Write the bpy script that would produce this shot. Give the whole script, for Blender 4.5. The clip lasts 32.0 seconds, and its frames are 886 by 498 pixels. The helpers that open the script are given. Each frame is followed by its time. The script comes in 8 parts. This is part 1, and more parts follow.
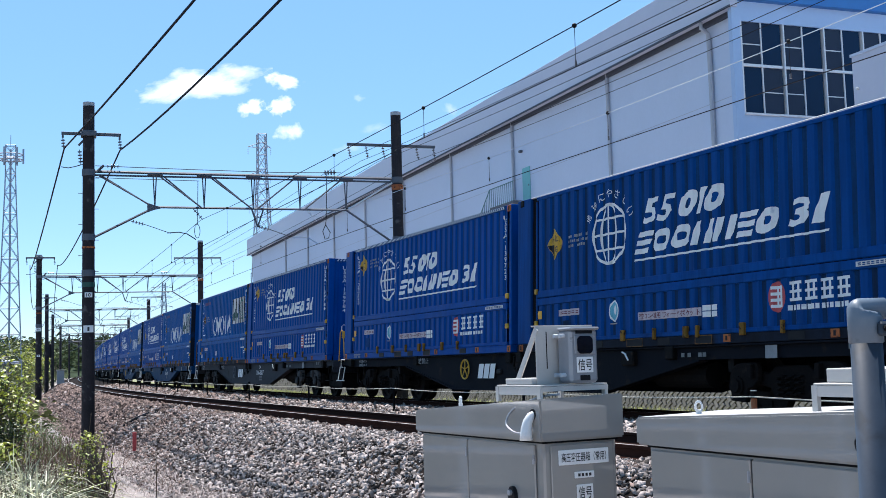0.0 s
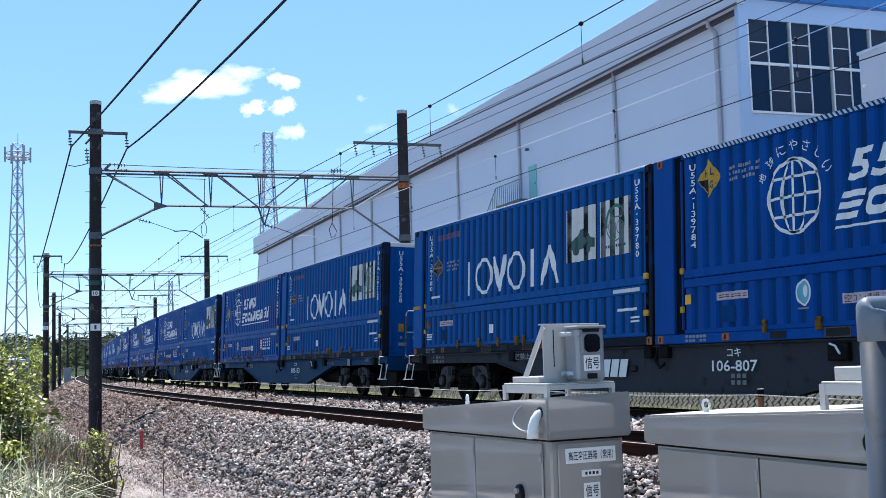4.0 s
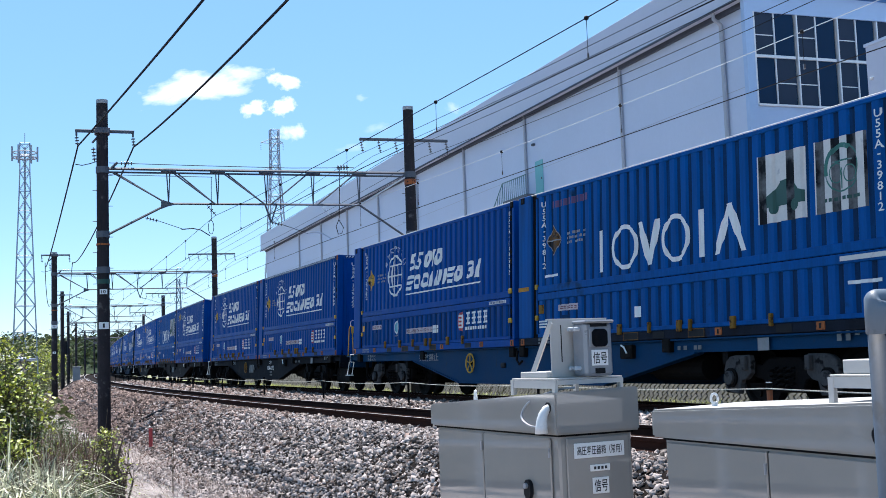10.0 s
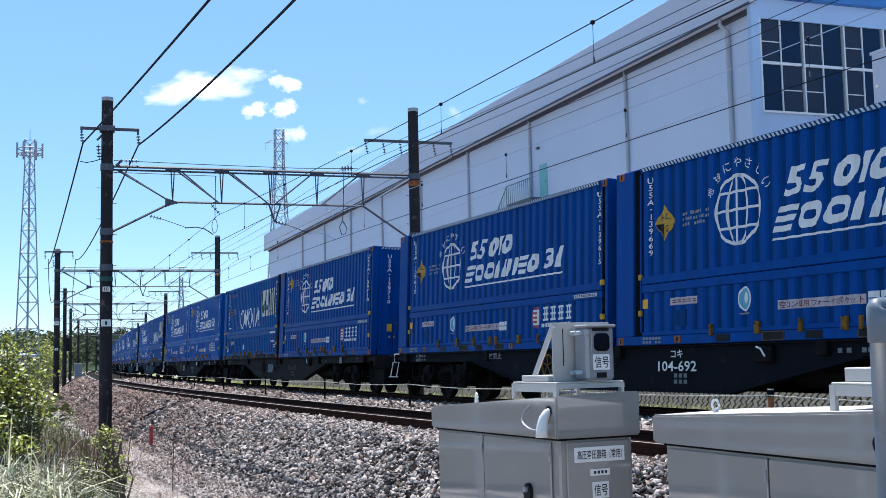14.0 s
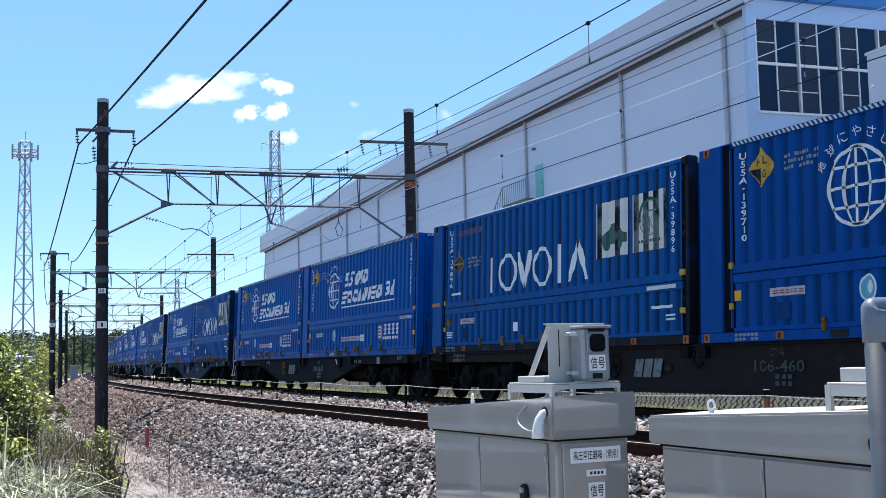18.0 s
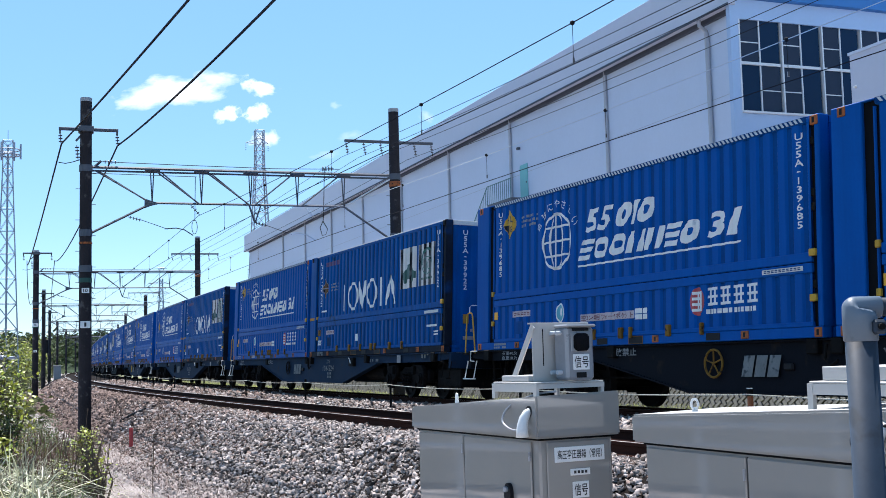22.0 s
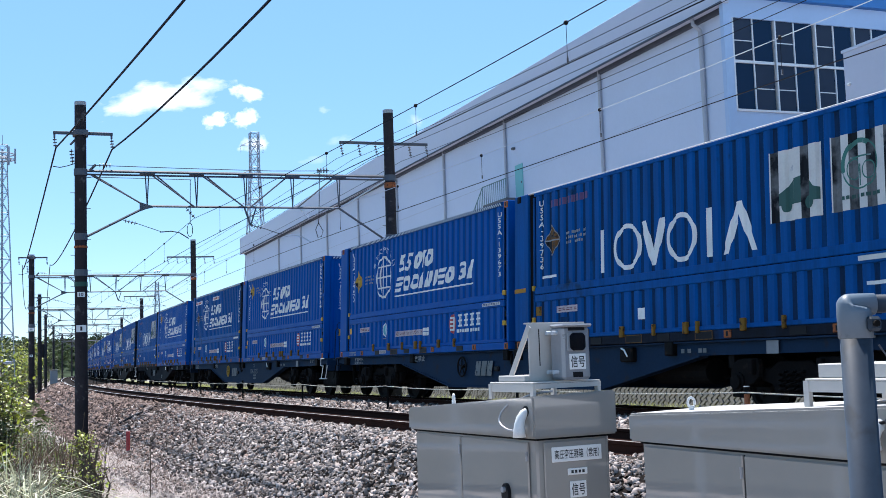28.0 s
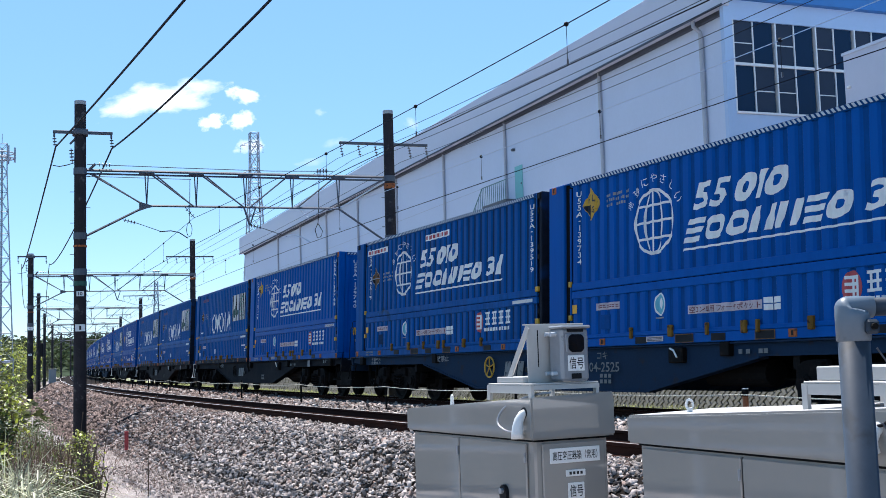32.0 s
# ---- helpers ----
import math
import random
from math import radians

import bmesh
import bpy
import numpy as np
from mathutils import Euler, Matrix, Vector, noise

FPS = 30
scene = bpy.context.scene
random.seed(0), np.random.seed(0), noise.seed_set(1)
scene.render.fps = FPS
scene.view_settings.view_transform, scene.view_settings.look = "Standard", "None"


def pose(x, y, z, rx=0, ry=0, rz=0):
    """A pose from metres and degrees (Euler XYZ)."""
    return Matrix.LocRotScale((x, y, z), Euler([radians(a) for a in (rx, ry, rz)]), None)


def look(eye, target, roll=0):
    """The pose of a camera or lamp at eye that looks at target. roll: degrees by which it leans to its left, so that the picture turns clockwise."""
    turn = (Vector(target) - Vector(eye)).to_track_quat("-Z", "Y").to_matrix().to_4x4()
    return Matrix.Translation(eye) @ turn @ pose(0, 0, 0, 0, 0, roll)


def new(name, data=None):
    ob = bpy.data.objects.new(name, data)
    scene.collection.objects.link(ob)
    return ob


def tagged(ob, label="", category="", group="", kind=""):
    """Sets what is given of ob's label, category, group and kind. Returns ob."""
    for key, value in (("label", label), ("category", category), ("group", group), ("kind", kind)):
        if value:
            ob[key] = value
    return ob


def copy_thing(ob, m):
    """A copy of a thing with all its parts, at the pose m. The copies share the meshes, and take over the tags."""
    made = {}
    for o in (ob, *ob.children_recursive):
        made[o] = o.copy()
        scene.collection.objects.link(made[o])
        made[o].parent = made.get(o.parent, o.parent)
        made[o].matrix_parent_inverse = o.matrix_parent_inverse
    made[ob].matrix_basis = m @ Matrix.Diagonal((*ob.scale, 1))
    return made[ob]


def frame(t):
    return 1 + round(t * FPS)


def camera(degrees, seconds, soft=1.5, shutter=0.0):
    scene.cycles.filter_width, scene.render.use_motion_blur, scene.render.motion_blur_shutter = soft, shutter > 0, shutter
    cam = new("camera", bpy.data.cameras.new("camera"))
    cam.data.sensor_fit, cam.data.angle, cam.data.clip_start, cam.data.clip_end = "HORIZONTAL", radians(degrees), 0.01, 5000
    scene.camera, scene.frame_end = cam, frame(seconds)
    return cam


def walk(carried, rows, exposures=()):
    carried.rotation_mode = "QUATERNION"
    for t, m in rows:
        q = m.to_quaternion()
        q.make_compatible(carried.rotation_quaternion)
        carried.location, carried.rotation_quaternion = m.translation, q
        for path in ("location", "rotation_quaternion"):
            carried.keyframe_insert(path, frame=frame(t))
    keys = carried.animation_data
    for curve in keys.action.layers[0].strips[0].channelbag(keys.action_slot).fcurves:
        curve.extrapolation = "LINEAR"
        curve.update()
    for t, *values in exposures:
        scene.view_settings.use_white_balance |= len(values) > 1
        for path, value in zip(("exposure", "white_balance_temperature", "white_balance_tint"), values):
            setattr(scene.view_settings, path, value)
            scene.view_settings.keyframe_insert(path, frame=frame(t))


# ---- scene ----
# The train's track: arc length s grows away from the camera; off is metres to the far side, z metres over the rails.
CANT = radians(2.42)
GRID = np.arange(-120.0, 520.0, 0.5)
_g = np.clip(GRID, -90, 90)
_th = 0.4586 - 1.7323e-3 * _g - 0.2196e-6 * _g ** 2 + 3.49e-8 * _g ** 3 - 0.00040 * np.clip(GRID - 90, 0, 220)
_cx = np.cumsum(-np.sin(_th)) * 0.5
_cy = np.cumsum(np.cos(_th)) * 0.5
_zero = int(np.searchsorted(GRID, 0.0))
_cx, _cy = _cx - _cx[_zero] + 12.697, _cy - _cy[_zero]


def heading(s):
    return float(np.interp(s, GRID, _th))


def at(s, off=0.0, z=0.0, cant=0.0):
    """A world point beside the track; with cant, in the tilted plane of the rails."""
    th = heading(s)
    o, h = off * math.cos(cant) + z * math.sin(cant), z * math.cos(cant) - off * math.sin(cant)
    return Vector((float(np.interp(s, GRID, _cx)) + o * math.cos(th), float(np.interp(s, GRID, _cy)) + o * math.sin(th), h))


def on_track(s, half=0.0, cant=CANT, off=0.0, z=0.0):
    """A pose with +y along the track (away), +x to the far side; half: bogies at s - half and s + half."""
    if half:
        a, b = at(s - half, off), at(s + half, off)
        mid, th = (a + b) / 2, math.atan2(-(b - a).x, (b - a).y)
    else:
        mid, th = at(s, off), heading(s)
    return Matrix.Translation((mid.x, mid.y, z)) @ Matrix.Rotation(th, 4, "Z") @ Matrix.Rotation(cant, 4, "Y")


# ---- camera: held by a person's arms beside the line, it only turns a little ----
cam = camera(42.17, 32.0, soft=0.35, shutter=0.0)
EYE = (0.0, 0.0, 0.911)


def held(dx, yaw, pitch, roll):
    return (Matrix.Translation((EYE[0] + dx, EYE[1], EYE[2])) @ Matrix.Rotation(radians(yaw), 4, "Z")
            @ Matrix.Rotation(radians(90 + pitch), 4, "X") @ Matrix.Rotation(radians(roll), 4, "Z"))


PATH = [
    (0, 0.003, -0.589, 5.607, -1.613), (0.5, 0.0023, -0.535, 5.647, -1.669), (1, 0.0017, -0.502, 5.628, -1.762), (1.5, 0.001, -0.469, 5.602, -1.82),
    (2, 0.0003, -0.436, 5.556, -1.751), (2.5, -0.0003, -0.342, 5.518, -1.573), (3, -0.001, -0.261, 5.508, -1.507), (3.5, -0.001, -0.282, 5.529, -1.568),
    (5.5, -0.0008, -0.182, 5.508, -1.72), (6, -0.0007, -0.185, 5.454, -1.818), (6.5, -0.0006, -0.169, 5.393, -1.728), (7, -0.0006, -0.129, 5.349, -1.822),
    (7.5, -0.0005, -0.169, 5.377, -1.792), (8, -0.0005, -0.201, 5.383, -1.839), (8.5, -0.0004, -0.134, 5.346, -1.944), (9, -0.0004, -0.02, 5.345, -2.064),
    (9.5, -0.0003, 0.017, 5.362, -2.137), (10, -0.0003, 0.085, 5.334, -2.021), (10.5, -0.0002, 0.04, 5.334, -1.99), (11, -0.0002, 0.004, 5.361, -1.889),
    (11.5, -0.0001, -0.074, 5.361, -1.95), (12, -0.0001, -0.059, 5.365, -2.127), (12.5, -0.0001, -0.045, 5.393, -2.121), (13, 0, 0, 5.4, -1.631),
    (13.5, 0.0002, 0.126, 5.41, -1.195), (14, 0.0005, 0.24, 5.447, -1.197), (14.5, 0.0008, 0.326, 5.483, -1.203), (16.5, 0.0018, 0.155, 5.517, -1.49),
    (17, 0.002, 0.115, 5.492, -1.596), (17.5, 0.0023, 0.109, 5.445, -1.461), (18, 0.0025, 0.043, 5.492, -1.333), (18.5, 0.0028, -0.085, 5.508, -1.553),
    (19, 0.003, -0.304, 5.547, -1.574), (19.5, 0.0038, -0.382, 5.508, -1.511), (20, 0.0045, -0.492, 5.5, -1.721), (20.5, 0.0052, -0.603, 5.462, -1.772),
    (21, 0.006, -0.625, 5.443, -1.54), (21.5, 0.0062, -0.669, 5.427, -1.437), (22, 0.0064, -0.714, 5.445, -1.427), (22.5, 0.0066, -0.74, 5.424, -1.518),
    (23, 0.0068, -0.711, 5.388, -1.507), (23.5, 0.007, -0.698, 5.345, -1.57), (24, 0.0072, -0.682, 5.316, -1.541), (24.5, 0.0074, -0.586, 5.274, -1.459),
    (25, 0.0076, -0.572, 5.286, -1.553), (25.5, 0.0078, -0.626, 5.35, -1.525), (27.5, 0.0087, -0.885, 5.505, -1.885), (28, 0.0089, -0.923, 5.478, -1.946),
    (28.5, 0.0091, -0.88, 5.422, -1.8), (29, 0.0093, -0.886, 5.408, -1.782), (29.5, 0.0095, -0.946, 5.419, -1.47), (30, 0.0097, -1.043, 5.469, -1.42),
    (30.5, 0.0099, -1.054, 5.466, -1.463), (31, 0.0101, -1.031, 5.471, -1.447), (31.5, 0.0103, -0.992, 5.494, -1.595), (32, 0.0105, -0.955, 5.522, -1.685),
]
walk(cam, [(t, held(dx, yaw, pitch, roll)) for t, dx, yaw, pitch, roll in PATH],
     exposures=[(t, 0.76 + d, 6300, 12.5) for t, d in ((0, -0.06), (2, 0.0), (7, 0.05), (9, 0.04), (12, -0.07), (15, -0.07), (19, 0.0), (22, 0.03), (24.5, -0.08), (26, -0.04), (28.5, 0.03), (32, 0.0))])

# ---- light: a high spring sun ahead along the line, blue sky ----
SUN_DIR = Vector((-0.14, 0.445, 0.88)).normalized()   # towards the sun
world = bpy.data.worlds.new("sky")
scene.world = world
world.use_nodes = True
_n, _l = world.node_tree.nodes, world.node_tree.links
_n.clear()
_sky = _n.new("ShaderNodeTexSky")
_sky.sky_type, _sky.sun_disc = "NISHITA", False
_sky.sun_elevation = math.asin(SUN_DIR.z)
_sky.sun_rotation = math.atan2(SUN_DIR.x, SUN_DIR.y)
_sky.air_density, _sky.dust_density, _sky.ozone_density = 1.0, 0.05, 3.0
_bg = _n.new("ShaderNodeBackground")
_bg.inputs["Strength"].default_value = 0.114
_sky.altitude = 1500.0
_out = _n.new("ShaderNodeOutputWorld")
_sat = _n.new("ShaderNodeHueSaturation")
_sat.inputs["Saturation"].default_value = 1.15
_l.new(_sky.outputs[0], _sat.inputs["Color"])
_even = _n.new("ShaderNodeMix")          # clear spring air: evens the sky towards one blue
_even.data_type = "RGBA"
_even.inputs["Factor"].default_value = 0.5
_even.inputs["B"].default_value = (1.95, 3.75, 5.6, 1)
_l.new(_sat.outputs[0], _even.inputs["A"])
_l.new(_even.outputs["Result"], _bg.inputs["Color"])
_l.new(_bg.outputs[0], _out.inputs["Surface"])
sun = new("sun", bpy.data.lights.new("sun", "SUN"))
sun.data.energy, sun.data.angle, sun.data.color = 5.0, radians(0.53), (1.0, 0.95, 0.88)
sun.matrix_world = look((0, 0, 60), Vector((0, 0, 60)) - SUN_DIR)


# ---- small tools ----
def shader(name, color, rough=0.6, metal=0.0, vary=0.12, scale=3.0, fine=60.0, bump=0.0, wear=None, wear_at=0.62, per_object=0.0, spec=0.5, coords="Object", island=0.0, wear_scale=0.0, glow_through=0.0, streak=None, streak_amount=0.5, rough_vary=0.1, coat=0.0):
    """A surface: base colour with coarse stains and fine grain, roughness that follows them, and a little relief."""
    m = bpy.data.materials.new(name)
    m.use_nodes = True
    n, l = m.node_tree.nodes, m.node_tree.links
    b = n["Principled BSDF"]
    b.inputs["Metallic"].default_value = metal
    b.inputs["Specular IOR Level"].default_value = spec
    b.inputs["Coat Weight"].default_value, b.inputs["Coat Roughness"].default_value, b.inputs["Coat IOR"].default_value = coat, 0.03, 1.7
    tc = n.new("ShaderNodeTexCoord")
    big, small = n.new("ShaderNodeTexNoise"), n.new("ShaderNodeTexNoise")
    for node, sc, det in ((big, scale, 6), (small, fine, 3)):
        node.inputs["Scale"].default_value, node.inputs["Detail"].default_value = sc, det
        node.inputs["Roughness"].default_value = 0.62
        l.new(tc.outputs[coords], node.inputs["Vector"])
    add = n.new("ShaderNodeMath")
    add.operation = "MULTIPLY_ADD"
    add.inputs[1].default_value = 0.45
    l.new(small.outputs["Fac"], add.inputs[0])
    l.new(big.outputs["Fac"], add.inputs[2])
    value = add.outputs[0]
    if per_object or island:
        info = n.new("ShaderNodeObjectInfo") if per_object else n.new("ShaderNodeNewGeometry")
        jit = n.new("ShaderNodeMath")
        jit.operation = "MULTIPLY_ADD"
        jit.inputs[1].default_value = per_object or island
        l.new(info.outputs["Random" if per_object else "Random Per Island"], jit.inputs[0])
        l.new(value, jit.inputs[2])
        value = jit.outputs[0]
    ramp = n.new("ShaderNodeMapRange")
    off = 0.5 * (per_object or island)
    ramp.inputs["From Min"].default_value, ramp.inputs["From Max"].default_value = 0.40 + off - 0.5 * (per_object + island), 1.05 + off + 0.5 * (per_object + island)
    ramp.inputs["To Min"].default_value, ramp.inputs["To Max"].default_value = 1 - vary, 1 + vary
    l.new(value, ramp.inputs["Value"])
    mul = n.new("ShaderNodeVectorMath")
    mul.operation = "SCALE"
    mul.inputs[0].default_value = color
    l.new(ramp.outputs[0], mul.inputs["Scale"])
    col = mul.outputs[0]
    if wear:
        w = n.new("ShaderNodeTexNoise")
        w.inputs["Scale"].default_value, w.inputs["Detail"].default_value = wear_scale or scale * 2.7, 8
        l.new(tc.outputs[coords], w.inputs["Vector"])
        step = n.new("ShaderNodeMapRange")
        step.inputs["From Min"].default_value, step.inputs["From Max"].default_value = wear_at, wear_at + 0.1
        l.new(w.outputs["Fac"], step.inputs["Value"])
        mix = n.new("ShaderNodeMix")
        mix.data_type = "RGBA"
        l.new(step.outputs[0], mix.inputs["Factor"])
        l.new(col, mix.inputs["A"])
        mix.inputs["B"].default_value = (*wear, 1)
        col = mix.outputs["Result"]
    if streak:          # rain-washed dirt that runs down the sheet
        info = n.new("ShaderNodeObjectInfo")
        shift, long_, run = n.new("ShaderNodeVectorMath"), n.new("ShaderNodeMapping"), n.new("ShaderNodeTexNoise")
        shift.operation = "MULTIPLY_ADD"
        shift.inputs[1].default_value = (37.0, 53.0, 11.0)
        l.new(info.outputs["Random"], shift.inputs[0])
        l.new(tc.outputs[coords], shift.inputs[2])
        long_.inputs["Scale"].default_value = (1.0, 5.5, 0.38)
        l.new(shift.outputs[0], long_.inputs["Vector"])
        run.inputs["Scale"].default_value, run.inputs["Detail"].default_value, run.inputs["Roughness"].default_value = 1.0, 7, 0.68
        l.new(long_.outputs[0], run.inputs["Vector"])
        lim = n.new("ShaderNodeMapRange")
        lim.inputs["From Min"].default_value, lim.inputs["From Max"].default_value = 0.42, 0.68
        lim.inputs["To Max"].default_value = streak_amount
        l.new(run.outputs["Fac"], lim.inputs["Value"])
        dirt = n.new("ShaderNodeMix")
        dirt.data_type = "RGBA"
        l.new(lim.outputs[0], dirt.inputs["Factor"])
        l.new(col, dirt.inputs["A"])
        dirt.inputs["B"].default_value = (*streak, 1)
        col = dirt.outputs["Result"]
    l.new(col, b.inputs["Base Color"])
    rr = n.new("ShaderNodeMapRange")
    rr.inputs["From Min"].default_value, rr.inputs["From Max"].default_value = 0.3, 0.75
    rr.inputs["To Min"].default_value, rr.inputs["To Max"].default_value = max(0.02, rough - rough_vary), min(1.0, rough + rough_vary)
    l.new(big.outputs["Fac"], rr.inputs["Value"])
    l.new(rr.outputs[0], b.inputs["Roughness"])
    if bump:
        bp = n.new("ShaderNodeBump")
        bp.inputs["Strength"].default_value, bp.inputs["Distance"].default_value = bump, 0.01
        l.new(small.outputs["Fac"], bp.inputs["Height"])
        l.new(bp.outputs[0], b.inputs["Normal"])
    if glow_through:
        tl, mixer = n.new("ShaderNodeBsdfTranslucent"), n.new("ShaderNodeMixShader")
        mixer.inputs["Fac"].default_value = glow_through
        l.new(col, tl.inputs["Color"])
        l.new(b.outputs[0], mixer.inputs[1])
        l.new(tl.outputs[0], mixer.inputs[2])
        l.new(mixer.outputs[0], n["Material Output"].inputs["Surface"])
    return m


def mesh_of(name, bm, material):
    me = bpy.data.meshes.new(name)
    bm.to_mesh(me)
    bm.free()
    for m in (material if isinstance(material, (list, tuple)) else (material,)):
        me.materials.append(m)
    return me


def part(name, bm, material, parent=None, label="", m=None, smooth=False):
    """One mesh object under a thing (or on its own); bm: a bmesh or a finished mesh."""
    me = bm if isinstance(bm, bpy.types.Mesh) else mesh_of(name, bm, material)
    if smooth:
        me.polygons.foreach_set("use_smooth", [True] * len(me.polygons))
    ob = new(name, me)
    if parent:
        ob.parent = parent
    if m is not None:
        ob.matrix_basis = m
    if label:
        ob["label"] = label
    return ob


def empty(name, m, **tags):
    ob = new(name)
    ob.empty_display_size = 0.2
    ob.matrix_basis = m
    return tagged(ob, **tags)


def box(x0, x1, y0, y1, z0, z1, bevel=0.0, bm=None, m=None, mat=0):
    bm = bm or bmesh.new()
    co = [(x, y, z) for z in (z0, z1) for y in (y0, y1) for x in (x0, x1)]
    vs = [bm.verts.new(m @ Vector(c) if m else c) for c in co]
    fs = [bm.faces.new([vs[i] for i in q]) for q in ((0, 2, 3, 1), (4, 5, 7, 6), (0, 1, 5, 4), (1, 3, 7, 5), (3, 2, 6, 7), (2, 0, 4, 6))]
    for f_ in fs:
        f_.material_index = mat
    if bevel:
        es = list({e for f_ in fs for e in f_.edges})
        bmesh.ops.bevel(bm, geom=es, offset=bevel, segments=1, profile=0.7, affect="EDGES", clamp_overlap=True)
    return bm


def tube(points, r, bm=None, sides=8, r_end=None, caps=True, mat=0, across=None):
    """A round bar along points; across: a direction square to a bent bar's plane."""
    bm = bm or bmesh.new()
    pts = [Vector(q) for q in points]
    rings, n = [], len(pts)
    for i, q in enumerate(pts):
        d = (pts[min(i + 1, n - 1)] - pts[max(i - 1, 0)]).normalized()
        a = Vector(across) if across else d.cross(Vector((0, 0, 1)) if abs(d.z) < 0.9 else Vector((1, 0, 0))).normalized()
        b = d.cross(a)
        rad = r if r_end is None else r + (r_end - r) * i / max(1, n - 1)
        rings.append([bm.verts.new(q + rad * (math.cos(k * math.tau / sides) * a + math.sin(k * math.tau / sides) * b)) for k in range(sides)])
    for ra, rb in zip(rings, rings[1:]):
        for k in range(sides):
            bm.faces.new((ra[k], ra[(k + 1) % sides], rb[(k + 1) % sides], rb[k])).material_index = mat
    if caps:
        bm.faces.new(rings[0][::-1]).material_index = mat
        bm.faces.new(rings[-1]).material_index = mat
    return bm


def prism(outline, depth, bm=None, m=None, mat=0):
    """A flat outline (x, z) pulled along y from 0 to depth."""
    bm = bm or bmesh.new()
    m = m or Matrix()
    a = [bm.verts.new(m @ Vector((x, 0, z))) for x, z in outline]
    b = [bm.verts.new(m @ Vector((x, depth, z))) for x, z in outline]
    n = len(outline)
    bm.faces.new(a).material_index = mat
    bm.faces.new(b[::-1]).material_index = mat
    for i in range(n):
        bm.faces.new((a[i], b[i], b[(i + 1) % n], a[(i + 1) % n])).material_index = mat
    return bm


def from_arrays(name, verts, faces, material):
    me = bpy.data.meshes.new(name)
    me.from_pydata(verts, [], faces)
    for m in (material if isinstance(material, (list, tuple)) else (material,)):
        me.materials.append(m)
    me.update()
    return me


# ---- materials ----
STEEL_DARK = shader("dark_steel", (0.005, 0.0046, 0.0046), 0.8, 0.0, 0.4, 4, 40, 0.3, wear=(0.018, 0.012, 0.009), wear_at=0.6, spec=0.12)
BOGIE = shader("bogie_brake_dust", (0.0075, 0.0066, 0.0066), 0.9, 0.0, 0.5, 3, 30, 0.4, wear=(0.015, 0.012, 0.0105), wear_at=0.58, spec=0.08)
ARM_DUST = shader("dusty_cast_steel", (0.062, 0.060, 0.060), 0.85, 0, 0.5, 3, 30, 0.3, wear=(0.013, 0.012, 0.012), wear_at=0.56, spec=0.08)
WHEEL = shader("wheel_steel", (0.013, 0.0115, 0.011), 0.8, 0.0, 0.3, 6, 50, 0.2, spec=0.12)
RUST = shader("rusty_rail", (0.034, 0.014, 0.010), 0.9, 0.0, 0.4, 3, 50, 0.4, spec=0.05)
RAIL_TOP = shader("polished_rail", (0.50, 0.48, 0.46), 0.35, 0.8, 0.1)
BALLAST = shader("ballast_stone", (0.275, 0.24, 0.226), 0.9, 0, 0.97, 3.0, 40, 0.5, island=3.6, wear=(0.15, 0.105, 0.085), wear_at=0.58, wear_scale=0.3, spec=0.1)
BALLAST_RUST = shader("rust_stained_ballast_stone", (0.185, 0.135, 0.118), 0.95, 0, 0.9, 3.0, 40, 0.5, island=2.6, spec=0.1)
# Near black: the shade in the gaps between stones is painted here.
BED = shader("shade_black_bed", (0.012, 0.009, 0.008), 0.95, 0, 0.4, 9, 60, 1.0, spec=0.05)
SLEEPER = shader("sleeper_concrete", (0.30, 0.28, 0.26), 0.9, 0, 0.25, 4, 50, 0.3)
SOIL = shader("dry_soil", (0.34, 0.30, 0.28), 0.95, 0, 0.5, 2.2, 28, 0.9, wear=(0.19, 0.16, 0.145), wear_at=0.52, wear_scale=5.0, spec=0.1)
CONCRETE = shader("concrete", (0.36, 0.35, 0.33), 0.85, 0, 0.22, 2, 40, 0.3, per_object=0.3)
BLOCKWORK = shader("weathered_block_concrete", (0.21, 0.205, 0.19), 0.9, 0, 0.4, 2, 40, 0.4, wear=(0.07, 0.07, 0.055), wear_at=0.52, per_object=0.4, spec=0.15)
POLE = shader("dark_pole_concrete", (0.032, 0.028, 0.031), 0.85, 0, 0.45, 1.5, 30, 0.2, wear=(0.10, 0.09, 0.09), wear_at=0.60, spec=0.12)
POLE_CAP = shader("pole_cap", (0.35, 0.36, 0.38), 0.7, 0, 0.15)
GALV = shader("galvanised_steel", (0.10, 0.11, 0.13), 0.6, 0.2, 0.25, 3, 40, 0.1, spec=0.25)
GALV_LIGHT = shader("light_galvanised_steel", (0.55, 0.58, 0.62), 0.5, 0.3, 0.15, 3, 40, 0.1)
PIPE_CAST = shader("pale_cast_pipe_fitting", (0.13, 0.165, 0.205), 0.45, 0.0, 0.12, 9, 60, 0.04, wear=(0.08, 0.10, 0.12), wear_at=0.64, spec=0.3)
PIPE_PAINT = shader("weathered_grey_blue_pipe_paint", (0.034, 0.050, 0.074), 0.55, 0.0, 0.2, 7, 60, 0.02, wear=(0.026, 0.036, 0.05), wear_at=0.58, spec=0.2)
WIRE = shader("wire", (0.018, 0.017, 0.021), 0.7, 0.0, 0.2, spec=0.1)
INSUL = shader("brown_insulator", (0.06, 0.045, 0.045), 0.3, 0, 0.2)
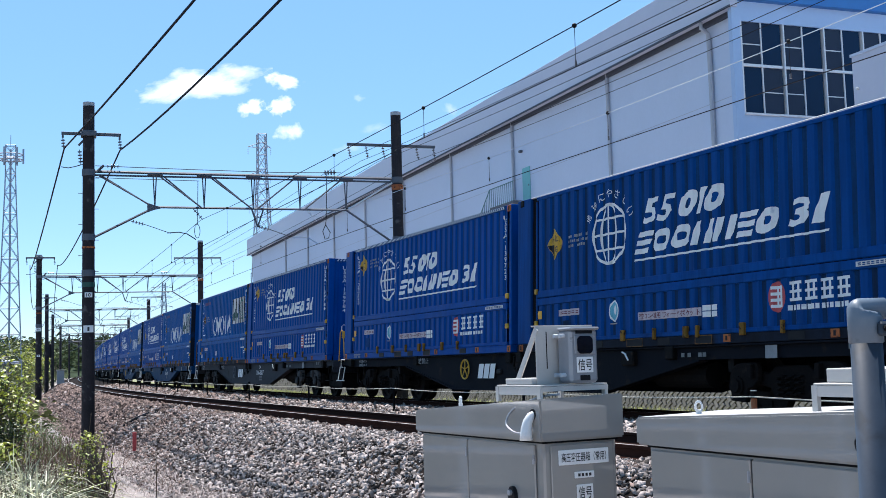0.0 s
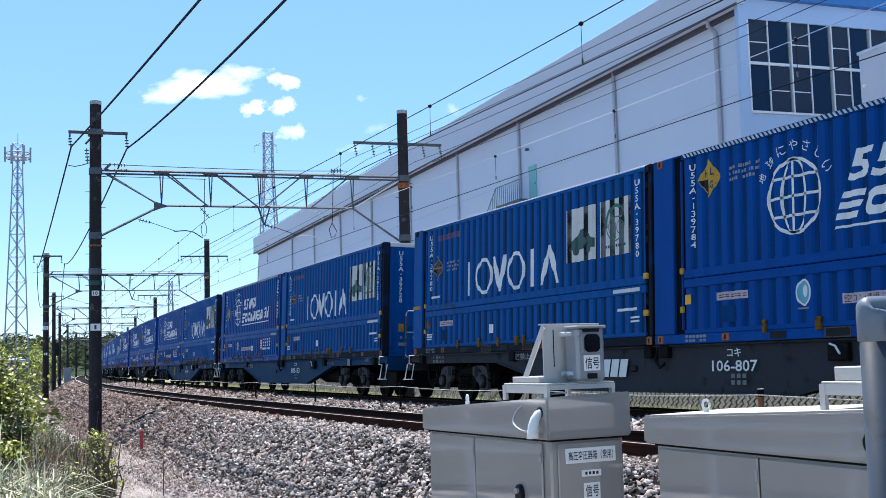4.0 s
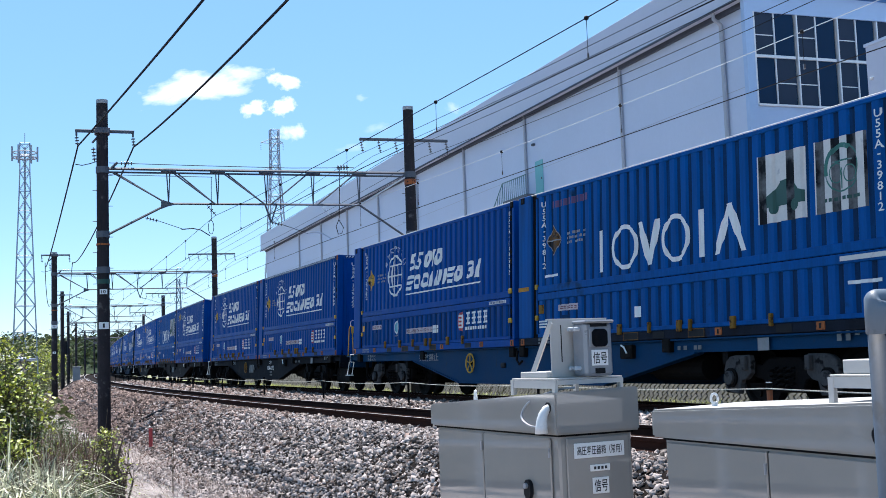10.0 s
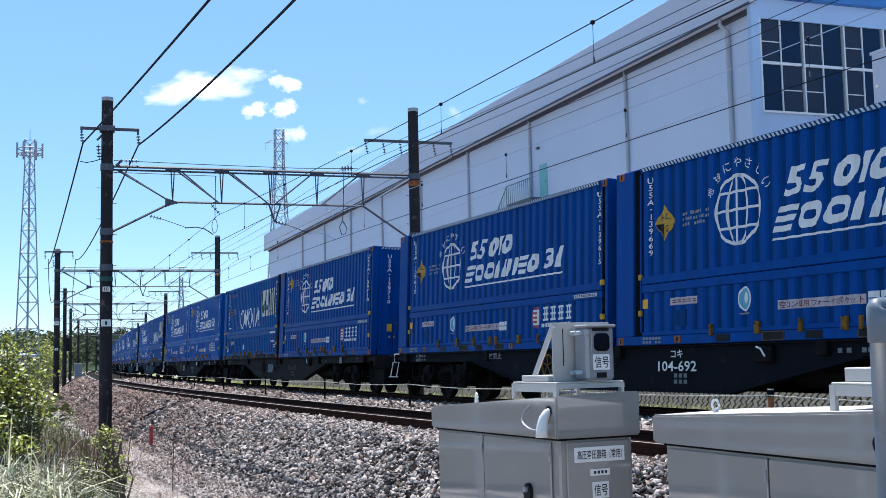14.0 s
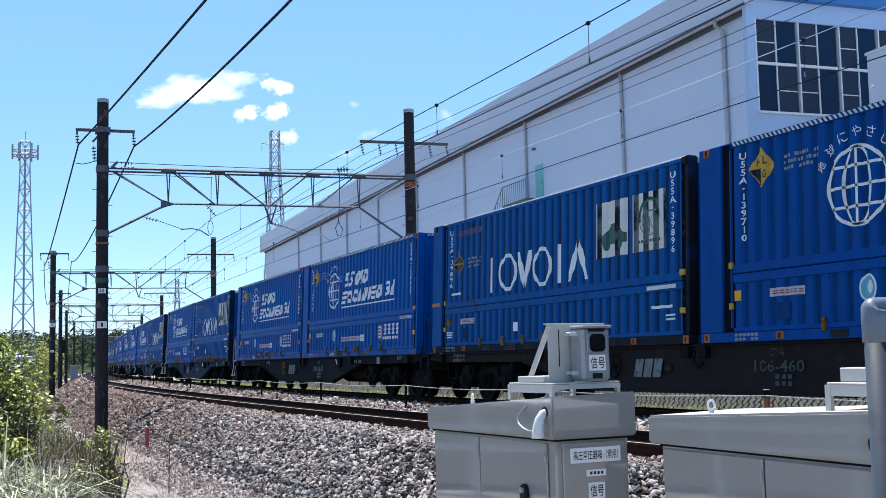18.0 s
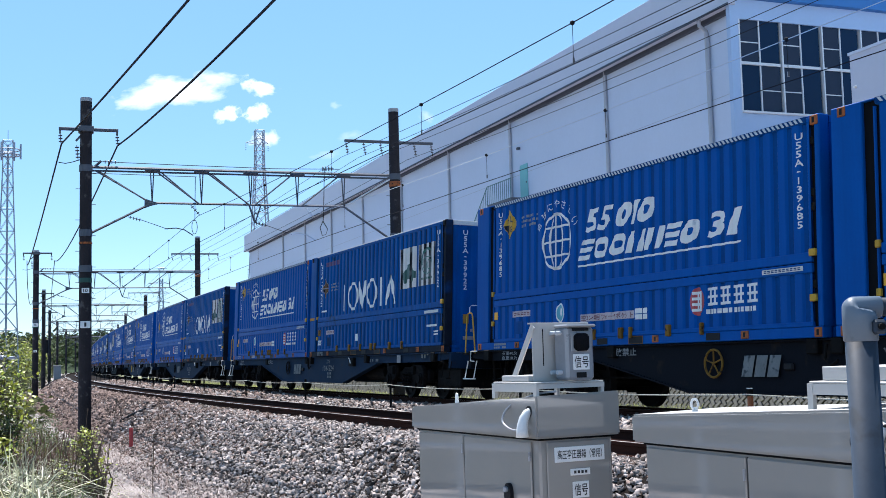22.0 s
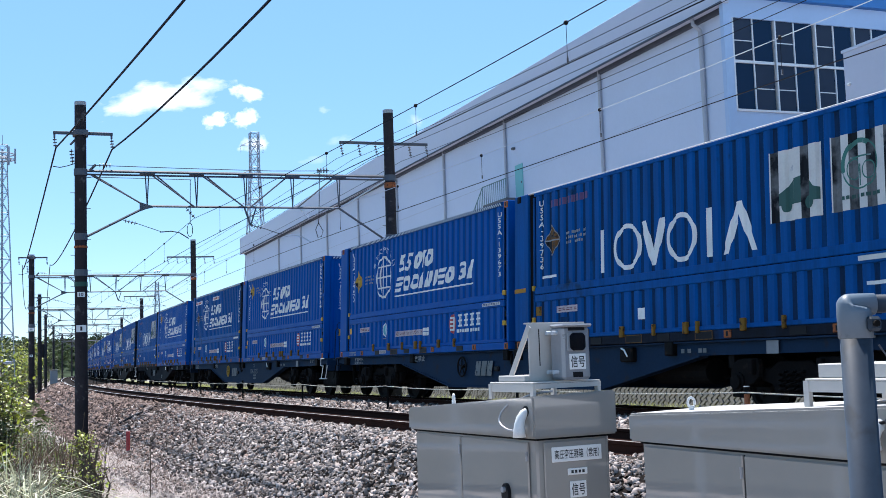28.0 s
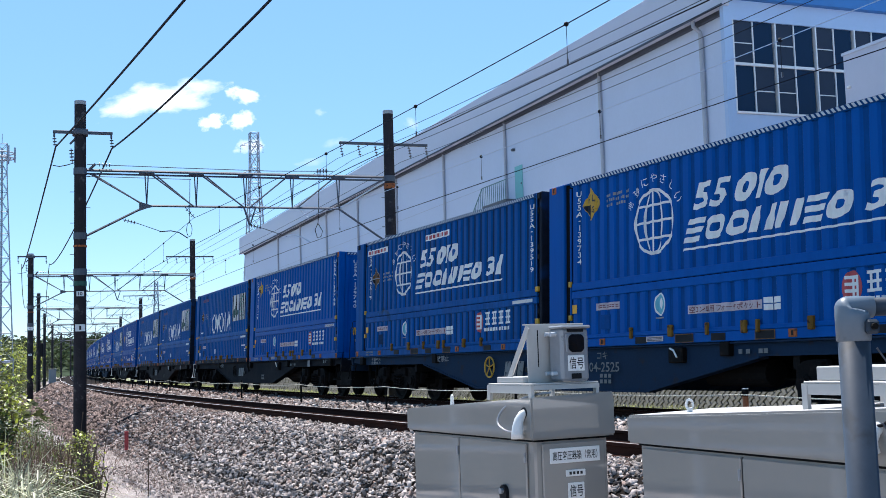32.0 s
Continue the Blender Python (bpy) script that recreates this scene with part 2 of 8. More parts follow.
BLUE = shader("blue_container_paint", (0.0006, 0.060, 0.272), 0.5, 0, 0.16, 0.8, 25, 0.04, per_object=0.12, spec=0.06, streak=(0.001, 0.034, 0.125), streak_amount=0.42)
FRESHBLUE = shader("fresh_blue_container_paint", (0.0008, 0.082, 0.335), 0.5, 0, 0.14, 0.8, 25, 0.04, per_object=0.12, spec=0.06, streak=(0.001, 0.042, 0.16), streak_amount=0.32)
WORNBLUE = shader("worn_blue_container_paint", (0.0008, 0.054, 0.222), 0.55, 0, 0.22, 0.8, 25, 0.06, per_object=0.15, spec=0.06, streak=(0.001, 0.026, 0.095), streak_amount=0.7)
OLDBLUE = shader("faded_blue_container_paint", (0.002, 0.081, 0.292), 0.55, 0, 0.22, 0.8, 25, 0.06, wear=(0.008, 0.03, 0.06), wear_at=0.66, per_object=0.12, spec=0.06, streak=(0.003, 0.030, 0.092), streak_amount=0.5)
# Trough paints: darker copies of the blues, holding grime and the ribs' shade.
GROOVE = shader("darkened_blue_paint", (0.001, 0.044, 0.165), 0.6, 0, 0.3, 2.5, 30, 0.1, spec=0.06, streak=(0.002, 0.020, 0.070), streak_amount=0.6)
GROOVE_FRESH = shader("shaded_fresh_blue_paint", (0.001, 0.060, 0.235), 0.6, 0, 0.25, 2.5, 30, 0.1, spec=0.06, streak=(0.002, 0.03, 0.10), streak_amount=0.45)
GROOVE_OLD = shader("sooty_shaded_faded_blue_paint", (0.004, 0.040, 0.122), 0.7, 0, 0.45, 1.5, 30, 0.1, spec=0.06, streak=(0.010, 0.013, 0.018), streak_amount=0.75)
GRIME = shader("black_grime_over_blue_paint", (0.010, 0.014, 0.024), 0.7, 0, 0.5, 2.5, 30, 0.2, wear=(0.006, 0.034, 0.10), wear_at=0.58, wear_scale=1.5, spec=0.08, streak=(0.007, 0.0065, 0.007), streak_amount=0.6)
# Black for gaps and recesses: their shade is put into the colour.
SHADOW_GAP = shader("black_gap_shade", (0.006, 0.0065, 0.008), 0.85, 0, 0.3, spec=0.08)
LETTER = shader("white_lettering", (0.72, 0.72, 0.70), 0.55, 0, 0.14, 2, 40, wear=(0.38, 0.42, 0.50), wear_at=0.68)
LETTER_DIM = shader("faded_white_lettering", (0.24, 0.25, 0.26), 0.6, 0, 0.2, 4, 40, spec=0.1)
SCUFFED = shader("scuffed_faint_lettering", (0.075, 0.074, 0.072), 0.7, 0, 0.3, 4, 40, wear=(0.022, 0.02, 0.02), wear_at=0.52, spec=0.05)
FAINT = shader("worn_white_lettering", (0.17, 0.18, 0.18), 0.6, 0, 0.3, 4, 40, wear=(0.05, 0.06, 0.07), wear_at=0.56, spec=0.1)
HATCH = shader("dusty_white_hatching", (0.46, 0.50, 0.53), 0.6, 0, 0.2, 3, 40, wear=(0.28, 0.34, 0.40), wear_at=0.6)
LABEL = shader("dusty_pink_white_label", (0.50, 0.43, 0.45), 0.6, 0, 0.2, 4, 40, wear=(0.30, 0.30, 0.35), wear_at=0.6, spec=0.15)
LABEL_INK = shader("dark_red_ink", (0.16, 0.035, 0.045), 0.6, 0, 0.2, spec=0.15)
PATCH = shader("orange_yellow_marking_paint", (0.78, 0.38, 0.035), 0.5, 0, 0.12, 5, 50, spec=0.2)
BAND = shader("dull_orange_marking_paint", (0.42, 0.20, 0.03), 0.6, 0, 0.25, 5, 50, wear=(0.15, 0.09, 0.04), wear_at=0.58, spec=0.1)
YELLOW = shader("yellow_paint", (0.50, 0.29, 0.03), 0.5, 0, 0.2, 5, 50, wear=(0.16, 0.10, 0.04), wear_at=0.60, spec=0.2)
OLD_SIGN = shader("weathered_brown_sign_paint", (0.15, 0.075, 0.03), 0.7, 0, 0.4, 5, 50, wear=(0.05, 0.03, 0.025), wear_at=0.55, spec=0.1)
HANDLE = shader("grimy_orange_handle_paint", (0.18, 0.095, 0.018), 0.7, 0, 0.4, 5, 50, wear=(0.04, 0.025, 0.018), wear_at=0.55, per_object=0.8, spec=0.1)
ORANGE = shader("orange_casting_paint", (0.36, 0.11, 0.04), 0.65, 0, 0.3, 5, 50, wear=(0.06, 0.035, 0.03), wear_at=0.56, per_object=0.6, spec=0.1)
RED = shader("red_paint", (0.42, 0.045, 0.05), 0.5, 0, 0.2, 5, 50)
FADED_RED = shader("faded_red_lettering", (0.085, 0.038, 0.125), 0.6, 0, 0.3, 4, 40)
PALE = shader("pale_panel_paint", (0.60, 0.58, 0.55), 0.6, 0, 0.15, 2, 30, wear=(0.30, 0.32, 0.36), wear_at=0.66)
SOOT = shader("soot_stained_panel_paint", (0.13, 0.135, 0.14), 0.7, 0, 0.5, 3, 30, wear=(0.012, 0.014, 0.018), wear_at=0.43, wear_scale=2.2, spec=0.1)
TEAL_INK = shader("worn_teal_ink", (0.03, 0.15, 0.12), 0.6, 0, 0.3, 4, 40, wear=(0.25, 0.30, 0.30), wear_at=0.6)
GREEN = shader("dull_green_paint", (0.012, 0.070, 0.055), 0.55, 0, 0.2, 4, 40)
AQUA = shader("aqua_emblem_paint", (0.10, 0.36, 0.46), 0.5, 0, 0.2, 4, 40)
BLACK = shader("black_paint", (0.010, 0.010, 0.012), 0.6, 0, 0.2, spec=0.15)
INK = shader("black_ink", (0.02, 0.02, 0.022), 0.6, 0, 0.1)
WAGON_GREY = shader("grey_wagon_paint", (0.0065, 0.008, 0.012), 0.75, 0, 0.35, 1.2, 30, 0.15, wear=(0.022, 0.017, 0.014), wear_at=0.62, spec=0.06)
WAGON_PALE = shader("mid_grey_wagon_paint", (0.036, 0.038, 0.046), 0.7, 0, 0.3, 1.2, 30, 0.1, wear=(0.018, 0.016, 0.016), wear_at=0.6, spec=0.08)
WAGON_BROWN = shader("grimy_brown_grey_wagon_paint", (0.019, 0.0155, 0.016), 0.75, 0, 0.35, 1.2, 30, 0.15, wear=(0.028, 0.021, 0.018), wear_at=0.6, spec=0.06)
WAGON_BLUE = shader("blue_wagon_paint", (0.001, 0.036, 0.098), 0.6, 0, 0.25, 1.2, 30, 0.1, wear=(0.02, 0.03, 0.05), wear_at=0.66, spec=0.08)
WAGON_SLATE = shader("slate_blue_wagon_paint", (0.011, 0.028, 0.058), 0.7, 0, 0.3, 1.2, 30, 0.1, wear=(0.026, 0.024, 0.026), wear_at=0.62, spec=0.06)
WALL = shader("warehouse_wall", (0.50, 0.57, 0.69), 0.7, 0, 0.05, 0.25, 6, 0.05, spec=0.3)
GABLE = shader("pale_blue_gable_wall", (0.37, 0.50, 0.69), 0.7, 0, 0.05, 0.25, 6, 0.05, spec=0.3)
FASCIA = shader("fascia_metal", (0.49, 0.515, 0.60), 0.5, 0.0, 0.06, 0.2, 3, spec=0.3)
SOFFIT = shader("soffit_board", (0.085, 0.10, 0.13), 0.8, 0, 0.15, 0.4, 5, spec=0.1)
ROOF_BLUE = shader("blue_roof_trim", (0.03, 0.16, 0.42), 0.5, 0, 0.1)
DRAIN = shader("downpipe_paint", (0.38, 0.41, 0.46), 0.6, 0, 0.1, spec=0.2)
RAILING = shader("dull_teal_railing", (0.07, 0.17, 0.18), 0.6, 0, 0.15)
TEAL = shader("teal_door_paint", (0.14, 0.42, 0.42), 0.5, 0, 0.12)
WINFRAME = shader("window_frame_paint", (0.66, 0.68, 0.70), 0.5, 0, 0.08)
CURTAIN = shader("grey_blind", (0.034, 0.050, 0.078), 0.85, 0, 0.15, per_object=0.9, spec=0.04)
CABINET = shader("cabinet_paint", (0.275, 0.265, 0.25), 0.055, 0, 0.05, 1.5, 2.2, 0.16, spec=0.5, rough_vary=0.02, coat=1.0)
# Matte and dusty, and paler than the cabinet to carry the sunlit look.
LID_TOP = shader("dusty_sunlit_lid_paint", (0.46, 0.45, 0.44), 0.75, 0, 0.12, 2.5, 30, 0.05, spec=0.15)
BRACKET = shader("bracket_paint", (0.46, 0.44, 0.415), 0.45, 0, 0.07, 3, 40, 0.03)
HOUSING = shader("grey_cast_housing", (0.27, 0.28, 0.30), 0.35, 0.15, 0.1, 5, 60, 0.05)
PLATE = shader("white_plate", (0.78, 0.78, 0.77), 0.4, 0, 0.05)
PVC = shader("white_plastic", (0.68, 0.68, 0.67), 0.35, 0, 0.05)
ROPE = shader("white_rope", (0.55, 0.52, 0.45), 0.85, 0, 0.3, 20, 150)
STAKE = shader("rusty_red_stake", (0.30, 0.095, 0.035), 0.75, 0, 0.3, 8, 60)
BARK = shader("bark", (0.09, 0.065, 0.045), 0.9, 0, 0.3, 10, 60, 0.4)
LEAF = shader("yellow_green_leaf", (0.30, 0.34, 0.045), 0.5, 0, 0.9, 2, 20, island=2.6, glow_through=0.24)
# Deep green of some plants; elsewhere its darkness stands for shade between leaves.
LEAF_DARK = shader("deep_green_leaf", (0.050, 0.075, 0.018), 0.55, 0, 0.7, 2, 20, island=1.4, glow_through=0.22)
GRASS = shader("fresh_grass", (0.13, 0.16, 0.05), 0.6, 0, 0.8, 1.5, 20, island=1.8, glow_through=0.35)
VERGE_GRASS = shader("pale_verge_grass", (0.31, 0.33, 0.12), 0.6, 0, 0.7, 1.5, 20, island=1.6, glow_through=0.4)
REED = shader("pale_grass_blade", (0.50, 0.49, 0.33), 0.5, 0, 0.95, 1.5, 20, island=3.4, glow_through=0.18, spec=0.4)
# For the unseen sheet that darkens what the cabinets reflect.
MIRRORED_DARK = shader("dark_mirrored_ground", (0.055, 0.052, 0.042), 0.9, 0, 0.6, 1.2, 14, 0.8, wear=(0.09, 0.08, 0.065), wear_at=0.58, spec=0.05)
STRAW = shader("dry_stalk", (0.13, 0.08, 0.06), 0.8, 0, 0.6, 2, 20, island=1.4, spec=0.1)
DRY_LITTER = shader("bleached_dry_grass", (0.42, 0.35, 0.32), 0.8, 0, 0.7, 2, 20, island=1.8, spec=0.15)
HILL = shader("wooded_hill", (0.050, 0.066, 0.042), 0.95, 0, 0.8, 0.12, 0.5, 0.0, wear=(0.11, 0.10, 0.085), wear_at=0.58, wear_scale=0.03, spec=0.0)
BRUSH = shader("olive_brush_leaf", (0.085, 0.10, 0.04), 0.8, 0, 0.7, 0.4, 8, island=1.4, glow_through=0.3, spec=0.1)
WOOD_CANOPY = shader("far_tree_canopy", (0.050, 0.068, 0.034), 0.9, 0, 0.7, 0.05, 1, island=1.6, glow_through=0.2, spec=0.0)
HOUSE_WALL = shader("far_house_wall", (0.50, 0.48, 0.46), 0.8, 0, 0.2, per_object=0.4)
LATTICE = shader("far_lattice_steel", (0.26, 0.31, 0.38), 0.6, 0.2, 0.15)


def glass_material():
    m = bpy.data.materials.new("window_glass")
    m.use_nodes = True
    b = m.node_tree.nodes["Principled BSDF"]
    b.inputs["Base Color"].default_value = (0.008, 0.026, 0.062, 1)
    b.inputs["Roughness"].default_value = 0.06
    b.inputs["Specular IOR Level"].default_value = 0.12
    return m


GLASS = glass_material()
LENS = shader("black_lens", (0.008, 0.008, 0.009), 0.12, 0, 0.05)


# ---- lettering ----
_glyphs = {}


def flat_text(body, size=1.0, bold=0.0):
    """Vertices (u, v) and faces of a line of writing, baseline at 0, starting at u = 0."""
    key = (body, bold)
    if key not in _glyphs:
        cu = bpy.data.curves.new("lettering", "FONT")
        cu.body, cu.size, cu.resolution_u, cu.offset = body, 1.0, 2, bold
        ob = new("lettering", cu)
        me = bpy.data.meshes.new_from_object(ob.evaluated_get(bpy.context.evaluated_depsgraph_get()))
        us = np.array([v.co[:2] for v in me.vertices])
        fs = [tuple(q.vertices) for q in me.polygons]
        bpy.data.objects.remove(ob)
        bpy.data.curves.remove(cu)
        bpy.data.meshes.remove(me)
        if len(us):
            us[:, 0] -= us[:, 0].min()
        _glyphs[key] = (us, fs)
    us, fs = _glyphs[key]
    return us * size, fs


def fitted(body, width, height, slant=0.0, bold=0.0):
    us, fs = flat_text(body, 1.0, bold)
    us = us.copy()
    us[:, 1] -= us[:, 1].min()
    us *= (width / us[:, 0].max(), height / us[:, 1].max())
    us[:, 0] += slant * us[:, 1]
    return us, fs


RIB, RIB_DEPTH = 0.272, 0.028


def rib_depth(y):
    """How deep the side lies behind its outer face at y: flat ribs, sloping flanks, narrower troughs."""
    u = (y / RIB) % 1.0
    for a, b, da, db in ((0.0, 0.45, 0, 0), (0.45, 0.57, 0, 1), (0.57, 0.88, 1, 1), (0.88, 1.0, 1, 0)):
        if u <= b:
            return RIB_DEPTH * (da + (db - da) * (u - a) / (b - a))
    return 0.0


RIB_EDGES = (0.0, 0.45, 0.57, 0.88)
SIDE_X = -1.245


def on_side(bm_flat, proud=0.004, ribbed=True, sooty=False):
    """Takes a flat bmesh drawn in (x = local y, y = z) and lays it on the near side, following the ribs."""
    bm = bm_flat
    if ribbed and bm.verts:
        lo, hi = min(v.co.x for v in bm.verts), max(v.co.x for v in bm.verts)
        k = math.floor(lo / RIB)
        while k * RIB <= hi:
            for e in RIB_EDGES:
                x = (k + e) * RIB
                if lo < x < hi:
                    bmesh.ops.bisect_plane(bm, geom=bm.verts[:] + bm.edges[:] + bm.faces[:], dist=1e-5, plane_co=(x, 0, 0), plane_no=(1, 0, 0))
            k += 1
    for v in bm.verts:
        y, z = v.co.x, v.co.y
        v.co = (SIDE_X + 0.006 + (rib_depth(y) if ribbed else -0.006) - proud, y, z)
    bmesh.ops.recalc_face_normals(bm, faces=bm.faces[:])
    for f_ in bm.faces:
        if f_.normal.x > 0:
            f_.normal_flip()
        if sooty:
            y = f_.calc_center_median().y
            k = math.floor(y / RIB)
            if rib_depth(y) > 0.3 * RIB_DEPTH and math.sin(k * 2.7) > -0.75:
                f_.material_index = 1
    return bm


def flat_faces(us, fs, bm=None):
    bm = bm or bmesh.new()
    vs = [bm.verts.new((float(u), float(v), 0)) for u, v in us]
    for q in fs:
        try:
            bm.faces.new([vs[i] for i in q])
        except ValueError:
            pass
    return bm


def text_side(body, y, z, width, height, slant=0.0, bold=0.0, bm=None):
    """Writing on the near side: it starts at y and runs towards the camera (falling y)."""
    us, fs = fitted(body, width, height, slant, bold)
    us[:, 0] = y - us[:, 0]
    us[:, 1] += z
    return flat_faces(us, fs, bm)


def quad_side(corners, bm=None):
    return flat_faces(corners, [tuple(range(len(corners)))], bm)


def rect_side(y0, y1, z0, z1, bm=None):
    return quad_side([(y0, z0), (y1, z0), (y1, z1), (y0, z1)], bm)


def ring_side(yc, zc, ry, rz, wide, slant=0.0, bm=None, n=28, square=1.0):
    us, fs = [], []
    for i in range(n):
        a = i * math.tau / n
        for k in (1.0, 0.0):
            p_ = math.copysign(abs(math.cos(a)) ** square, math.cos(a)) * (ry - wide * (1 - k))
            q = math.copysign(abs(math.sin(a)) ** square, math.sin(a)) * (rz - wide * (1 - k))
            us.append((yc + p_ - slant * q, zc + q))
        j = (i + 1) % n
        fs.append((2 * i, 2 * j, 2 * j + 1, 2 * i + 1))
    return flat_faces(us, fs, bm)


def stacked_number(body, y, z_top, z_low, width):
    """Characters one below the other, each in a bmesh of its own."""
    out = []
    step = (z_top - z_low) / len(body)
    for i, ch in enumerate(body):
        us, fs = flat_text(ch, 1.0, 0.012)
        us = us.copy()
        w = us[:, 0].max()
        if ch == "-":
            us[:, 1] -= us[:, 1].mean() - 0.34
        sc = step * 0.80 / 0.70
        us[:, 0] = y + (w * sc / 2 - us[:, 0] * sc) * (width / (step * 0.62))
        us[:, 1] = z_top - (i + 0.92) * step + us[:, 1] * sc
        out.append(bmesh.new())
        flat_faces(us, fs, out[-1])
    return out


# ---- containers, 31 feet: origin at the middle, on rail level; +y away, near side at -x ----
C_HALF, C_LOW, C_TOP = 4.705, 1.0, 3.77
SLOT_FAR, SLOT_NEAR = 4.05, -4.60


def ribbed_panel(y0, y1, z0, z1):
    """A pressed steel sheet with upright ribs; the troughs carry a second paint, darker with grime and painted-in rib
    shade.
    """
    ys = {round(y0, 4), round(y1, 4)}
    k = math.floor(y0 / RIB)
    while k * RIB < y1:
        ys |= {round((k + e) * RIB, 4) for e in RIB_EDGES if y0 < (k + e) * RIB < y1}
        k += 1
    ys = sorted(ys)
    bm = bmesh.new()
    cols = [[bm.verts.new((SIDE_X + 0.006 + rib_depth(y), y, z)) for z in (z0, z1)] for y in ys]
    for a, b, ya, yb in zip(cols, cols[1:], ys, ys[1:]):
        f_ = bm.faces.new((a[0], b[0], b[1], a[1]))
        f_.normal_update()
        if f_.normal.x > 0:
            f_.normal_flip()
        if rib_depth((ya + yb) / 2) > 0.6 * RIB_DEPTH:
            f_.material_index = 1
    return bm


def end_panel(y, outward, z0, z1):
    """End wall with shallow upright corrugations."""
    bm = bmesh.new()
    xs = np.linspace(-1.06, 1.06, 37)
    cols = [[bm.verts.new((x, y - outward * (0.0 if i % 4 in (0, 1) else 0.022), z)) for z in (z0, z1)] for i, x in enumerate(xs)]
    for a, b in zip(cols, cols[1:]):
        bm.faces.new((a[0], b[0], b[1], a[1]) if outward < 0 else (b[0], a[0], a[1], b[1]))
    return bm


def hatch_strip(along_end=False):
    """Slanted white bars on black along the upper edge."""
    bm = bmesh.new()
    if not along_end:
        y = SLOT_NEAR + 0.15
        while y < SLOT_FAR - 0.1:
            quad_side([(y, 3.70), (y + 0.046, 3.70), (y + 0.096, 3.758), (y + 0.05, 3.758)], bm)
            y += 0.084
        return on_side(bm, 0.010, False)
    x = -1.02
    while x < 1.0:
        vs = [bm.verts.new(c) for c in ((x, -C_HALF - 0.010, 3.705), (x + 0.042, -C_HALF - 0.010, 3.705), (x + 0.080, -C_HALF - 0.010, 3.752), (x + 0.038, -C_HALF - 0.010, 3.752))]
        bm.faces.new(vs)
        x += 0.084
    return bm


def casting(y, z):
    """The block of a corner casting."""
    return box(SIDE_X - 0.012, SIDE_X + 0.12, y - 0.065, y + 0.065, z - 0.06, z + 0.06, 0.008)


PLAIN_EDGE = ("car", "eco_worn", "eco_bare")     # kinds with no hatching, their upper edge painted pale as if sunlit


def container_body(kind):
    """Builds one container; kind: 'eco' (diamond low), 'eco_high' (diamond high), 'car' (car maker's livery), 'eco_old'."""
    old = kind in ("car", "eco_old")
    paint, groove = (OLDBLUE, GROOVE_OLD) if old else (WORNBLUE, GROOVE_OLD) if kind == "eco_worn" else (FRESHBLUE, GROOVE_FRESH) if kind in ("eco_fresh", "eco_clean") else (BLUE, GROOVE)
    label = {"eco": "bright blue ribbed freight container with white globe and slanted lettering",
             "eco_fresh": "clean bright blue ribbed freight container, white globe, hatched upper edge",
             "eco_clean": "clean bright blue ribbed freight container, white globe, low yellow diamond",
             "eco_bare": "blue ribbed freight container with white globe, roof edge painted pale as sunlit",
             "eco_worn": "streaked dark blue ribbed freight container with white globe, dirty below",
             "eco_high": "bright blue ribbed freight container, white globe, hatched upper edge",
             "eco_old": "faded blue ribbed freight container with white globe and red-white strips",
             "car": "faded blue ribbed freight container with pale panels and tall white marks"}[kind]
    c = empty("freight_container", pose(0, 0, -50), label=label, category="container", group="containers of the train")
    h = C_HALF
    part("core", box(-1.17, 1.17, -h + 0.04, h - 0.04, C_LOW + 0.1, C_TOP - 0.02), paint, c)
    # A pale roof draws the thin sunlit line along the upper edge.
    part("roof", box(-1.235, 1.235, -h + 0.01, h - 0.01, C_TOP - 0.022, C_TOP, 0.006), PALE if kind in PLAIN_EDGE else paint, c)
    part("far_side_wall", box(1.172, 1.24, -h + 0.02, h - 0.02, C_LOW + 0.05, C_TOP - 0.024), paint, c)
    part("bottom_rail", box(SIDE_X, -1.10, -h, h, C_LOW, C_LOW + 0.135, 0.008), GRIME if kind in ("car", "eco_worn") else paint, c)
    part("top_rail", box(SIDE_X, -1.12, SLOT_NEAR + 0.05, SLOT_FAR - 0.05, 3.685, C_TOP - 0.024, 0.006), paint, c)
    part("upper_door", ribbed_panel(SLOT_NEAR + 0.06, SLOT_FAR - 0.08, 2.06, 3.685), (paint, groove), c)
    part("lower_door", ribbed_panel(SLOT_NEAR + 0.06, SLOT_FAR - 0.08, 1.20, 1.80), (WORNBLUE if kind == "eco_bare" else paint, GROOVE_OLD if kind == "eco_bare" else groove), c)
    mid = box(SIDE_X - 0.004, -1.16, SLOT_NEAR + 0.06, SLOT_FAR - 0.08, 1.935, 2.06, 0.01)
    part("upper_door_frame", mid, paint, c)
    part("lower_door_frame", box(SIDE_X - 0.006, -1.16, SLOT_NEAR + 0.06, SLOT_FAR - 0.08, 1.80, 1.925, 0.01), paint, c)
    part("door_gap", box(SIDE_X + 0.02, -1.165, SLOT_NEAR + 0.06, SLOT_FAR - 0.08, 1.924, 1.936), SHADOW_GAP, c)
    part("lower_door_sill", box(SIDE_X - 0.004, -1.16, SLOT_NEAR + 0.06, SLOT_FAR - 0.08, 1.137, 1.20, 0.008), paint, c)
    # posts and the recesses beside the doors, painted black as in deep shade
    part("far_post", box(SIDE_X, -1.16, SLOT_FAR + 0.165, h, C_LOW + 0.136, C_TOP, 0.012), paint, c)
    part("far_recess", box(SIDE_X + 0.05, -1.165, SLOT_FAR - 0.08, SLOT_FAR + 0.165, C_LOW + 0.137, C_TOP - 0.025), SHADOW_GAP, c)
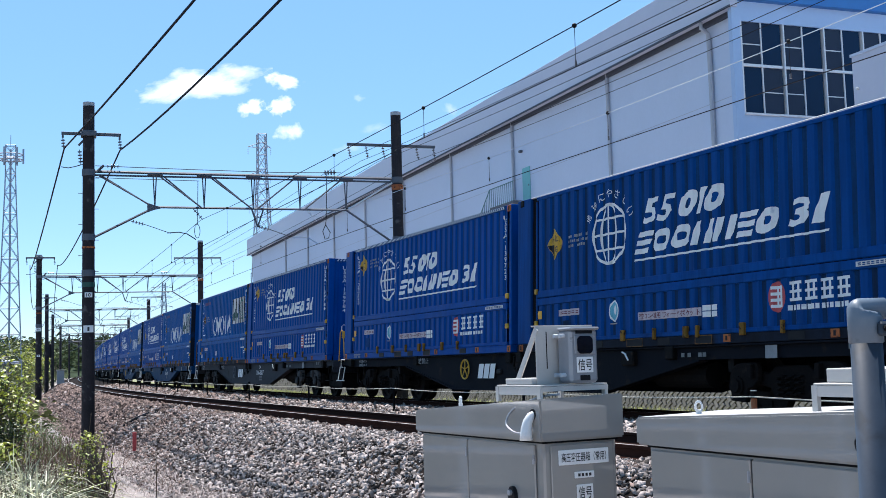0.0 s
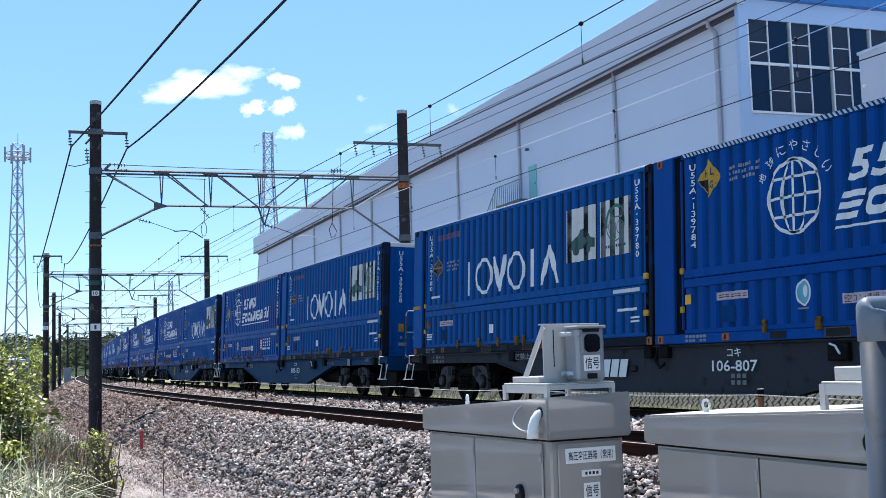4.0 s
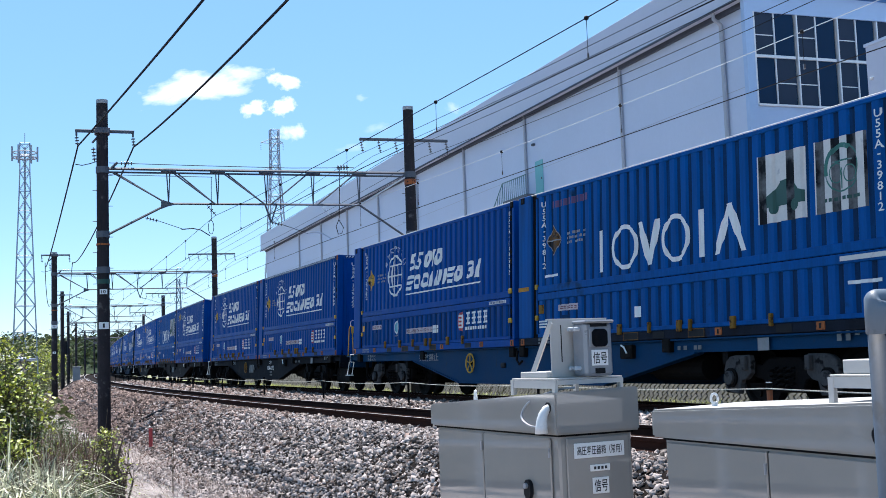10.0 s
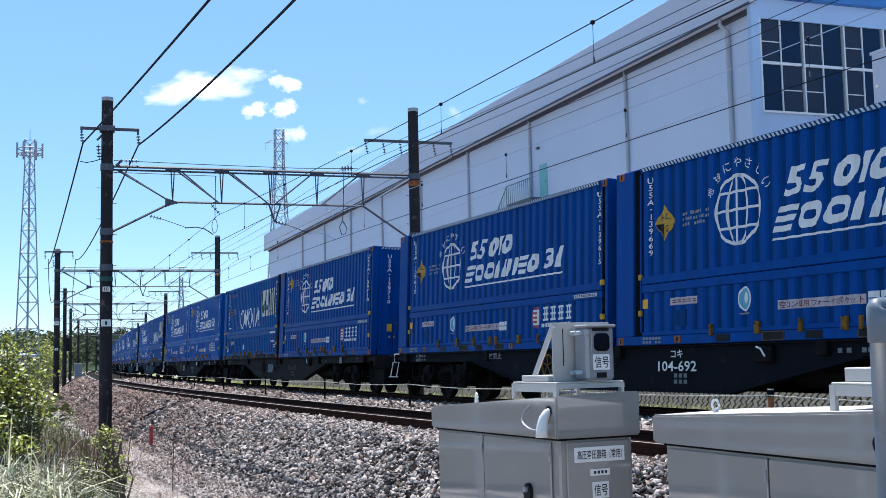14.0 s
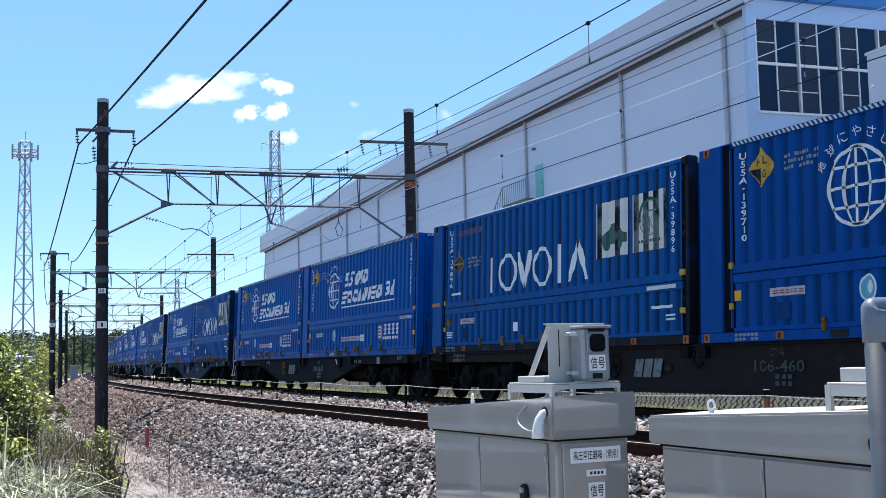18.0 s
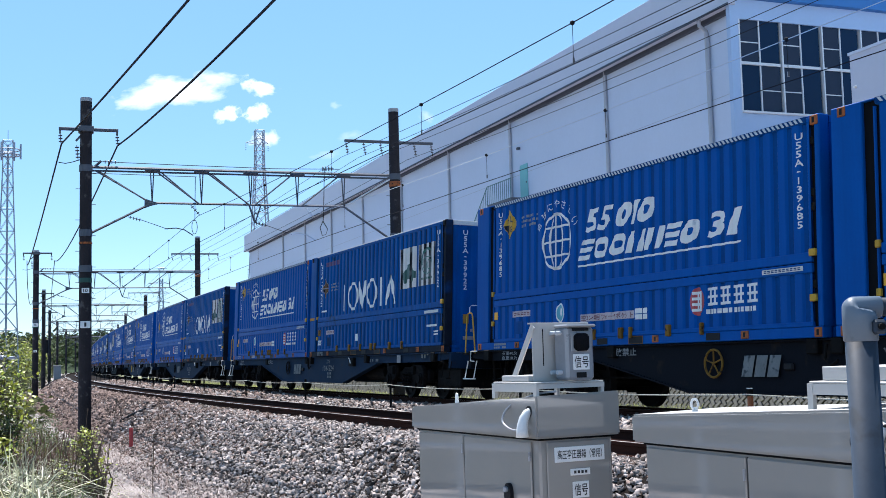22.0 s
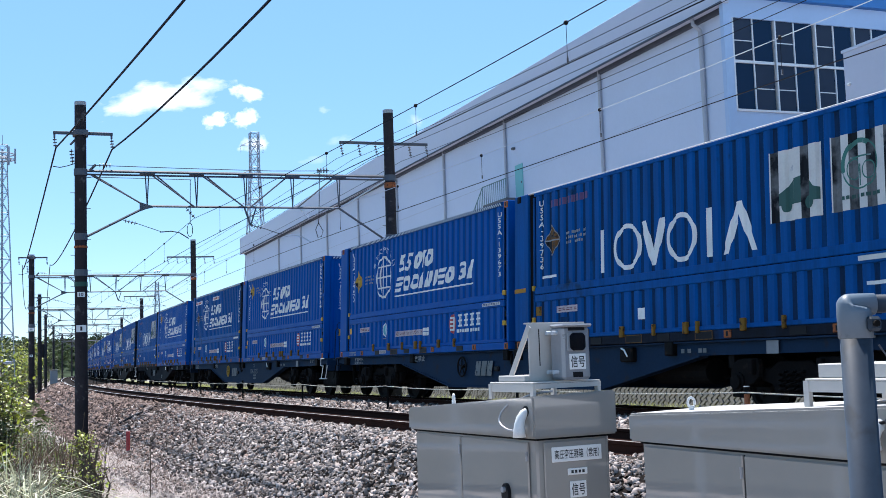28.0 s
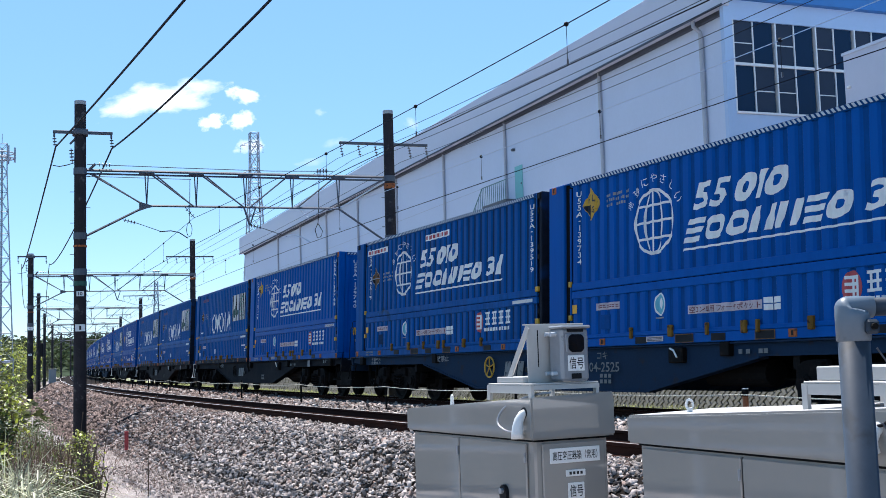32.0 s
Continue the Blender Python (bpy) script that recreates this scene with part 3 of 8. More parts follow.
    part("near_recess", box(SIDE_X + 0.04, -1.165, SLOT_NEAR - 0.02, SLOT_NEAR + 0.06, C_LOW + 0.137, C_TOP - 0.025), SHADOW_GAP, c)
    part("near_post", box(SIDE_X + 0.004, -1.07, -h - 0.004, SLOT_NEAR - 0.02, C_LOW + 0.136, C_TOP + 0.004, 0.012), GRIME if old else paint, c)
    part("far_hinge_bar", tube([(SIDE_X + 0.03, SLOT_FAR - 0.02, C_LOW + 0.2), (SIDE_X + 0.03, SLOT_FAR - 0.02, C_TOP - 0.1)], 0.022, sides=6), paint, c)
    for z in (1.5, 1.66, 2.04, 2.62, 2.8, 3.45):
        part("hinge", box(SIDE_X + 0.002, SIDE_X + 0.05, SLOT_NEAR - 0.018, SLOT_NEAR + 0.05, z - 0.05, z + 0.05, 0.006), STEEL_DARK, c)
    for sgn, nm in ((-1, "near_end_wall"), (1, "far_end_wall")):
        part(nm, end_panel(sgn * (h - 0.008), sgn, C_LOW + 0.14, C_TOP - 0.1), paint, c)
    part("near_end_header", box(-1.06, 1.06, -h - 0.002, -h + 0.06, C_TOP - 0.10, C_TOP - 0.002, 0.006), PALE if kind == "car" else paint, c)
    part("near_end_sill", box(-1.06, 1.06, -h - 0.002, -h + 0.06, C_LOW, C_LOW + 0.14, 0.006), paint, c)
    part("end_post", box(1.07, 1.243, -h - 0.003, -h + 0.2, C_LOW + 0.001, C_TOP + 0.003, 0.01), paint, c)
    for y, z in ((h - 0.18, C_TOP - 0.07), (-h + 0.075, C_TOP - 0.07), (h - 0.15, C_LOW + 0.066), (-h + 0.075, C_LOW + 0.066)):
        k = part("corner_casting", casting(y, z), ORANGE if z < 2 or kind not in PLAIN_EDGE + ("eco_old",) else STEEL_DARK, c, "worn orange steel casting with an oval hole")
        part("casting_hole", box(SIDE_X - 0.0145, SIDE_X - 0.0118, y - 0.02, y + 0.02, z - 0.036, z + 0.036), BLACK, k)
    # yellow door gear, fork pockets, lashing eyes
    for z in (1.49, 2.05):
        part("yellow_latch", box(SIDE_X - 0.03, SIDE_X + 0.02, SLOT_NEAR - 0.03, SLOT_NEAR + 0.085, z - 0.045, z + 0.045, 0.008), YELLOW, c, "yellow door latch")
        part("yellow_latch", box(SIDE_X - 0.025, SIDE_X + 0.02, SLOT_FAR - 0.075, SLOT_FAR - 0.005, z - 0.045, z + 0.045, 0.008), YELLOW, c, "yellow door latch")
    for y in (2.24, 1.25, 0.42, -0.35, -0.62, -1.59, -2.37):
        wide = 0.10 if y in (1.25, -1.59, -0.35) else 0.055
        part("door_handle", box(SIDE_X - 0.045, SIDE_X + 0.01, y - wide / 2, y + wide / 2, 1.10, 1.27, 0.01), HANDLE, c, "grimy orange door handle")
    for y0, y1 in ((1.85, 2.15), (0.75, 1.15), (0.05, 0.35), (-0.92, -0.56), (-2.75, -2.45)):
        part("fork_pocket", box(SIDE_X - 0.006, SIDE_X + 0.02, y0, y1, C_LOW + 0.018, C_LOW + 0.118), BLACK, c, "dark fork-lift pocket")
    for y0, y1 in ((0.75, 1.15), (-0.92, -0.56)):
        fr = bmesh.new()
        for a, b, z0, z1 in ((y0 - 0.014, y1 + 0.014, 0.006, 0.018), (y0 - 0.014, y1 + 0.014, 0.118, 0.130), (y0 - 0.014, y0, 0.018, 0.118), (y1, y1 + 0.014, 0.018, 0.118)):
            rect_side(a, b, C_LOW + z0, C_LOW + z1, fr)
        part("pocket_frame", on_side(fr, 0.008, False), OLD_SIGN, c)
    for y in (3.05, -1.25, -3.27):
        k = part("lashing_eye", box(SIDE_X - 0.014, SIDE_X + 0.02, y - 0.075, y + 0.075, C_LOW + 0.02, C_LOW + 0.125, 0.006), ORANGE, c, "orange lashing eye")
        part("eye_slot", box(SIDE_X - 0.0165, SIDE_X - 0.0138, y - 0.02, y + 0.02, C_LOW + 0.04, C_LOW + 0.105), BLACK, k)
    # hazard diamond
    dz = {"eco_high": 3.32, "eco_fresh": 3.32}.get(kind, 2.84)
    d = part("diamond_sign", on_side(quad_side([(3.37, dz - 0.275), (3.12, dz), (3.37, dz + 0.275), (3.62, dz)]), 0.006), OLD_SIGN if old else YELLOW, c, "weathered brown diamond sign" if old else "yellow and black diamond sign")
    part("dark_quarter", on_side(quad_side([(3.37, dz - 0.25), (3.37, dz - 0.01), (3.60, dz - 0.01)]), 0.009), BLACK, d)
    if old:
        bm = bmesh.new()
        rim = ((3.37, dz - 0.275), (3.62, dz), (3.37, dz + 0.275), (3.12, dz))
        for (ya, za), (yb, zb_) in zip(rim, rim[1:] + rim[:1]):
            quad_side([(ya, za), (yb, zb_), (yb + (3.37 - yb) * 0.09, zb_ + (dz - zb_) * 0.09), (ya + (3.37 - ya) * 0.09, za + (dz - za) * 0.09)], bm)
        part("pale_edge", on_side(bm, 0.009), LETTER_DIM, d)
        part("pale_cross", on_side(rect_side(3.14, 3.60, dz - 0.012, dz + 0.012), 0.010), LETTER_DIM, d)
    for ch, y, z in (("H", 3.475, dz + 0.03), ("L", 3.33, dz + 0.04), ("G", 3.34, dz - 0.15)):
        part("sign_letter", on_side(text_side(ch, y, z, 0.075, 0.11, bold=0.02), 0.012), INK, d)
    bm = bmesh.new()
    for z, w in ((2.99, 0.62), (2.91, 0.62), (2.83, 0.58)):
        y, i = 2.95, 0
        while y > 2.95 - w:
            wide = 0.022 + 0.016 * ((i * 7 + int(z * 100)) % 3)
            rect_side(y - wide, y, z + dz - 2.84 - 0.095, z + dz - 2.84 - 0.055 + 0.008 * (i % 2), bm)
            y -= wide + (0.075 if (i + int(z * 100)) % 5 == 1 else 0.016)
            i += 1
    tagged(part("data_writing", on_side(bm), LETTER_DIM, c, "small faded lines of writing"), kind="stuff")
    # white labels low on the doors
    bm = bmesh.new()
    rect_side(2.61, 3.25, 1.58, 1.69, bm)
    lab = part("label", on_side(bm, 0.006), LABEL, c, "white label with red writing")
    bm = bmesh.new()
    for i in range(7):
        rect_side(3.21 - i * 0.085 - 0.068, 3.21 - i * 0.085, 1.612, 1.626, bm)
        rect_side(3.21 - i * 0.085 - 0.062, 3.21 - i * 0.085, 1.643, 1.656, bm)
    tagged(part("label_writing", on_side(bm, 0.010), LABEL_INK, lab), kind="stuff")
    cover = box(SIDE_X + 0.001, SIDE_X + 0.012, 2.83, 3.10, 1.27, 1.50)
    box(SIDE_X - 0.004, SIDE_X + 0.0005, 2.85, 3.08, 1.29, 1.48, 0.006, bm=cover)
    part("pull_cover", cover, groove, c, "small square cover over the door pull")
    bm = bmesh.new()
    for i in range(6):
        rect_side(3.95 - i * 0.082 - 0.066, 3.95 - i * 0.082, 1.078, 1.118, bm)
        if i != 3:
            rect_side(3.95 - i * 0.082 - 0.06, 3.95 - i * 0.082, 1.022, 1.058, bm)
    tagged(part("rail_writing", on_side(bm, 0.004, False), FAINT if old else LETTER_DIM, c, "two small rows of writing"), kind="stuff")
    if kind in ("eco_fresh", "eco_clean"):
        rl = part("rail_label", on_side(rect_side(1.44, 1.86, 1.04, 1.118), 0.009, False), LABEL, c, "small white label on the lower rail")
        bm = bmesh.new()
        for z in (1.058, 1.078, 1.098):
            rect_side(1.47, 1.83, z - 0.004, z + 0.004, bm)
        tagged(part("label_writing", on_side(bm, 0.0125, False), INK, rl), kind="stuff")
    lab = part("strip_label", on_side(rect_side(-4.40, -3.64, 1.835, 1.895), 0.012, False), PALE, c, "long white strip label")
    if kind not in ("car", "eco_old"):
        bm = bmesh.new()
        for i in range(10):
            rect_side(-3.675 - i * 0.07 - 0.05, -3.675 - i * 0.07, 1.848, 1.860, bm)
            rect_side(-3.675 - i * 0.07 - 0.05, -3.675 - i * 0.07, 1.868, 1.882, bm)
        tagged(part("strip_writing", on_side(bm, 0.0155, False), GROOVE, lab), kind="stuff")
    return c, paint


def eco_marks(c, old=False):
    """Globe, slanted lettering and emblems of the blue container livery."""
    ink = LETTER
    bm = bmesh.new()
    ring_side(1.67, 2.83, 0.50, 0.50, 0.045, bm=bm, n=72)
    ring_side(1.67, 2.83, 0.24, 0.49, 0.035, bm=bm, n=60)
    rect_side(1.65, 1.69, 2.35, 3.31, bm)
    for z, w in ((2.83, 0.47), (3.08, 0.42), (2.58, 0.42)):
        rect_side(1.67 - w, 1.67 + w, z - 0.018, z + 0.018, bm)
    part("globe_emblem", on_side(bm), ink, c, "white line globe")
    for i, ch in enumerate("地球にやさしい"):
        a = radians(152 - i * 21)
        us, fs = fitted(ch, 0.125, 0.135)
        us = us - (0.0625, 0.067)
        r = a - math.pi / 2
        uu = us[:, 0] * math.cos(r) - us[:, 1] * math.sin(r) + 0.66 * math.cos(a)
        vv = us[:, 0] * math.sin(r) + us[:, 1] * math.cos(r) + 0.66 * math.sin(a)
        bm = bmesh.new()
        flat_faces(np.stack([1.67 - uu, 2.83 + vv], 1), fs, bm)
        part("slogan_character", on_side(bm), ink, c)
    # large slanted figures, and plain slanted shapes for the name
    sl = 0.42

    def out(y):          # spread away from the globe
        return 1.67 + (y - 1.67) * 1.025
    for ch, y, z, w, h in (("5", 0.78, 2.865, 0.33, 0.38), ("5", 0.40, 2.865, 0.33, 0.38), ("3", -2.36, 2.44, 0.33, 0.36), ("1", -2.80, 2.44, 0.19, 0.36)):
        part("large_figure", on_side(text_side(ch, out(y), z, w, h, sl, 0.03)), ink, c, "large slanted white figure")

    def slab(y, w, z, h, hole=0.0):
        b_, y, w = bmesh.new(), out(y), w * 1.025
        if hole:
            ring_side(y - w / 2 - sl * h / 2, z + h / 2, w / 2, h / 2, hole + 0.02, sl, b_, 24, 0.72)
        else:
            quad_side([(y, z), (y - w, z), (y - w - sl * h, z + h), (y - sl * h, z + h)], b_)
        part("name_shape", on_side(b_), ink, c)
    for y, w, hole in ((-0.10, 0.36, 0.09), (-0.52, 0.12, 0), (-0.68, 0.38, 0.09)):
        slab(y, w, 2.865, 0.36, hole)
    for y, w, hole in ((0.55, 0.40, 0.085), (0.09, 0.42, 0.085), (-0.40, 0.13, 0), (-0.70, 0.12, 0), (-0.88, 0.12, 0), (-1.16, 0.12, 0), (-1.74, 0.38, 0.09)):
        slab(y, w, 2.42, 0.33, hole)
    for y in (0.96, -1.36):
        for k in range(3):
            slab(y - sl * k * 0.1275, 0.34, 2.42 + k * 0.1275, 0.078)
    part("underline", on_side(quad_side([(0.99, 2.315), (-3.20, 2.315), (-3.22, 2.345), (0.97, 2.345)])), ink, c)
    # operator's marks: red round mark, four white blocks, a thin row
    d = part("round_mark", on_side(ring_side(-2.25, 1.57, 0.16, 0.20, 0.16)), RED, c, "red round emblem")
    bm = bmesh.new()
    for z0, z1 in ((1.43, 1.47), (1.51, 1.55), (1.59, 1.63), (1.67, 1.71)):
        rect_side(-2.36, -2.14, z0, z1, bm)
    for z0, z1 in ((1.47, 1.51), (1.55, 1.59), (1.63, 1.67)):
        rect_side(-2.27, -2.235, z0, z1, bm)
        rect_side(-2.36, -2.325, z0, z1, bm)
    tagged(part("mark_writing", on_side(bm, 0.009), LETTER, d), kind="stuff")
    for i in range(4):
        bm = bmesh.new()
        y = -2.47 - i * 0.275
        for z0, z1 in ((1.50, 1.538), (1.605, 1.640), (1.712, 1.75)):
            rect_side(y - 0.235, y, z0, z1, bm)
        for z0, z1 in ((1.538, 1.605), (1.640, 1.712)):
            for dy in (0.035, 0.16):
                rect_side(y - dy - 0.038, y - dy, z0, z1, bm)
        part("operator_block", on_side(bm), LETTER, c)
    bm = bmesh.new()
    for i in range(13):
        rect_side(-2.45 - i * 0.082 - 0.06, -2.45 - i * 0.082, 1.385, 1.45, bm)
    tagged(part("fine_line", on_side(bm), LETTER, c), kind="stuff")
    e = part("oval_emblem", on_side(ring_side(1.53, 1.585, 0.135, 0.172, 0.026)), LETTER, c, "white oval emblem with a pale blue figure")
    part("emblem_field", on_side(ring_side(1.53, 1.585, 0.108, 0.145, 0.108), 0.003), AQUA, e)
    part("emblem_figure", on_side(ring_side(1.505, 1.60, 0.055, 0.085, 0.055, n=14), 0.007), LETTER, e)
    part("emblem_line", on_side(rect_side(1.43, 1.63, 1.375, 1.395), 0.006), LETTER_DIM, e)
    lb = part("long_label", on_side(rect_side(-0.66, 0.86, 1.405, 1.525), 0.006), LABEL, c, "long white label with dark writing")
    tagged(part("label_writing", on_side(text_side("空コン専用フォークポケット", 0.83, 1.417, 1.46, 0.092, bold=0.006), 0.010), LABEL_INK, lb), kind="stuff")
    bm = bmesh.new()
    for y in (-0.72, -0.89):
        for z in (1.385, 1.475):
            rect_side(y - 0.15, y, z - 0.005, z + 0.072, bm)
    part("square_mark", on_side(bm, 0.006), LETTER, c, "white mark of four squares")
    part("yellow_patch", on_side(rect_side(3.80, 3.94, 1.56, 1.70), 0.008, False), PATCH, c, "yellow square patch")


def car_marks(c):
    """Tall white plain shapes and the two pale panels."""
    def bar(pts, name="tall_mark"):
        part(name, on_side(quad_side(pts)), LETTER, c)
    lo, hi = 2.15, 2.84

    def out(y):
        return 1.81 + (y - 1.72) * 0.97
    bar([(out(y), z) for y, z in ((1.79, lo), (1.66, lo), (1.66, hi), (1.79, hi))])
    part("tall_mark", on_side(ring_side(out(1.00), 2.495, 0.365, 0.36, 0.072, n=32)), LETTER, c)
    bar([(out(y), z) for y, z in ((0.36, lo), (0.22, lo), (0.47, hi), (0.62, hi))])
    bar([(out(y), z) for y, z in ((0.36, lo), (0.22, lo), (-0.03, hi), (0.12, hi))])
    part("tall_mark", on_side(ring_side(out(-0.41), 2.495, 0.34, 0.36, 0.072, n=32)), LETTER, c)
    bar([(out(y), z) for y, z in ((-1.0, lo), (-1.13, lo), (-1.13, hi), (-1.0, hi))])
    bar([(out(y), z) for y, z in ((-1.35, lo), (-1.49, lo), (-1.80, hi), (-1.66, hi))])
    bar([(out(y), z) for y, z in ((-1.95, lo), (-2.09, lo), (-1.79, hi), (-1.64, hi))])
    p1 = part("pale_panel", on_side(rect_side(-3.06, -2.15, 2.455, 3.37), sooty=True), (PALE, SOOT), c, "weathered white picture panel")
    car = [(-2.25, 2.66), (-3.03, 2.66), (-3.03, 2.81), (-2.93, 2.84), (-2.84, 2.96), (-2.74, 3.0), (-2.58, 2.98), (-2.44, 2.86), (-2.27, 2.79)]
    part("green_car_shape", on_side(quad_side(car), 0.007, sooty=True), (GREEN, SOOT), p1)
    for y in (-2.45, -2.85):
        part("green_wheel_shape", on_side(ring_side(y, 2.65, 0.085, 0.085, 0.085, n=14), 0.009), GREEN, p1)
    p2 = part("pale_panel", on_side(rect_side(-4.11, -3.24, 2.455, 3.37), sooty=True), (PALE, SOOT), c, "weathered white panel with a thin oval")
    bm = ring_side(-3.70, 2.98, 0.28, 0.30, 0.02)
    for k in range(9):          # a heavier arc over the top
        a, b = radians(60 + k * 15), radians(75 + k * 15)
        quad_side([(-3.70 - 0.29 * math.cos(q), 2.98 + 0.31 * math.sin(q)) for q in (a, b)] + [(-3.70 - 0.23 * math.cos(q), 2.98 + 0.25 * math.sin(q)) for q in (b, a)], bm)
    part("oval_outline", on_side(bm, 0.007), TEAL_INK, p2)
    bm = ring_side(-3.60, 2.93, 0.10, 0.13, 0.016)
    ring_side(-3.83, 2.90, 0.09, 0.11, 0.016, bm=bm)
    rect_side(-3.86, -3.55, 3.06, 3.08, bm)
    rect_side(-3.72, -3.70, 2.72, 2.98, bm)
    tagged(part("oval_drawing", on_side(bm, 0.008), TEAL_INK, p2), kind="stuff")
    bm = bmesh.new()
    for k in range(8):
        rect_side(-4.0 + k * 0.078, -3.945 + k * 0.078, 2.585, 2.63, bm)
    tagged(part("fine_row", on_side(bm, 0.008), GREEN, p2), kind="stuff")
    bm = bmesh.new()
    for i in range(9):
        rect_side(3.45 - i * 0.14 - 0.10, 3.45 - i * 0.14, 3.42, 3.54, bm)
    tagged(part("red_writing", on_side(bm), FADED_RED, c, "faded red row of writing"), kind="stuff")
    for y0, y1, z in ((-4.30, -3.75, 1.57), (-4.36, -4.10, 1.44), (-4.36, -4.10, 1.38), (3.25, 3.75, 2.22), (3.62, 3.92, 1.42), (3.64, 3.92, 1.37), (3.72, 3.92, 1.32)):
        part("small_label", on_side(rect_side(y0, y1, z - (0.022 if y1 - y0 > 0.32 else 0.014), z + (0.022 if y1 - y0 > 0.32 else 0.014)), 0.006), LETTER, c)
    part("orange_band", box(SIDE_X - 0.004, -1.18, SLOT_FAR + 0.25, C_HALF + 0.003, 2.0, 2.075), BAND, c, "orange paint band on the post")
    part("faded_patch", on_side(rect_side(3.78, 3.93, 1.56, 1.72), 0.008), HANDLE, c, "faded orange square patch")
    part("white_card", on_side(rect_side(0.66, 0.84, 1.36, 1.53), 0.006), PLATE, c, "small white card")


def end_marks(c, kind):
    bm = bmesh.new()
    for x, z, w, h in ((-0.83, 1.60, 0.13, 0.19),):
        vs = [bm.verts.new(q) for q in ((x, -C_HALF - 0.012, z), (x + w, -C_HALF - 0.012, z), (x + w, -C_HALF - 0.012, z + h), (x, -C_HALF - 0.012, z + h))]
        bm.faces.new(vs)
    part("end_patch", bm, BAND if kind == "car" else PATCH, c, "orange-yellow square patch")
    bm = bmesh.new()
    for x in (-0.78, -0.66, -0.46, -0.38, -0.31):
        vs = [bm.verts.new(q) for q in ((x, -C_HALF - 0.012, 1.43), (x + 0.05, -C_HALF - 0.012, 1.43), (x + 0.05, -C_HALF - 0.012, 1.49), (x, -C_HALF - 0.012, 1.49))]
        bm.faces.new(vs)
    tagged(part("end_data", bm, LETTER_DIM, c), kind="stuff")
    if kind == "car":
        part("end_label", box(-0.82, -0.60, -C_HALF - 0.013, -C_HALF, 1.26, 1.335), LETTER_DIM, c, "faded white label")
    if kind not in PLAIN_EDGE:
        tagged(part("warning_stripe", hatch_strip(), HATCH, c, "black and white hatched strip"), kind="stuff")
        part("stripe_ground", box(SIDE_X - 0.006, SIDE_X - 0.001, SLOT_NEAR + 0.1, SLOT_FAR - 0.05, 3.695, 3.764), GROOVE, c)
        tagged(part("end_warning_stripe", hatch_strip(True), HATCH, c, "black and white hatched strip"), kind="stuff")
        part("end_stripe_ground", box(-1.03, 1.03, -C_HALF - 0.007, -C_HALF - 0.0025, 3.695, 3.762), GROOVE, c)


def make_master(kind):
    c, paint = container_body(kind)
    if kind == "car":
        car_marks(c)
    else:
        eco_marks(c, kind == "eco_old")
    end_marks(c, kind)
    if kind == "eco_old":
        for y in (-0.2, 3.3):
            lb = part("red_white_strip", on_side(rect_side(y - 0.62, y + 0.62, 3.42, 3.55), 0.006), PLATE, c, "white strip with red writing")
            bm = bmesh.new()
            for i in range(10):
                rect_side(y + 0.56 - i * 0.115 - 0.08, y + 0.56 - i * 0.115, 3.445, 3.525, bm)
            tagged(part("strip_writing", on_side(bm, 0.010), RED, lb), kind="stuff")
    return c


def add_number(c, body, near=-4.34):
    """The container's own number: upright on both ends of the side, and on the end wall."""
    for y in (3.76, near):
        for bm in stacked_number(body, y, 3.60, 2.36, 0.10):
            part("number_character", on_side(bm), LETTER, c)
    for bm in stacked_number(body, 0.0, 3.58, 2.30, 0.10):
        for v in bm.verts:
            v.co = (-0.79 - v.co.x, -C_HALF - 0.013, v.co.y)
        part("number_character", bm, LETTER, c)


# ---- wagons: origin at the middle, on rail level ----
WHEEL_R = 0.43


def wheel_mesh():
    bm = bmesh.new()
    for x0, x1, r in ((-0.065, 0.065, WHEEL_R), ):
        prof = [(-0.085, WHEEL_R * 0.99), (0.045, WHEEL_R), (0.048, WHEEL_R * 0.86), (0.0, WHEEL_R * 0.80), (-0.005, WHEEL_R * 0.34), (0.055, WHEEL_R * 0.30), (0.06, 0.06), (0.06, 0.0)]
    n = 28
    rings = []
    for x, r in prof[:-1]:
        rings.append([bm.verts.new((-x, r * math.cos(i * math.tau / n), r * math.sin(i * math.tau / n))) for i in range(n)])
    for a, b in zip(rings, rings[1:]):
        for i in range(n):
            bm.faces.new((a[i], a[(i + 1) % n], b[(i + 1) % n], b[i]))
    bm.faces.new(rings[-1])
    bm.faces.new(rings[0][::-1])
    # four lightening marks on the web, so that the turning can be seen
    for k in range(4):
        a = k * math.tau / 4
        box(-0.012, 0.012, WHEEL_R * 0.48, WHEEL_R * 0.66, -0.03, 0.03, bm=bm, m=Matrix.Rotation(a, 4, "X") @ Matrix.Translation((-0.012, 0, 0)))
    bmesh.ops.recalc_face_normals(bm, faces=bm.faces[:])
    return mesh_of("wheel", bm, WHEEL)


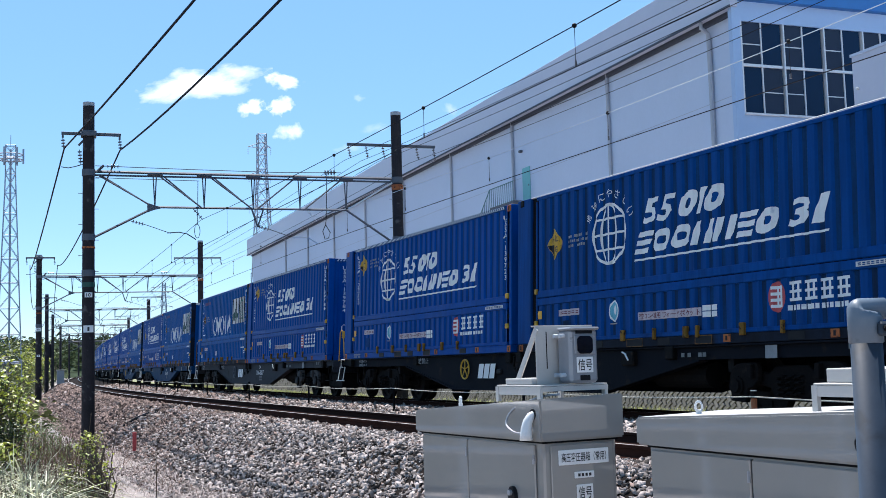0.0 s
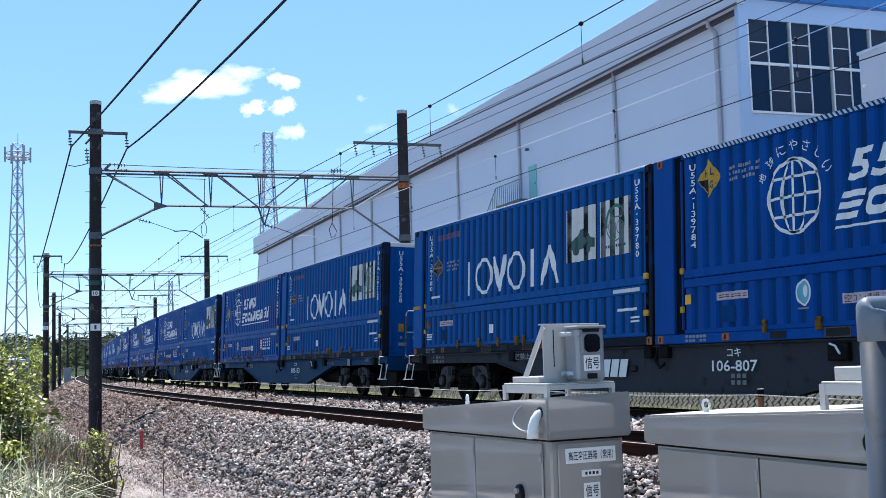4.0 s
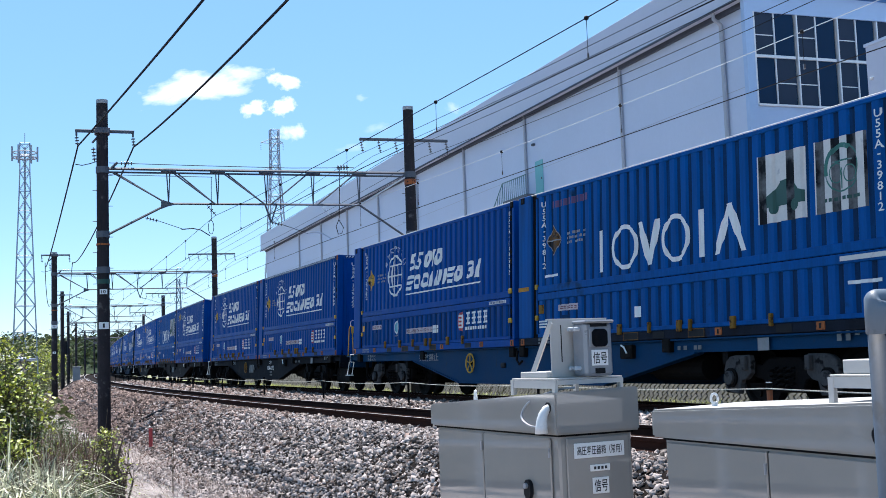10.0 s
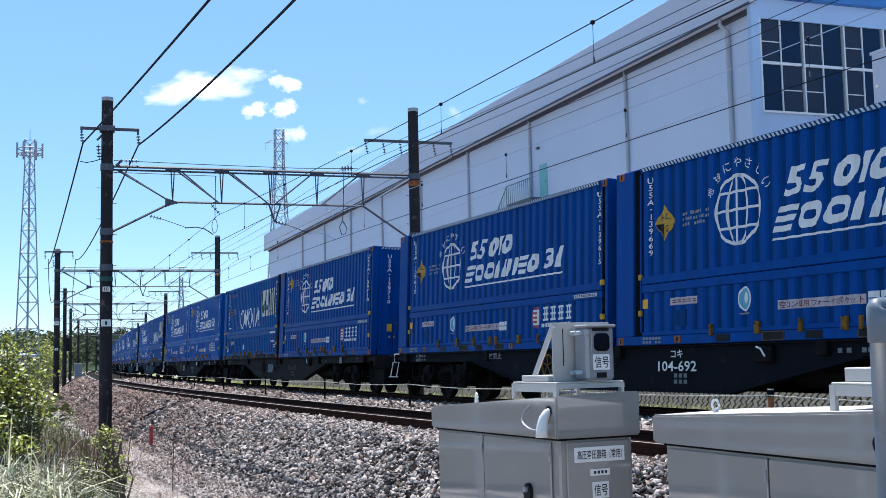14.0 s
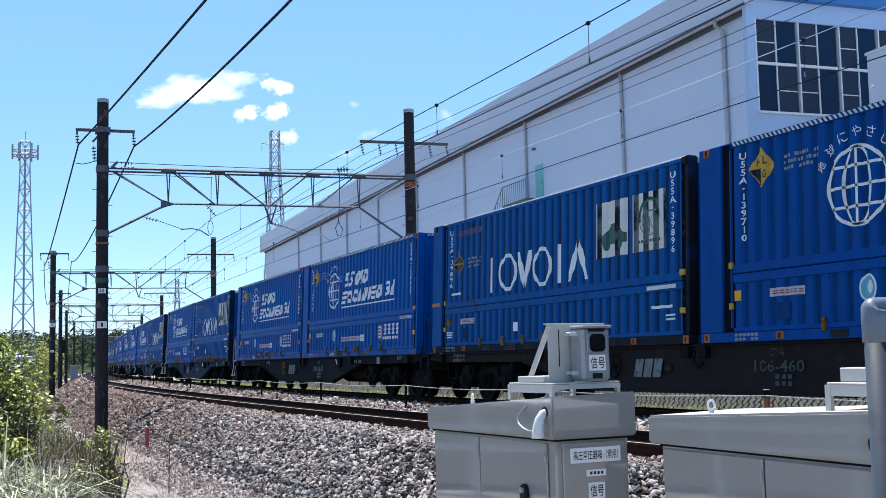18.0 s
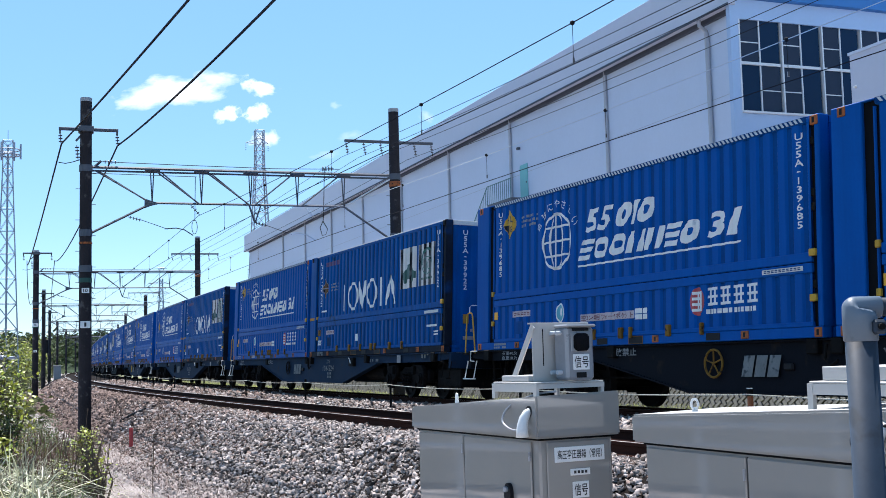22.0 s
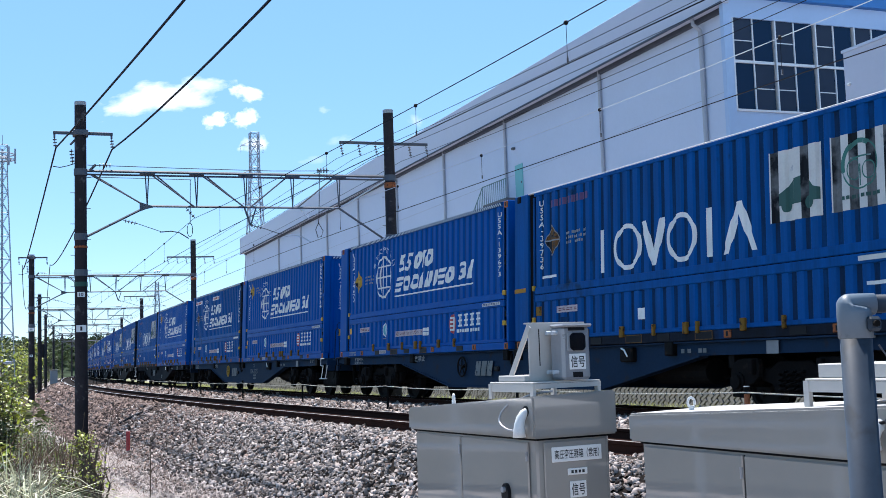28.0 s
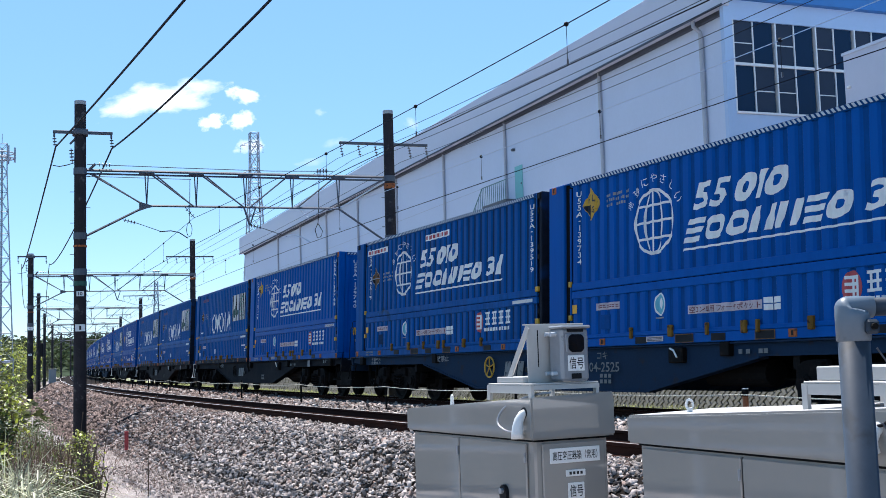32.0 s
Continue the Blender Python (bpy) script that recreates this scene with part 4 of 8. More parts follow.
def sideframe_mesh():
    out = [(-1.15, 0.36), (-1.22, 0.60), (-0.95, 0.66), (-0.45, 0.60), (-0.30, 0.70), (0.30, 0.70), (0.45, 0.60), (0.95, 0.66), (1.22, 0.60), (1.15, 0.36),
           (0.75, 0.36), (0.68, 0.46), (0.42, 0.40), (0.34, 0.24), (-0.34, 0.24), (-0.42, 0.40), (-0.68, 0.46), (-0.75, 0.36)]
    bm = prism([(y, z) for y, z in out], 0.13)
    m = Matrix(((0, 1, 0, -1.02), (1, 0, 0, 0), (0, 0, 1, 0), (0, 0, 0, 1)))
    bmesh.ops.transform(bm, matrix=m, verts=bm.verts[:])
    bmesh.ops.recalc_face_normals(bm, faces=bm.faces[:])
    bmesh.ops.bevel(bm, geom=bm.edges[:], offset=0.015, segments=1, affect="EDGES")
    return mesh_of("sideframe", bm, BOGIE)


def spring_mesh():
    bm = bmesh.new()
    for dy in (-0.16, 0.0, 0.16):
        tube([(-1.06 + 0.055 * math.cos(i * 1.1), dy + 0.055 * math.sin(i * 1.1), 0.30 + 0.012 * i) for i in range(24)], 0.016, bm, sides=5)
    return mesh_of("spring_nest", bm, BOGIE)


def journal_mesh():
    bm = bmesh.new()
    tube([(-1.16, 0, 0), (-0.98, 0, 0)], 0.135, bm, sides=14)
    tube([(-1.185, 0, 0), (-1.16, 0, 0)], 0.085, bm, sides=12)
    for k in range(3):
        a = k * math.tau / 3
        tube([(-1.19, 0.06 * math.cos(a), 0.06 * math.sin(a)), (-1.185, 0.06 * math.cos(a), 0.06 * math.sin(a))], 0.018, bm, sides=6)
    return mesh_of("journal_box", bm, BOGIE)


def axle_arm_mesh():
    """A cast axle guard: an upright rounded block over the axle end, reaching towards the bogie's middle."""
    out = [(-0.14, -0.20), (-0.17, 0.12), (-0.13, 0.23), (-0.04, 0.29), (0.10, 0.31), (0.38, 0.31), (0.41, 0.22), (0.40, 0.06), (0.30, -0.02), (0.20, -0.04), (0.15, -0.22)]
    bm = prism([(y, z) for y, z in out], 0.09)
    bmesh.ops.transform(bm, matrix=Matrix(((0, 1, 0, -1.13), (1, 0, 0, 0), (0, 0, 1, 0), (0, 0, 0, 1))), verts=bm.verts[:])
    bmesh.ops.recalc_face_normals(bm, faces=bm.faces[:])
    bmesh.ops.bevel(bm, geom=bm.edges[:], offset=0.012, segments=1, affect="EDGES")
    tube([(-1.20, 0, 0), (-1.13, 0, 0)], 0.095, bm, sides=14)
    box(-1.20, -1.13, 0.27, 0.36, 0.10, 0.29, 0.01, bm=bm)
    return bm


ARM_ME = {"dusty": mesh_of("axle_arm", axle_arm_mesh(), ARM_DUST), "dark": mesh_of("axle_arm", axle_arm_mesh(), BOGIE)}
WHEEL_ME, FRAME_ME, SPRING_ME, JOURNAL_ME = wheel_mesh(), sideframe_mesh(), spring_mesh(), journal_mesh()
AXLE_ME = mesh_of("axle", tube([(-0.95, 0, 0), (0.95, 0, 0)], 0.075, sides=10), BOGIE)
SHOE_ME = mesh_of("brake_gear", box(-0.75, 0.75, -0.10, 0.10, 0.28, 0.42, 0.02), BOGIE)


def make_wagon(paint, label, number=None, maker=True, bright_ends=(1,), rail_paint=None, wheel_paint=None):
    w = empty("container_wagon", pose(0, 0, -50), label=label, category="wagon", group="wagons of the train")
    sill = [(-9.8, 0.86), (-8.9, 0.80), (-5.4, 0.79), (-2.85, 0.31), (2.85, 0.31), (5.4, 0.79), (8.9, 0.80), (9.8, 0.86), (9.8, 0.985), (-9.8, 0.985)]
    turn = Matrix(((0, 1, 0, 0), (1, 0, 0, 0), (0, 0, 1, 0), (0, 0, 0, 1)))
    for nm, x in (("near_side_sill", -1.17), ("far_side_sill", 1.13)):
        bm = prism(sill, 0.04, m=Matrix.Translation((x, 0, 0)) @ turn)
        bmesh.ops.recalc_face_normals(bm, faces=bm.faces[:])
        part(nm, bm, paint, w)
    part("sill_top_flange", box(-1.235, -1.05, -9.8, 9.8, 0.965, 0.992, 0.006), paint, w)
    part("sill_low_flange", box(-1.20, -1.05, -2.9, 2.9, 0.288, 0.312, 0.004), paint, w)
    for s_ in (1, -1):
        bm = bmesh.new()
        box(-1.21, -1.04, 0, math.hypot(2.55, 0.48), -0.012, 0.012, bm=bm, m=Matrix.Translation((0, s_ * 2.85, 0.30)) @ Matrix.Rotation(0 if s_ > 0 else math.pi, 4, "Z") @ Matrix.Translation((2.25 if s_ < 0 else 0, 0, 0)) @ Matrix.Rotation(math.atan2(0.48, 2.55), 4, "X"))
        part("slope_flange", bm, paint, w)
        part("end_beam", box(-1.2, 1.2, s_ * 9.80 - 0.06, s_ * 9.80 + 0.06, 0.66, 0.985, 0.01), paint, w)
        part("drawgear", box(-0.16, 0.16, min(s_ * 9.86, s_ * 10.12), max(s_ * 9.86, s_ * 10.12), 0.74, 0.96, 0.03), STEEL_DARK, w)
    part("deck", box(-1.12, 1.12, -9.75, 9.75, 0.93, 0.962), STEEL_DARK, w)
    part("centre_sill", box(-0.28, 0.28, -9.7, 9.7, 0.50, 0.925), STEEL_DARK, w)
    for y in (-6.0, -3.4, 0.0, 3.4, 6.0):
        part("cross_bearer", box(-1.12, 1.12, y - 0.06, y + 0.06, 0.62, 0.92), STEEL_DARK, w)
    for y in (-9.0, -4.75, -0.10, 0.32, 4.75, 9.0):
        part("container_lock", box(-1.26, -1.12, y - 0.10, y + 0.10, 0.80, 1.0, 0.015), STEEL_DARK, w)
    part("hanging_lever", tube([(-1.24, 0.08, 0.92), (-1.25, 0.10, 0.74), (-1.25, 0.0, 0.66), (-1.25, -0.12, 0.72)], 0.022, sides=6), STEEL_DARK, w)
    # brake gear under the sill, towards the camera's end
    part("air_tank", tube([(-0.75, -5.2, 0.58), (-0.75, -3.9, 0.58)], 0.19, sides=14), STEEL_DARK, w)
    part("valve_box", box(-1.26, -1.10, -3.82, -3.48, 0.72, 0.94, 0.02), STEEL_DARK, w)
    part("valve_handle", tube([(-1.27, -3.55, 0.93), (-1.29, -3.66, 0.90), (-1.29, -3.74, 0.80)], 0.014, sides=6), LETTER, w)
    part("brake_cylinder", tube([(-0.7, 3.5, 0.60), (-0.7, 4.3, 0.60)], 0.16, sides=14), STEEL_DARK, w)
    part("brake_rod", tube([(-0.6, -6.5, 0.50), (-0.6, 6.5, 0.50)], 0.02, sides=6), STEEL_DARK, w)
    if wheel_paint is not False:
        hw = part("brake_wheel", ring_wheel(), wheel_paint or STEEL_DARK, w, "yellow hand-brake wheel" if wheel_paint == YELLOW else "dark hand-brake wheel")
        hw.location = (-1.225, 2.24, 0.70)
        part("brake_wheel_shaft", tube([(-1.22, 2.24, 0.70), (-1.10, 2.24, 0.70)], 0.03, sides=8), STEEL_DARK, w)
    # steps and hand rails at the ends
    for s_ in (1, -1):
        y = -9.75 if s_ < 0 else 9.66
        bm = bmesh.new()
        tube([(-1.22, y + 0.17, 0.80), (-1.25, y + 0.25, 0.45), (-1.25, y - 0.13, 0.45), (-1.22, y - 0.20, 0.80)], 0.014, bm, sides=6)
        box(-1.30, -1.20, y - 0.12, y + 0.24, 0.44, 0.462, bm=bm)
        part("step", bm, LETTER if s_ in bright_ends else STEEL_DARK, w, "steel step below the deck")
        g = y - 0.14 * s_
        bm = tube([(-1.25, g - 0.12, 0.985), (-1.27, g + 0.10, 0.985), (-1.27, g + 0.11, 0.80), (-1.26, g - 0.02, 0.79)], 0.013, sides=6)
        part("grab_iron", bm, LETTER if s_ in bright_ends else STEEL_DARK, w)
    if rail_paint == GALV_LIGHT:
        bm = tube([(-1.10, 10.02, 0.92), (-1.18, 10.05, 1.0), (-1.18, 10.05, 1.96), (-1.13, 10.05, 2.02), (1.13, 10.05, 2.03), (1.18, 10.05, 1.96), (1.18, 10.05, 0.95)], 0.014, sides=8)
        part("hand_rail", bm, GALV_LIGHT, w, "pale steel end rail across the wagon")
        part("middle_rail", tube([(-1.18, 10.05, 1.53), (1.18, 10.05, 1.53)], 0.010, sides=6), GALV_LIGHT, w)
        part("rail_sleeve", tube([(-1.18, 10.05, 1.02), (-1.18, 10.05, 1.90)], 0.0165, sides=8), HANDLE, w, "grimy orange sleeve on the end post")
    else:
        r = 0.015 if rail_paint == YELLOW else 0.012
        bm = tube([(-1.20, 10.0, 0.95), (-1.20, 9.94, 1.68), (-1.20, 9.90, 1.735), (-1.20, 9.82, 1.75), (-1.20, 9.74, 1.735), (-1.20, 9.70, 1.68), (-1.20, 9.57, 0.95)], r, sides=8)
        part("hand_rail", bm, rail_paint or WAGON_SLATE, w, "yellow end hand rail" if rail_paint == YELLOW else "thin end hand rail")
        part("cross_rail", tube([(-1.20, 9.83, 1.752), (-1.20, 9.83, 1.86), (-1.16, 9.83, 1.90), (1.16, 9.83, 1.91), (1.20, 9.83, 1.86), (1.20, 9.83, 0.95)], 0.011, sides=6), GALV_LIGHT if rail_paint else WAGON_SLATE, w)
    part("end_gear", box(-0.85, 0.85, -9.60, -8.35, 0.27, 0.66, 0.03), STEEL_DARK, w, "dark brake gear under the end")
    bm = bmesh.new()
    for x, y, d_, low in ((-0.95, 8.75, 0.45, 0.30), (-0.80, 8.95, 0.55, 0.36), (-0.62, 9.10, 0.42, 0.27), (-0.40, 9.25, 0.50, 0.33)):
        tube([(x, y, 0.80), (x, y + 0.03, 0.58), (x, y + d_ * 0.3, low + 0.06), (x, y + d_ * 0.6, low), (x, y + d_, low + 0.12), (x, y + d_ + 0.06, 0.80)], 0.022, bm, sides=6)
    tube([(-0.9, 8.6, 0.50), (-0.7, 9.75, 0.44)], 0.018, bm, sides=6)
    tagged(part("brake_rigging", bm, STEEL_DARK, w, "dark hoses and rods hanging under the end"), kind="stuff")
    part("platform", box(-1.22, 1.22, 9.70, 10.07, 0.93, 0.96, 0.006), paint, w)
    for s_ in (1, -1):
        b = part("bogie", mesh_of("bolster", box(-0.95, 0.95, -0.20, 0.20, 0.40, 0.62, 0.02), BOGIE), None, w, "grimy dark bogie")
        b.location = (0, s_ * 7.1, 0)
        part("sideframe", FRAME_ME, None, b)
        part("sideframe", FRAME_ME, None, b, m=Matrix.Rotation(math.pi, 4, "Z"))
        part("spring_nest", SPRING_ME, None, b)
        for dy in (-0.95, 0.95):
            part("journal_box", JOURNAL_ME, None, b, m=pose(0, dy, WHEEL_R))
            part("brake_gear", SHOE_ME, None, b, m=pose(0, dy * 0.42, 0.0))
            part("axle_arm", ARM_ME["dusty" if paint in (WAGON_BLUE, WAGON_PALE) else "dark"], None, b, m=pose(0, dy, WHEEL_R) @ (Matrix.Diagonal((1, -1, 1, 1)) if dy > 0 else Matrix()))
            part("wheelset", WHEELSET_ME, None, b, "worn steel wheelset", m=pose(0, dy, WHEEL_R))
    # writing
    if number:
        bm = bmesh.new()
        sides_text(bm, "コキ", -1.67 + 0.15, 0.80, 0.30, 0.12)
        sides_text(bm, number, -1.67 + 0.48, 0.60, 0.96, 0.155)
        part("running_number", bm, LETTER if number in ("106-807", "105-53", "105-54", "104-692") else SCUFFED if paint == WAGON_BROWN else FAINT, w, "white running number")
    bm = bmesh.new()
    if paint == WAGON_BROWN:
        sides_text(bm, "突 放 禁 止", 3.80, 0.40, 1.35, 0.165)
    else:
        sides_text(bm, "突放禁止", 4.86 if maker else 4.98, 0.83 if maker else 0.765, 0.76 if maker else 1.08, 0.125 if maker else 0.165)
    part("warning_writing", bm, SCUFFED if paint == WAGON_BROWN else LETTER_DIM, w)
    bm = bmesh.new()
    for y, z in ((-1.60, 0.51), (-1.72, 0.51), (-1.84, 0.51), (-1.60, 0.42), (-1.72, 0.42), (-1.84, 0.42), (-5.0, 0.83), (-5.15, 0.83), (-5.4, 0.83), (-5.5, 0.83), (-8.3, 0.88), (-8.45, 0.88), (-8.3, 0.94), (-8.45, 0.94), (-8.6, 0.94)):
        v = [bm.verts.new((-1.2125, y + a, z + b_)) for a, b_ in ((0, 0), (-0.08, 0), (-0.08, 0.06), (0, 0.06))]
        bm.faces.new(v[::-1])
    tagged(part("data_writing", bm, SCUFFED if paint == WAGON_BROWN else FAINT, w), kind="stuff")
    if number:
        bm = bmesh.new()
        sides_text(bm, "荷重40.5t", 8.42, 0.895, 0.56, 0.072)
        sides_text(bm, "自重18.7t", 8.42, 0.805, 0.56, 0.072)
        part("load_writing", bm, FAINT if paint == WAGON_BROWN else LETTER_DIM, w, "two white lines of load figures")
    for y0, y1, z0, z1 in ((-7.05, -6.82, 0.79, 0.96),):
        bm = bmesh.new()
        v = [bm.verts.new(q) for q in ((-1.2135, y0, z0), (-1.2135, y1, z0), (-1.2135, y1, z1), (-1.2135, y0, z1))]
        bm.faces.new(v)
        part("data_card", bm, LETTER_DIM, w)
    if maker:
        for i in range(3):
            bm = bmesh.new()
            y = 1.62 - i * 0.25
            v = [bm.verts.new((-1.2125, *q)) for q in ((y + 0.06, 0.52), (y - 0.15, 0.52), (y - 0.22, 0.80), (y - 0.01, 0.80))]
            bm.faces.new(v)
            part("operator_shape", bm, LETTER if number in ("106-807", "104-2706") else FAINT, w, "plain white slanted mark")
    part("sill_hole", box(-1.214, -1.16, 0.70, 0.88, 0.60, 0.70, 0.02), BLACK, w)
    return w


def ring_wheel():
    bm = bmesh.new()
    n = 28
    tube([(0, 0.19 * math.cos(i * math.tau / n), 0.19 * math.sin(i * math.tau / n)) for i in range(n + 1)], 0.017, bm, sides=6, caps=False)
    for k in range(5):
        a = k * math.tau / 5 + 0.3
        tube([(0, 0, 0), (0, 0.19 * math.cos(a), 0.19 * math.sin(a))], 0.012, bm, sides=5)
    return bm


def wheelset_mesh():
    """Both wheels and the axle as one turning piece."""
    bm = bmesh.new()
    for x, r in ((-0.555, 0), (0.555, math.pi)):
        tmp = WHEEL_ME.copy()
        tmp.transform(Matrix.Translation((x, 0, 0)) @ Matrix.Rotation(r, 4, "Z"))
        bm.from_mesh(tmp)
        bpy.data.meshes.remove(tmp)
    bm.from_mesh(AXLE_ME)
    return mesh_of("wheelset", bm, WHEEL)


WHEELSET_ME = wheelset_mesh()


def sides_text(bm, body, y, z, width, height):
    us, fs = fitted(body, width, height, 0, 0.012)
    vs = [bm.verts.new((-1.2125, y - float(u), z + float(v))) for u, v in us]
    for q in fs:
        try:
            bm.faces.new([vs[i] for i in q])
        except ValueError:
            pass


# ---- the train's make-up: place of each wagon at 13 s, wagon paint, number, and its two loads (near end first) ----
W_LABEL = {"pale": "mid-grey flat container wagon with bright white marks", "grey": "dark grey flat container wagon on two bogies, grimy below", "brown": "grimy brown-grey flat container wagon on two bogies",
           "blue": "blue flat container wagon with deep side sills, on two bogies", "slate": "slate blue-grey flat container wagon on two bogies"}
W_PAINT = {"grey": WAGON_GREY, "brown": WAGON_BROWN, "blue": WAGON_BLUE, "slate": WAGON_SLATE, "pale": WAGON_PALE}
TRAIN = [
    (-76.8, "grey", "", "eco", "", "eco", ""),
    (-56.38, "grey", "104-2706", "eco_worn", "", "eco_high", "U55A-139723"),
    (-36.05, "pale", "106-807", "eco_high", "U55A-139784", "car", "U55A-39780"),
    (-15.0, "blue", "105-53", "car", "U55A-39728", "eco", "U55A-139633"),
    (5.05, "blue", "105-54", "car", "U55A-39812", "eco_bare", "U55A-139582"),
    (25.57, "grey", "104-692", "eco", "U55A-139669", "eco", "U55A-139615"),
    (46.6, "brown", "106-460", "eco_high", "U55A-139710", "car", "U55A-39896"),
    (66.58, "grey", "104-1633", "eco_fresh", "U55A-139737", "eco_fresh", "U55A-139685"),
    (87.1, "slate", "104-524", "car", "U55A-39922", "eco_fresh", "U55A-139764"),
    (107.95, "slate", "104-2558", "car", "U55A-39736", "eco_clean", "U55A-139673"),
    (128.4, "slate", "104-2525", "eco_fresh", "U55A-139734", "eco_old", "U55A-139519"),
    (148.85, "grey", "", "eco_fresh", "U55A-139740", "car", ""),
    (169.3, "brown", "", "car", "", "car", ""),
    (189.75, "grey", "", "eco", "", "car", ""),
    (210.2, "slate", "", "eco", "", "eco", ""),
    (230.65, "grey", "", "car", "", "eco", ""),
    (251.1, "slate", "", "eco", "", "eco", ""),
    (271.55, "grey", "", "eco", "", "car", ""),
    (292.0, "grey", "", "eco", "", "eco", ""),
]
# number: ends whose steps are painted white (1 leading away), paint of the hand rail, of the brake wheel
FITTINGS = {"106-460": ((), None, None), "104-2706": ((1,), YELLOW, YELLOW), "106-807": ((1,), GALV_LIGHT, GALV), "105-53": ((1, -1), GALV_LIGHT, False), "105-54": ((1, -1), YELLOW, YELLOW),
            "104-692": ((1,), None, HANDLE), "104-1633": ((1,), YELLOW, HANDLE), "104-524": ((1,), YELLOW, None), "104-2558": ((-1,), None, None), "104-2525": ((-1,), None, YELLOW)}
NEAR_COLUMN = {"U55A-139582": -4.50, "U55A-139764": -4.51, "U55A-139723": -4.42, "U55A-139615": -4.42, "U55A-139737": -4.28}   # where the near column of figures stands
SHIFTED = {"U55A-139685": -0.06, "U55A-139784": 0.20, "U55A-39812": 0.06}     # loads that sit a little off their usual place
moving = []      # (thing, place along the track at 13 s, half wheelbase)
wheelsets = []   # wheelsets that pass in clear view
masters = {k: make_master(k) for k in ("eco", "eco_high", "eco_fresh", "eco_clean", "eco_old", "eco_worn", "eco_bare", "car")}
used = set()
wagon_masters = {}
for i, (s_, colour, number, ka, na, kb, nb) in enumerate(TRAIN):
    mid = s_ + 1.34 - 4.705
    for k, (kind, number_c) in enumerate(((ka, na), (kb, nb))):
        place = mid + 9.66 * k + SHIFTED.get(number_c, 0.0)
        if kind in used:
            c = copy_thing(masters[kind], on_track(place, 4.0))
        else:
            c = masters[kind]
            c.matrix_basis = on_track(place, 4.0)
            used.add(kind)
        moving.append((c, place, 4.0))
        c["number"] = number_c
    key = (colour, number)
    if key not in wagon_masters:
        wg = make_wagon(W_PAINT[colour], W_LABEL[colour], number, colour != "blue", *FITTINGS.get(number, ((1,), None, None)))
        wagon_masters[key] = wg
    else:
        wg = copy_thing(wagon_masters[key], on_track(mid + 4.83, 7.1))
    wg.matrix_basis = on_track(mid + 4.83, 7.1)
    moving.append((wg, mid + 4.83, 7.1))
    if 1 <= i <= 11:
        wheelsets += [o for o in wg.children_recursive if o.name.startswith("wheelset")]
for c, place, half in moving:
    if "number" in c.keys():
        if c["number"]:
            add_number(c, c["number"], NEAR_COLUMN.get(c["number"], -4.34 if "139" in c["number"] else -4.32))
        del c["number"]


def gone(t):
    """Metres that the train has rolled towards the camera since 13 s."""
    return -78.8074 + 6.20394 * t - 0.00990504 * t * t - 6.62248e-5 * t ** 3


def motions():
    for thing, place, half in moving:
        walk(thing, [(t, on_track(place - gone(t), half)) for t in range(0, 33)])
    base = gone(0)
    for ws in wheelsets:
        here = ws.matrix_basis.translation.copy()
        walk(ws, [(k / 10, Matrix.Translation(here) @ Matrix.Rotation((gone(k / 10) - base) / WHEEL_R, 4, "X")) for k in range(0, 321)])
    for cl, u, v in drifting:
        walk(cl, cloud_rows(cl, u, v))


# ---- ground, track bed, rails ----
rng = np.random.default_rng(7)


def sweep(profile, s_list, cant=0.0, closed=False, off0=0.0):
    """A cross-section (off, z) pulled along the track: vertices and quads."""
    n, vs, fs = len(profile), [], []
    for i, s in enumerate(s_list):
        vs += [tuple(at(s, off0 + o, z, cant)) for o, z in profile]
        if i:
            for k in range(n if closed else n - 1):
                j = (k + 1) % n
                fs.append(((i - 1) * n + k, (i - 1) * n + j, i * n + j, i * n + k))
    if closed:
        fs += [tuple(range(n))[::-1], tuple(range(len(vs) - n, len(vs)))]
    return vs, fs


def ground_sheet():
    """One sheet to the horizon, finer and uneven near the line."""
    xs = np.unique(np.concatenate([np.linspace(-2500, -60, 12), np.linspace(-60, 30, 46), np.linspace(30, 2500, 12)]))
    ys = np.unique(np.concatenate([np.linspace(-2500, -10, 10), np.linspace(-10, 120, 60), np.linspace(120, 3500, 14)]))
    vs = [(float(x), float(y), -1.12 + 0.10 * noise.noise((x * 0.35, y * 0.35, 0)) + 0.05 * noise.noise((x * 1.1, y * 1.1, 3))) for y in ys for x in xs]
    n = len(xs)
    fs = [(j * n + i, j * n + i + 1, (j + 1) * n + i + 1, (j + 1) * n + i) for j in range(len(ys) - 1) for i in range(n - 1)]
    return from_arrays("ground", vs, fs, SOIL)


tagged(part("ground", ground_sheet(), None), "dry pale soil and fine gravel beside the line", "ground", kind="structure")
S_ALL = np.concatenate([np.arange(-60, 130, 2.0), np.arange(130, 420, 6.0)])
BED_PROFILE = [(-7.0, -1.25), (-6.55, -1.02), (-5.25, -0.20), (-4.9, -0.165), (-2.9, -0.15), (-1.9, -0.10), (-1.0, -0.10), (1.0, -0.15), (1.7, -0.24), (2.5, -0.55), (4.95, -0.62)]
# The sheet's black colour gives the dark gaps seen between the stones.
tagged(part("track_bed", from_arrays("track_bed", *sweep(BED_PROFILE, S_ALL), BED), None), "bed under two tracks, near black for the shade between ballast stones", "track bed", kind="structure")
tagged(part("verge", from_arrays("verge", *sweep([(2.3, -0.46), (3.6, -0.50), (5.2, -0.52)], S_ALL), VERGE_GRASS), None), "grassy verge beyond the far track", "verge", kind="structure")
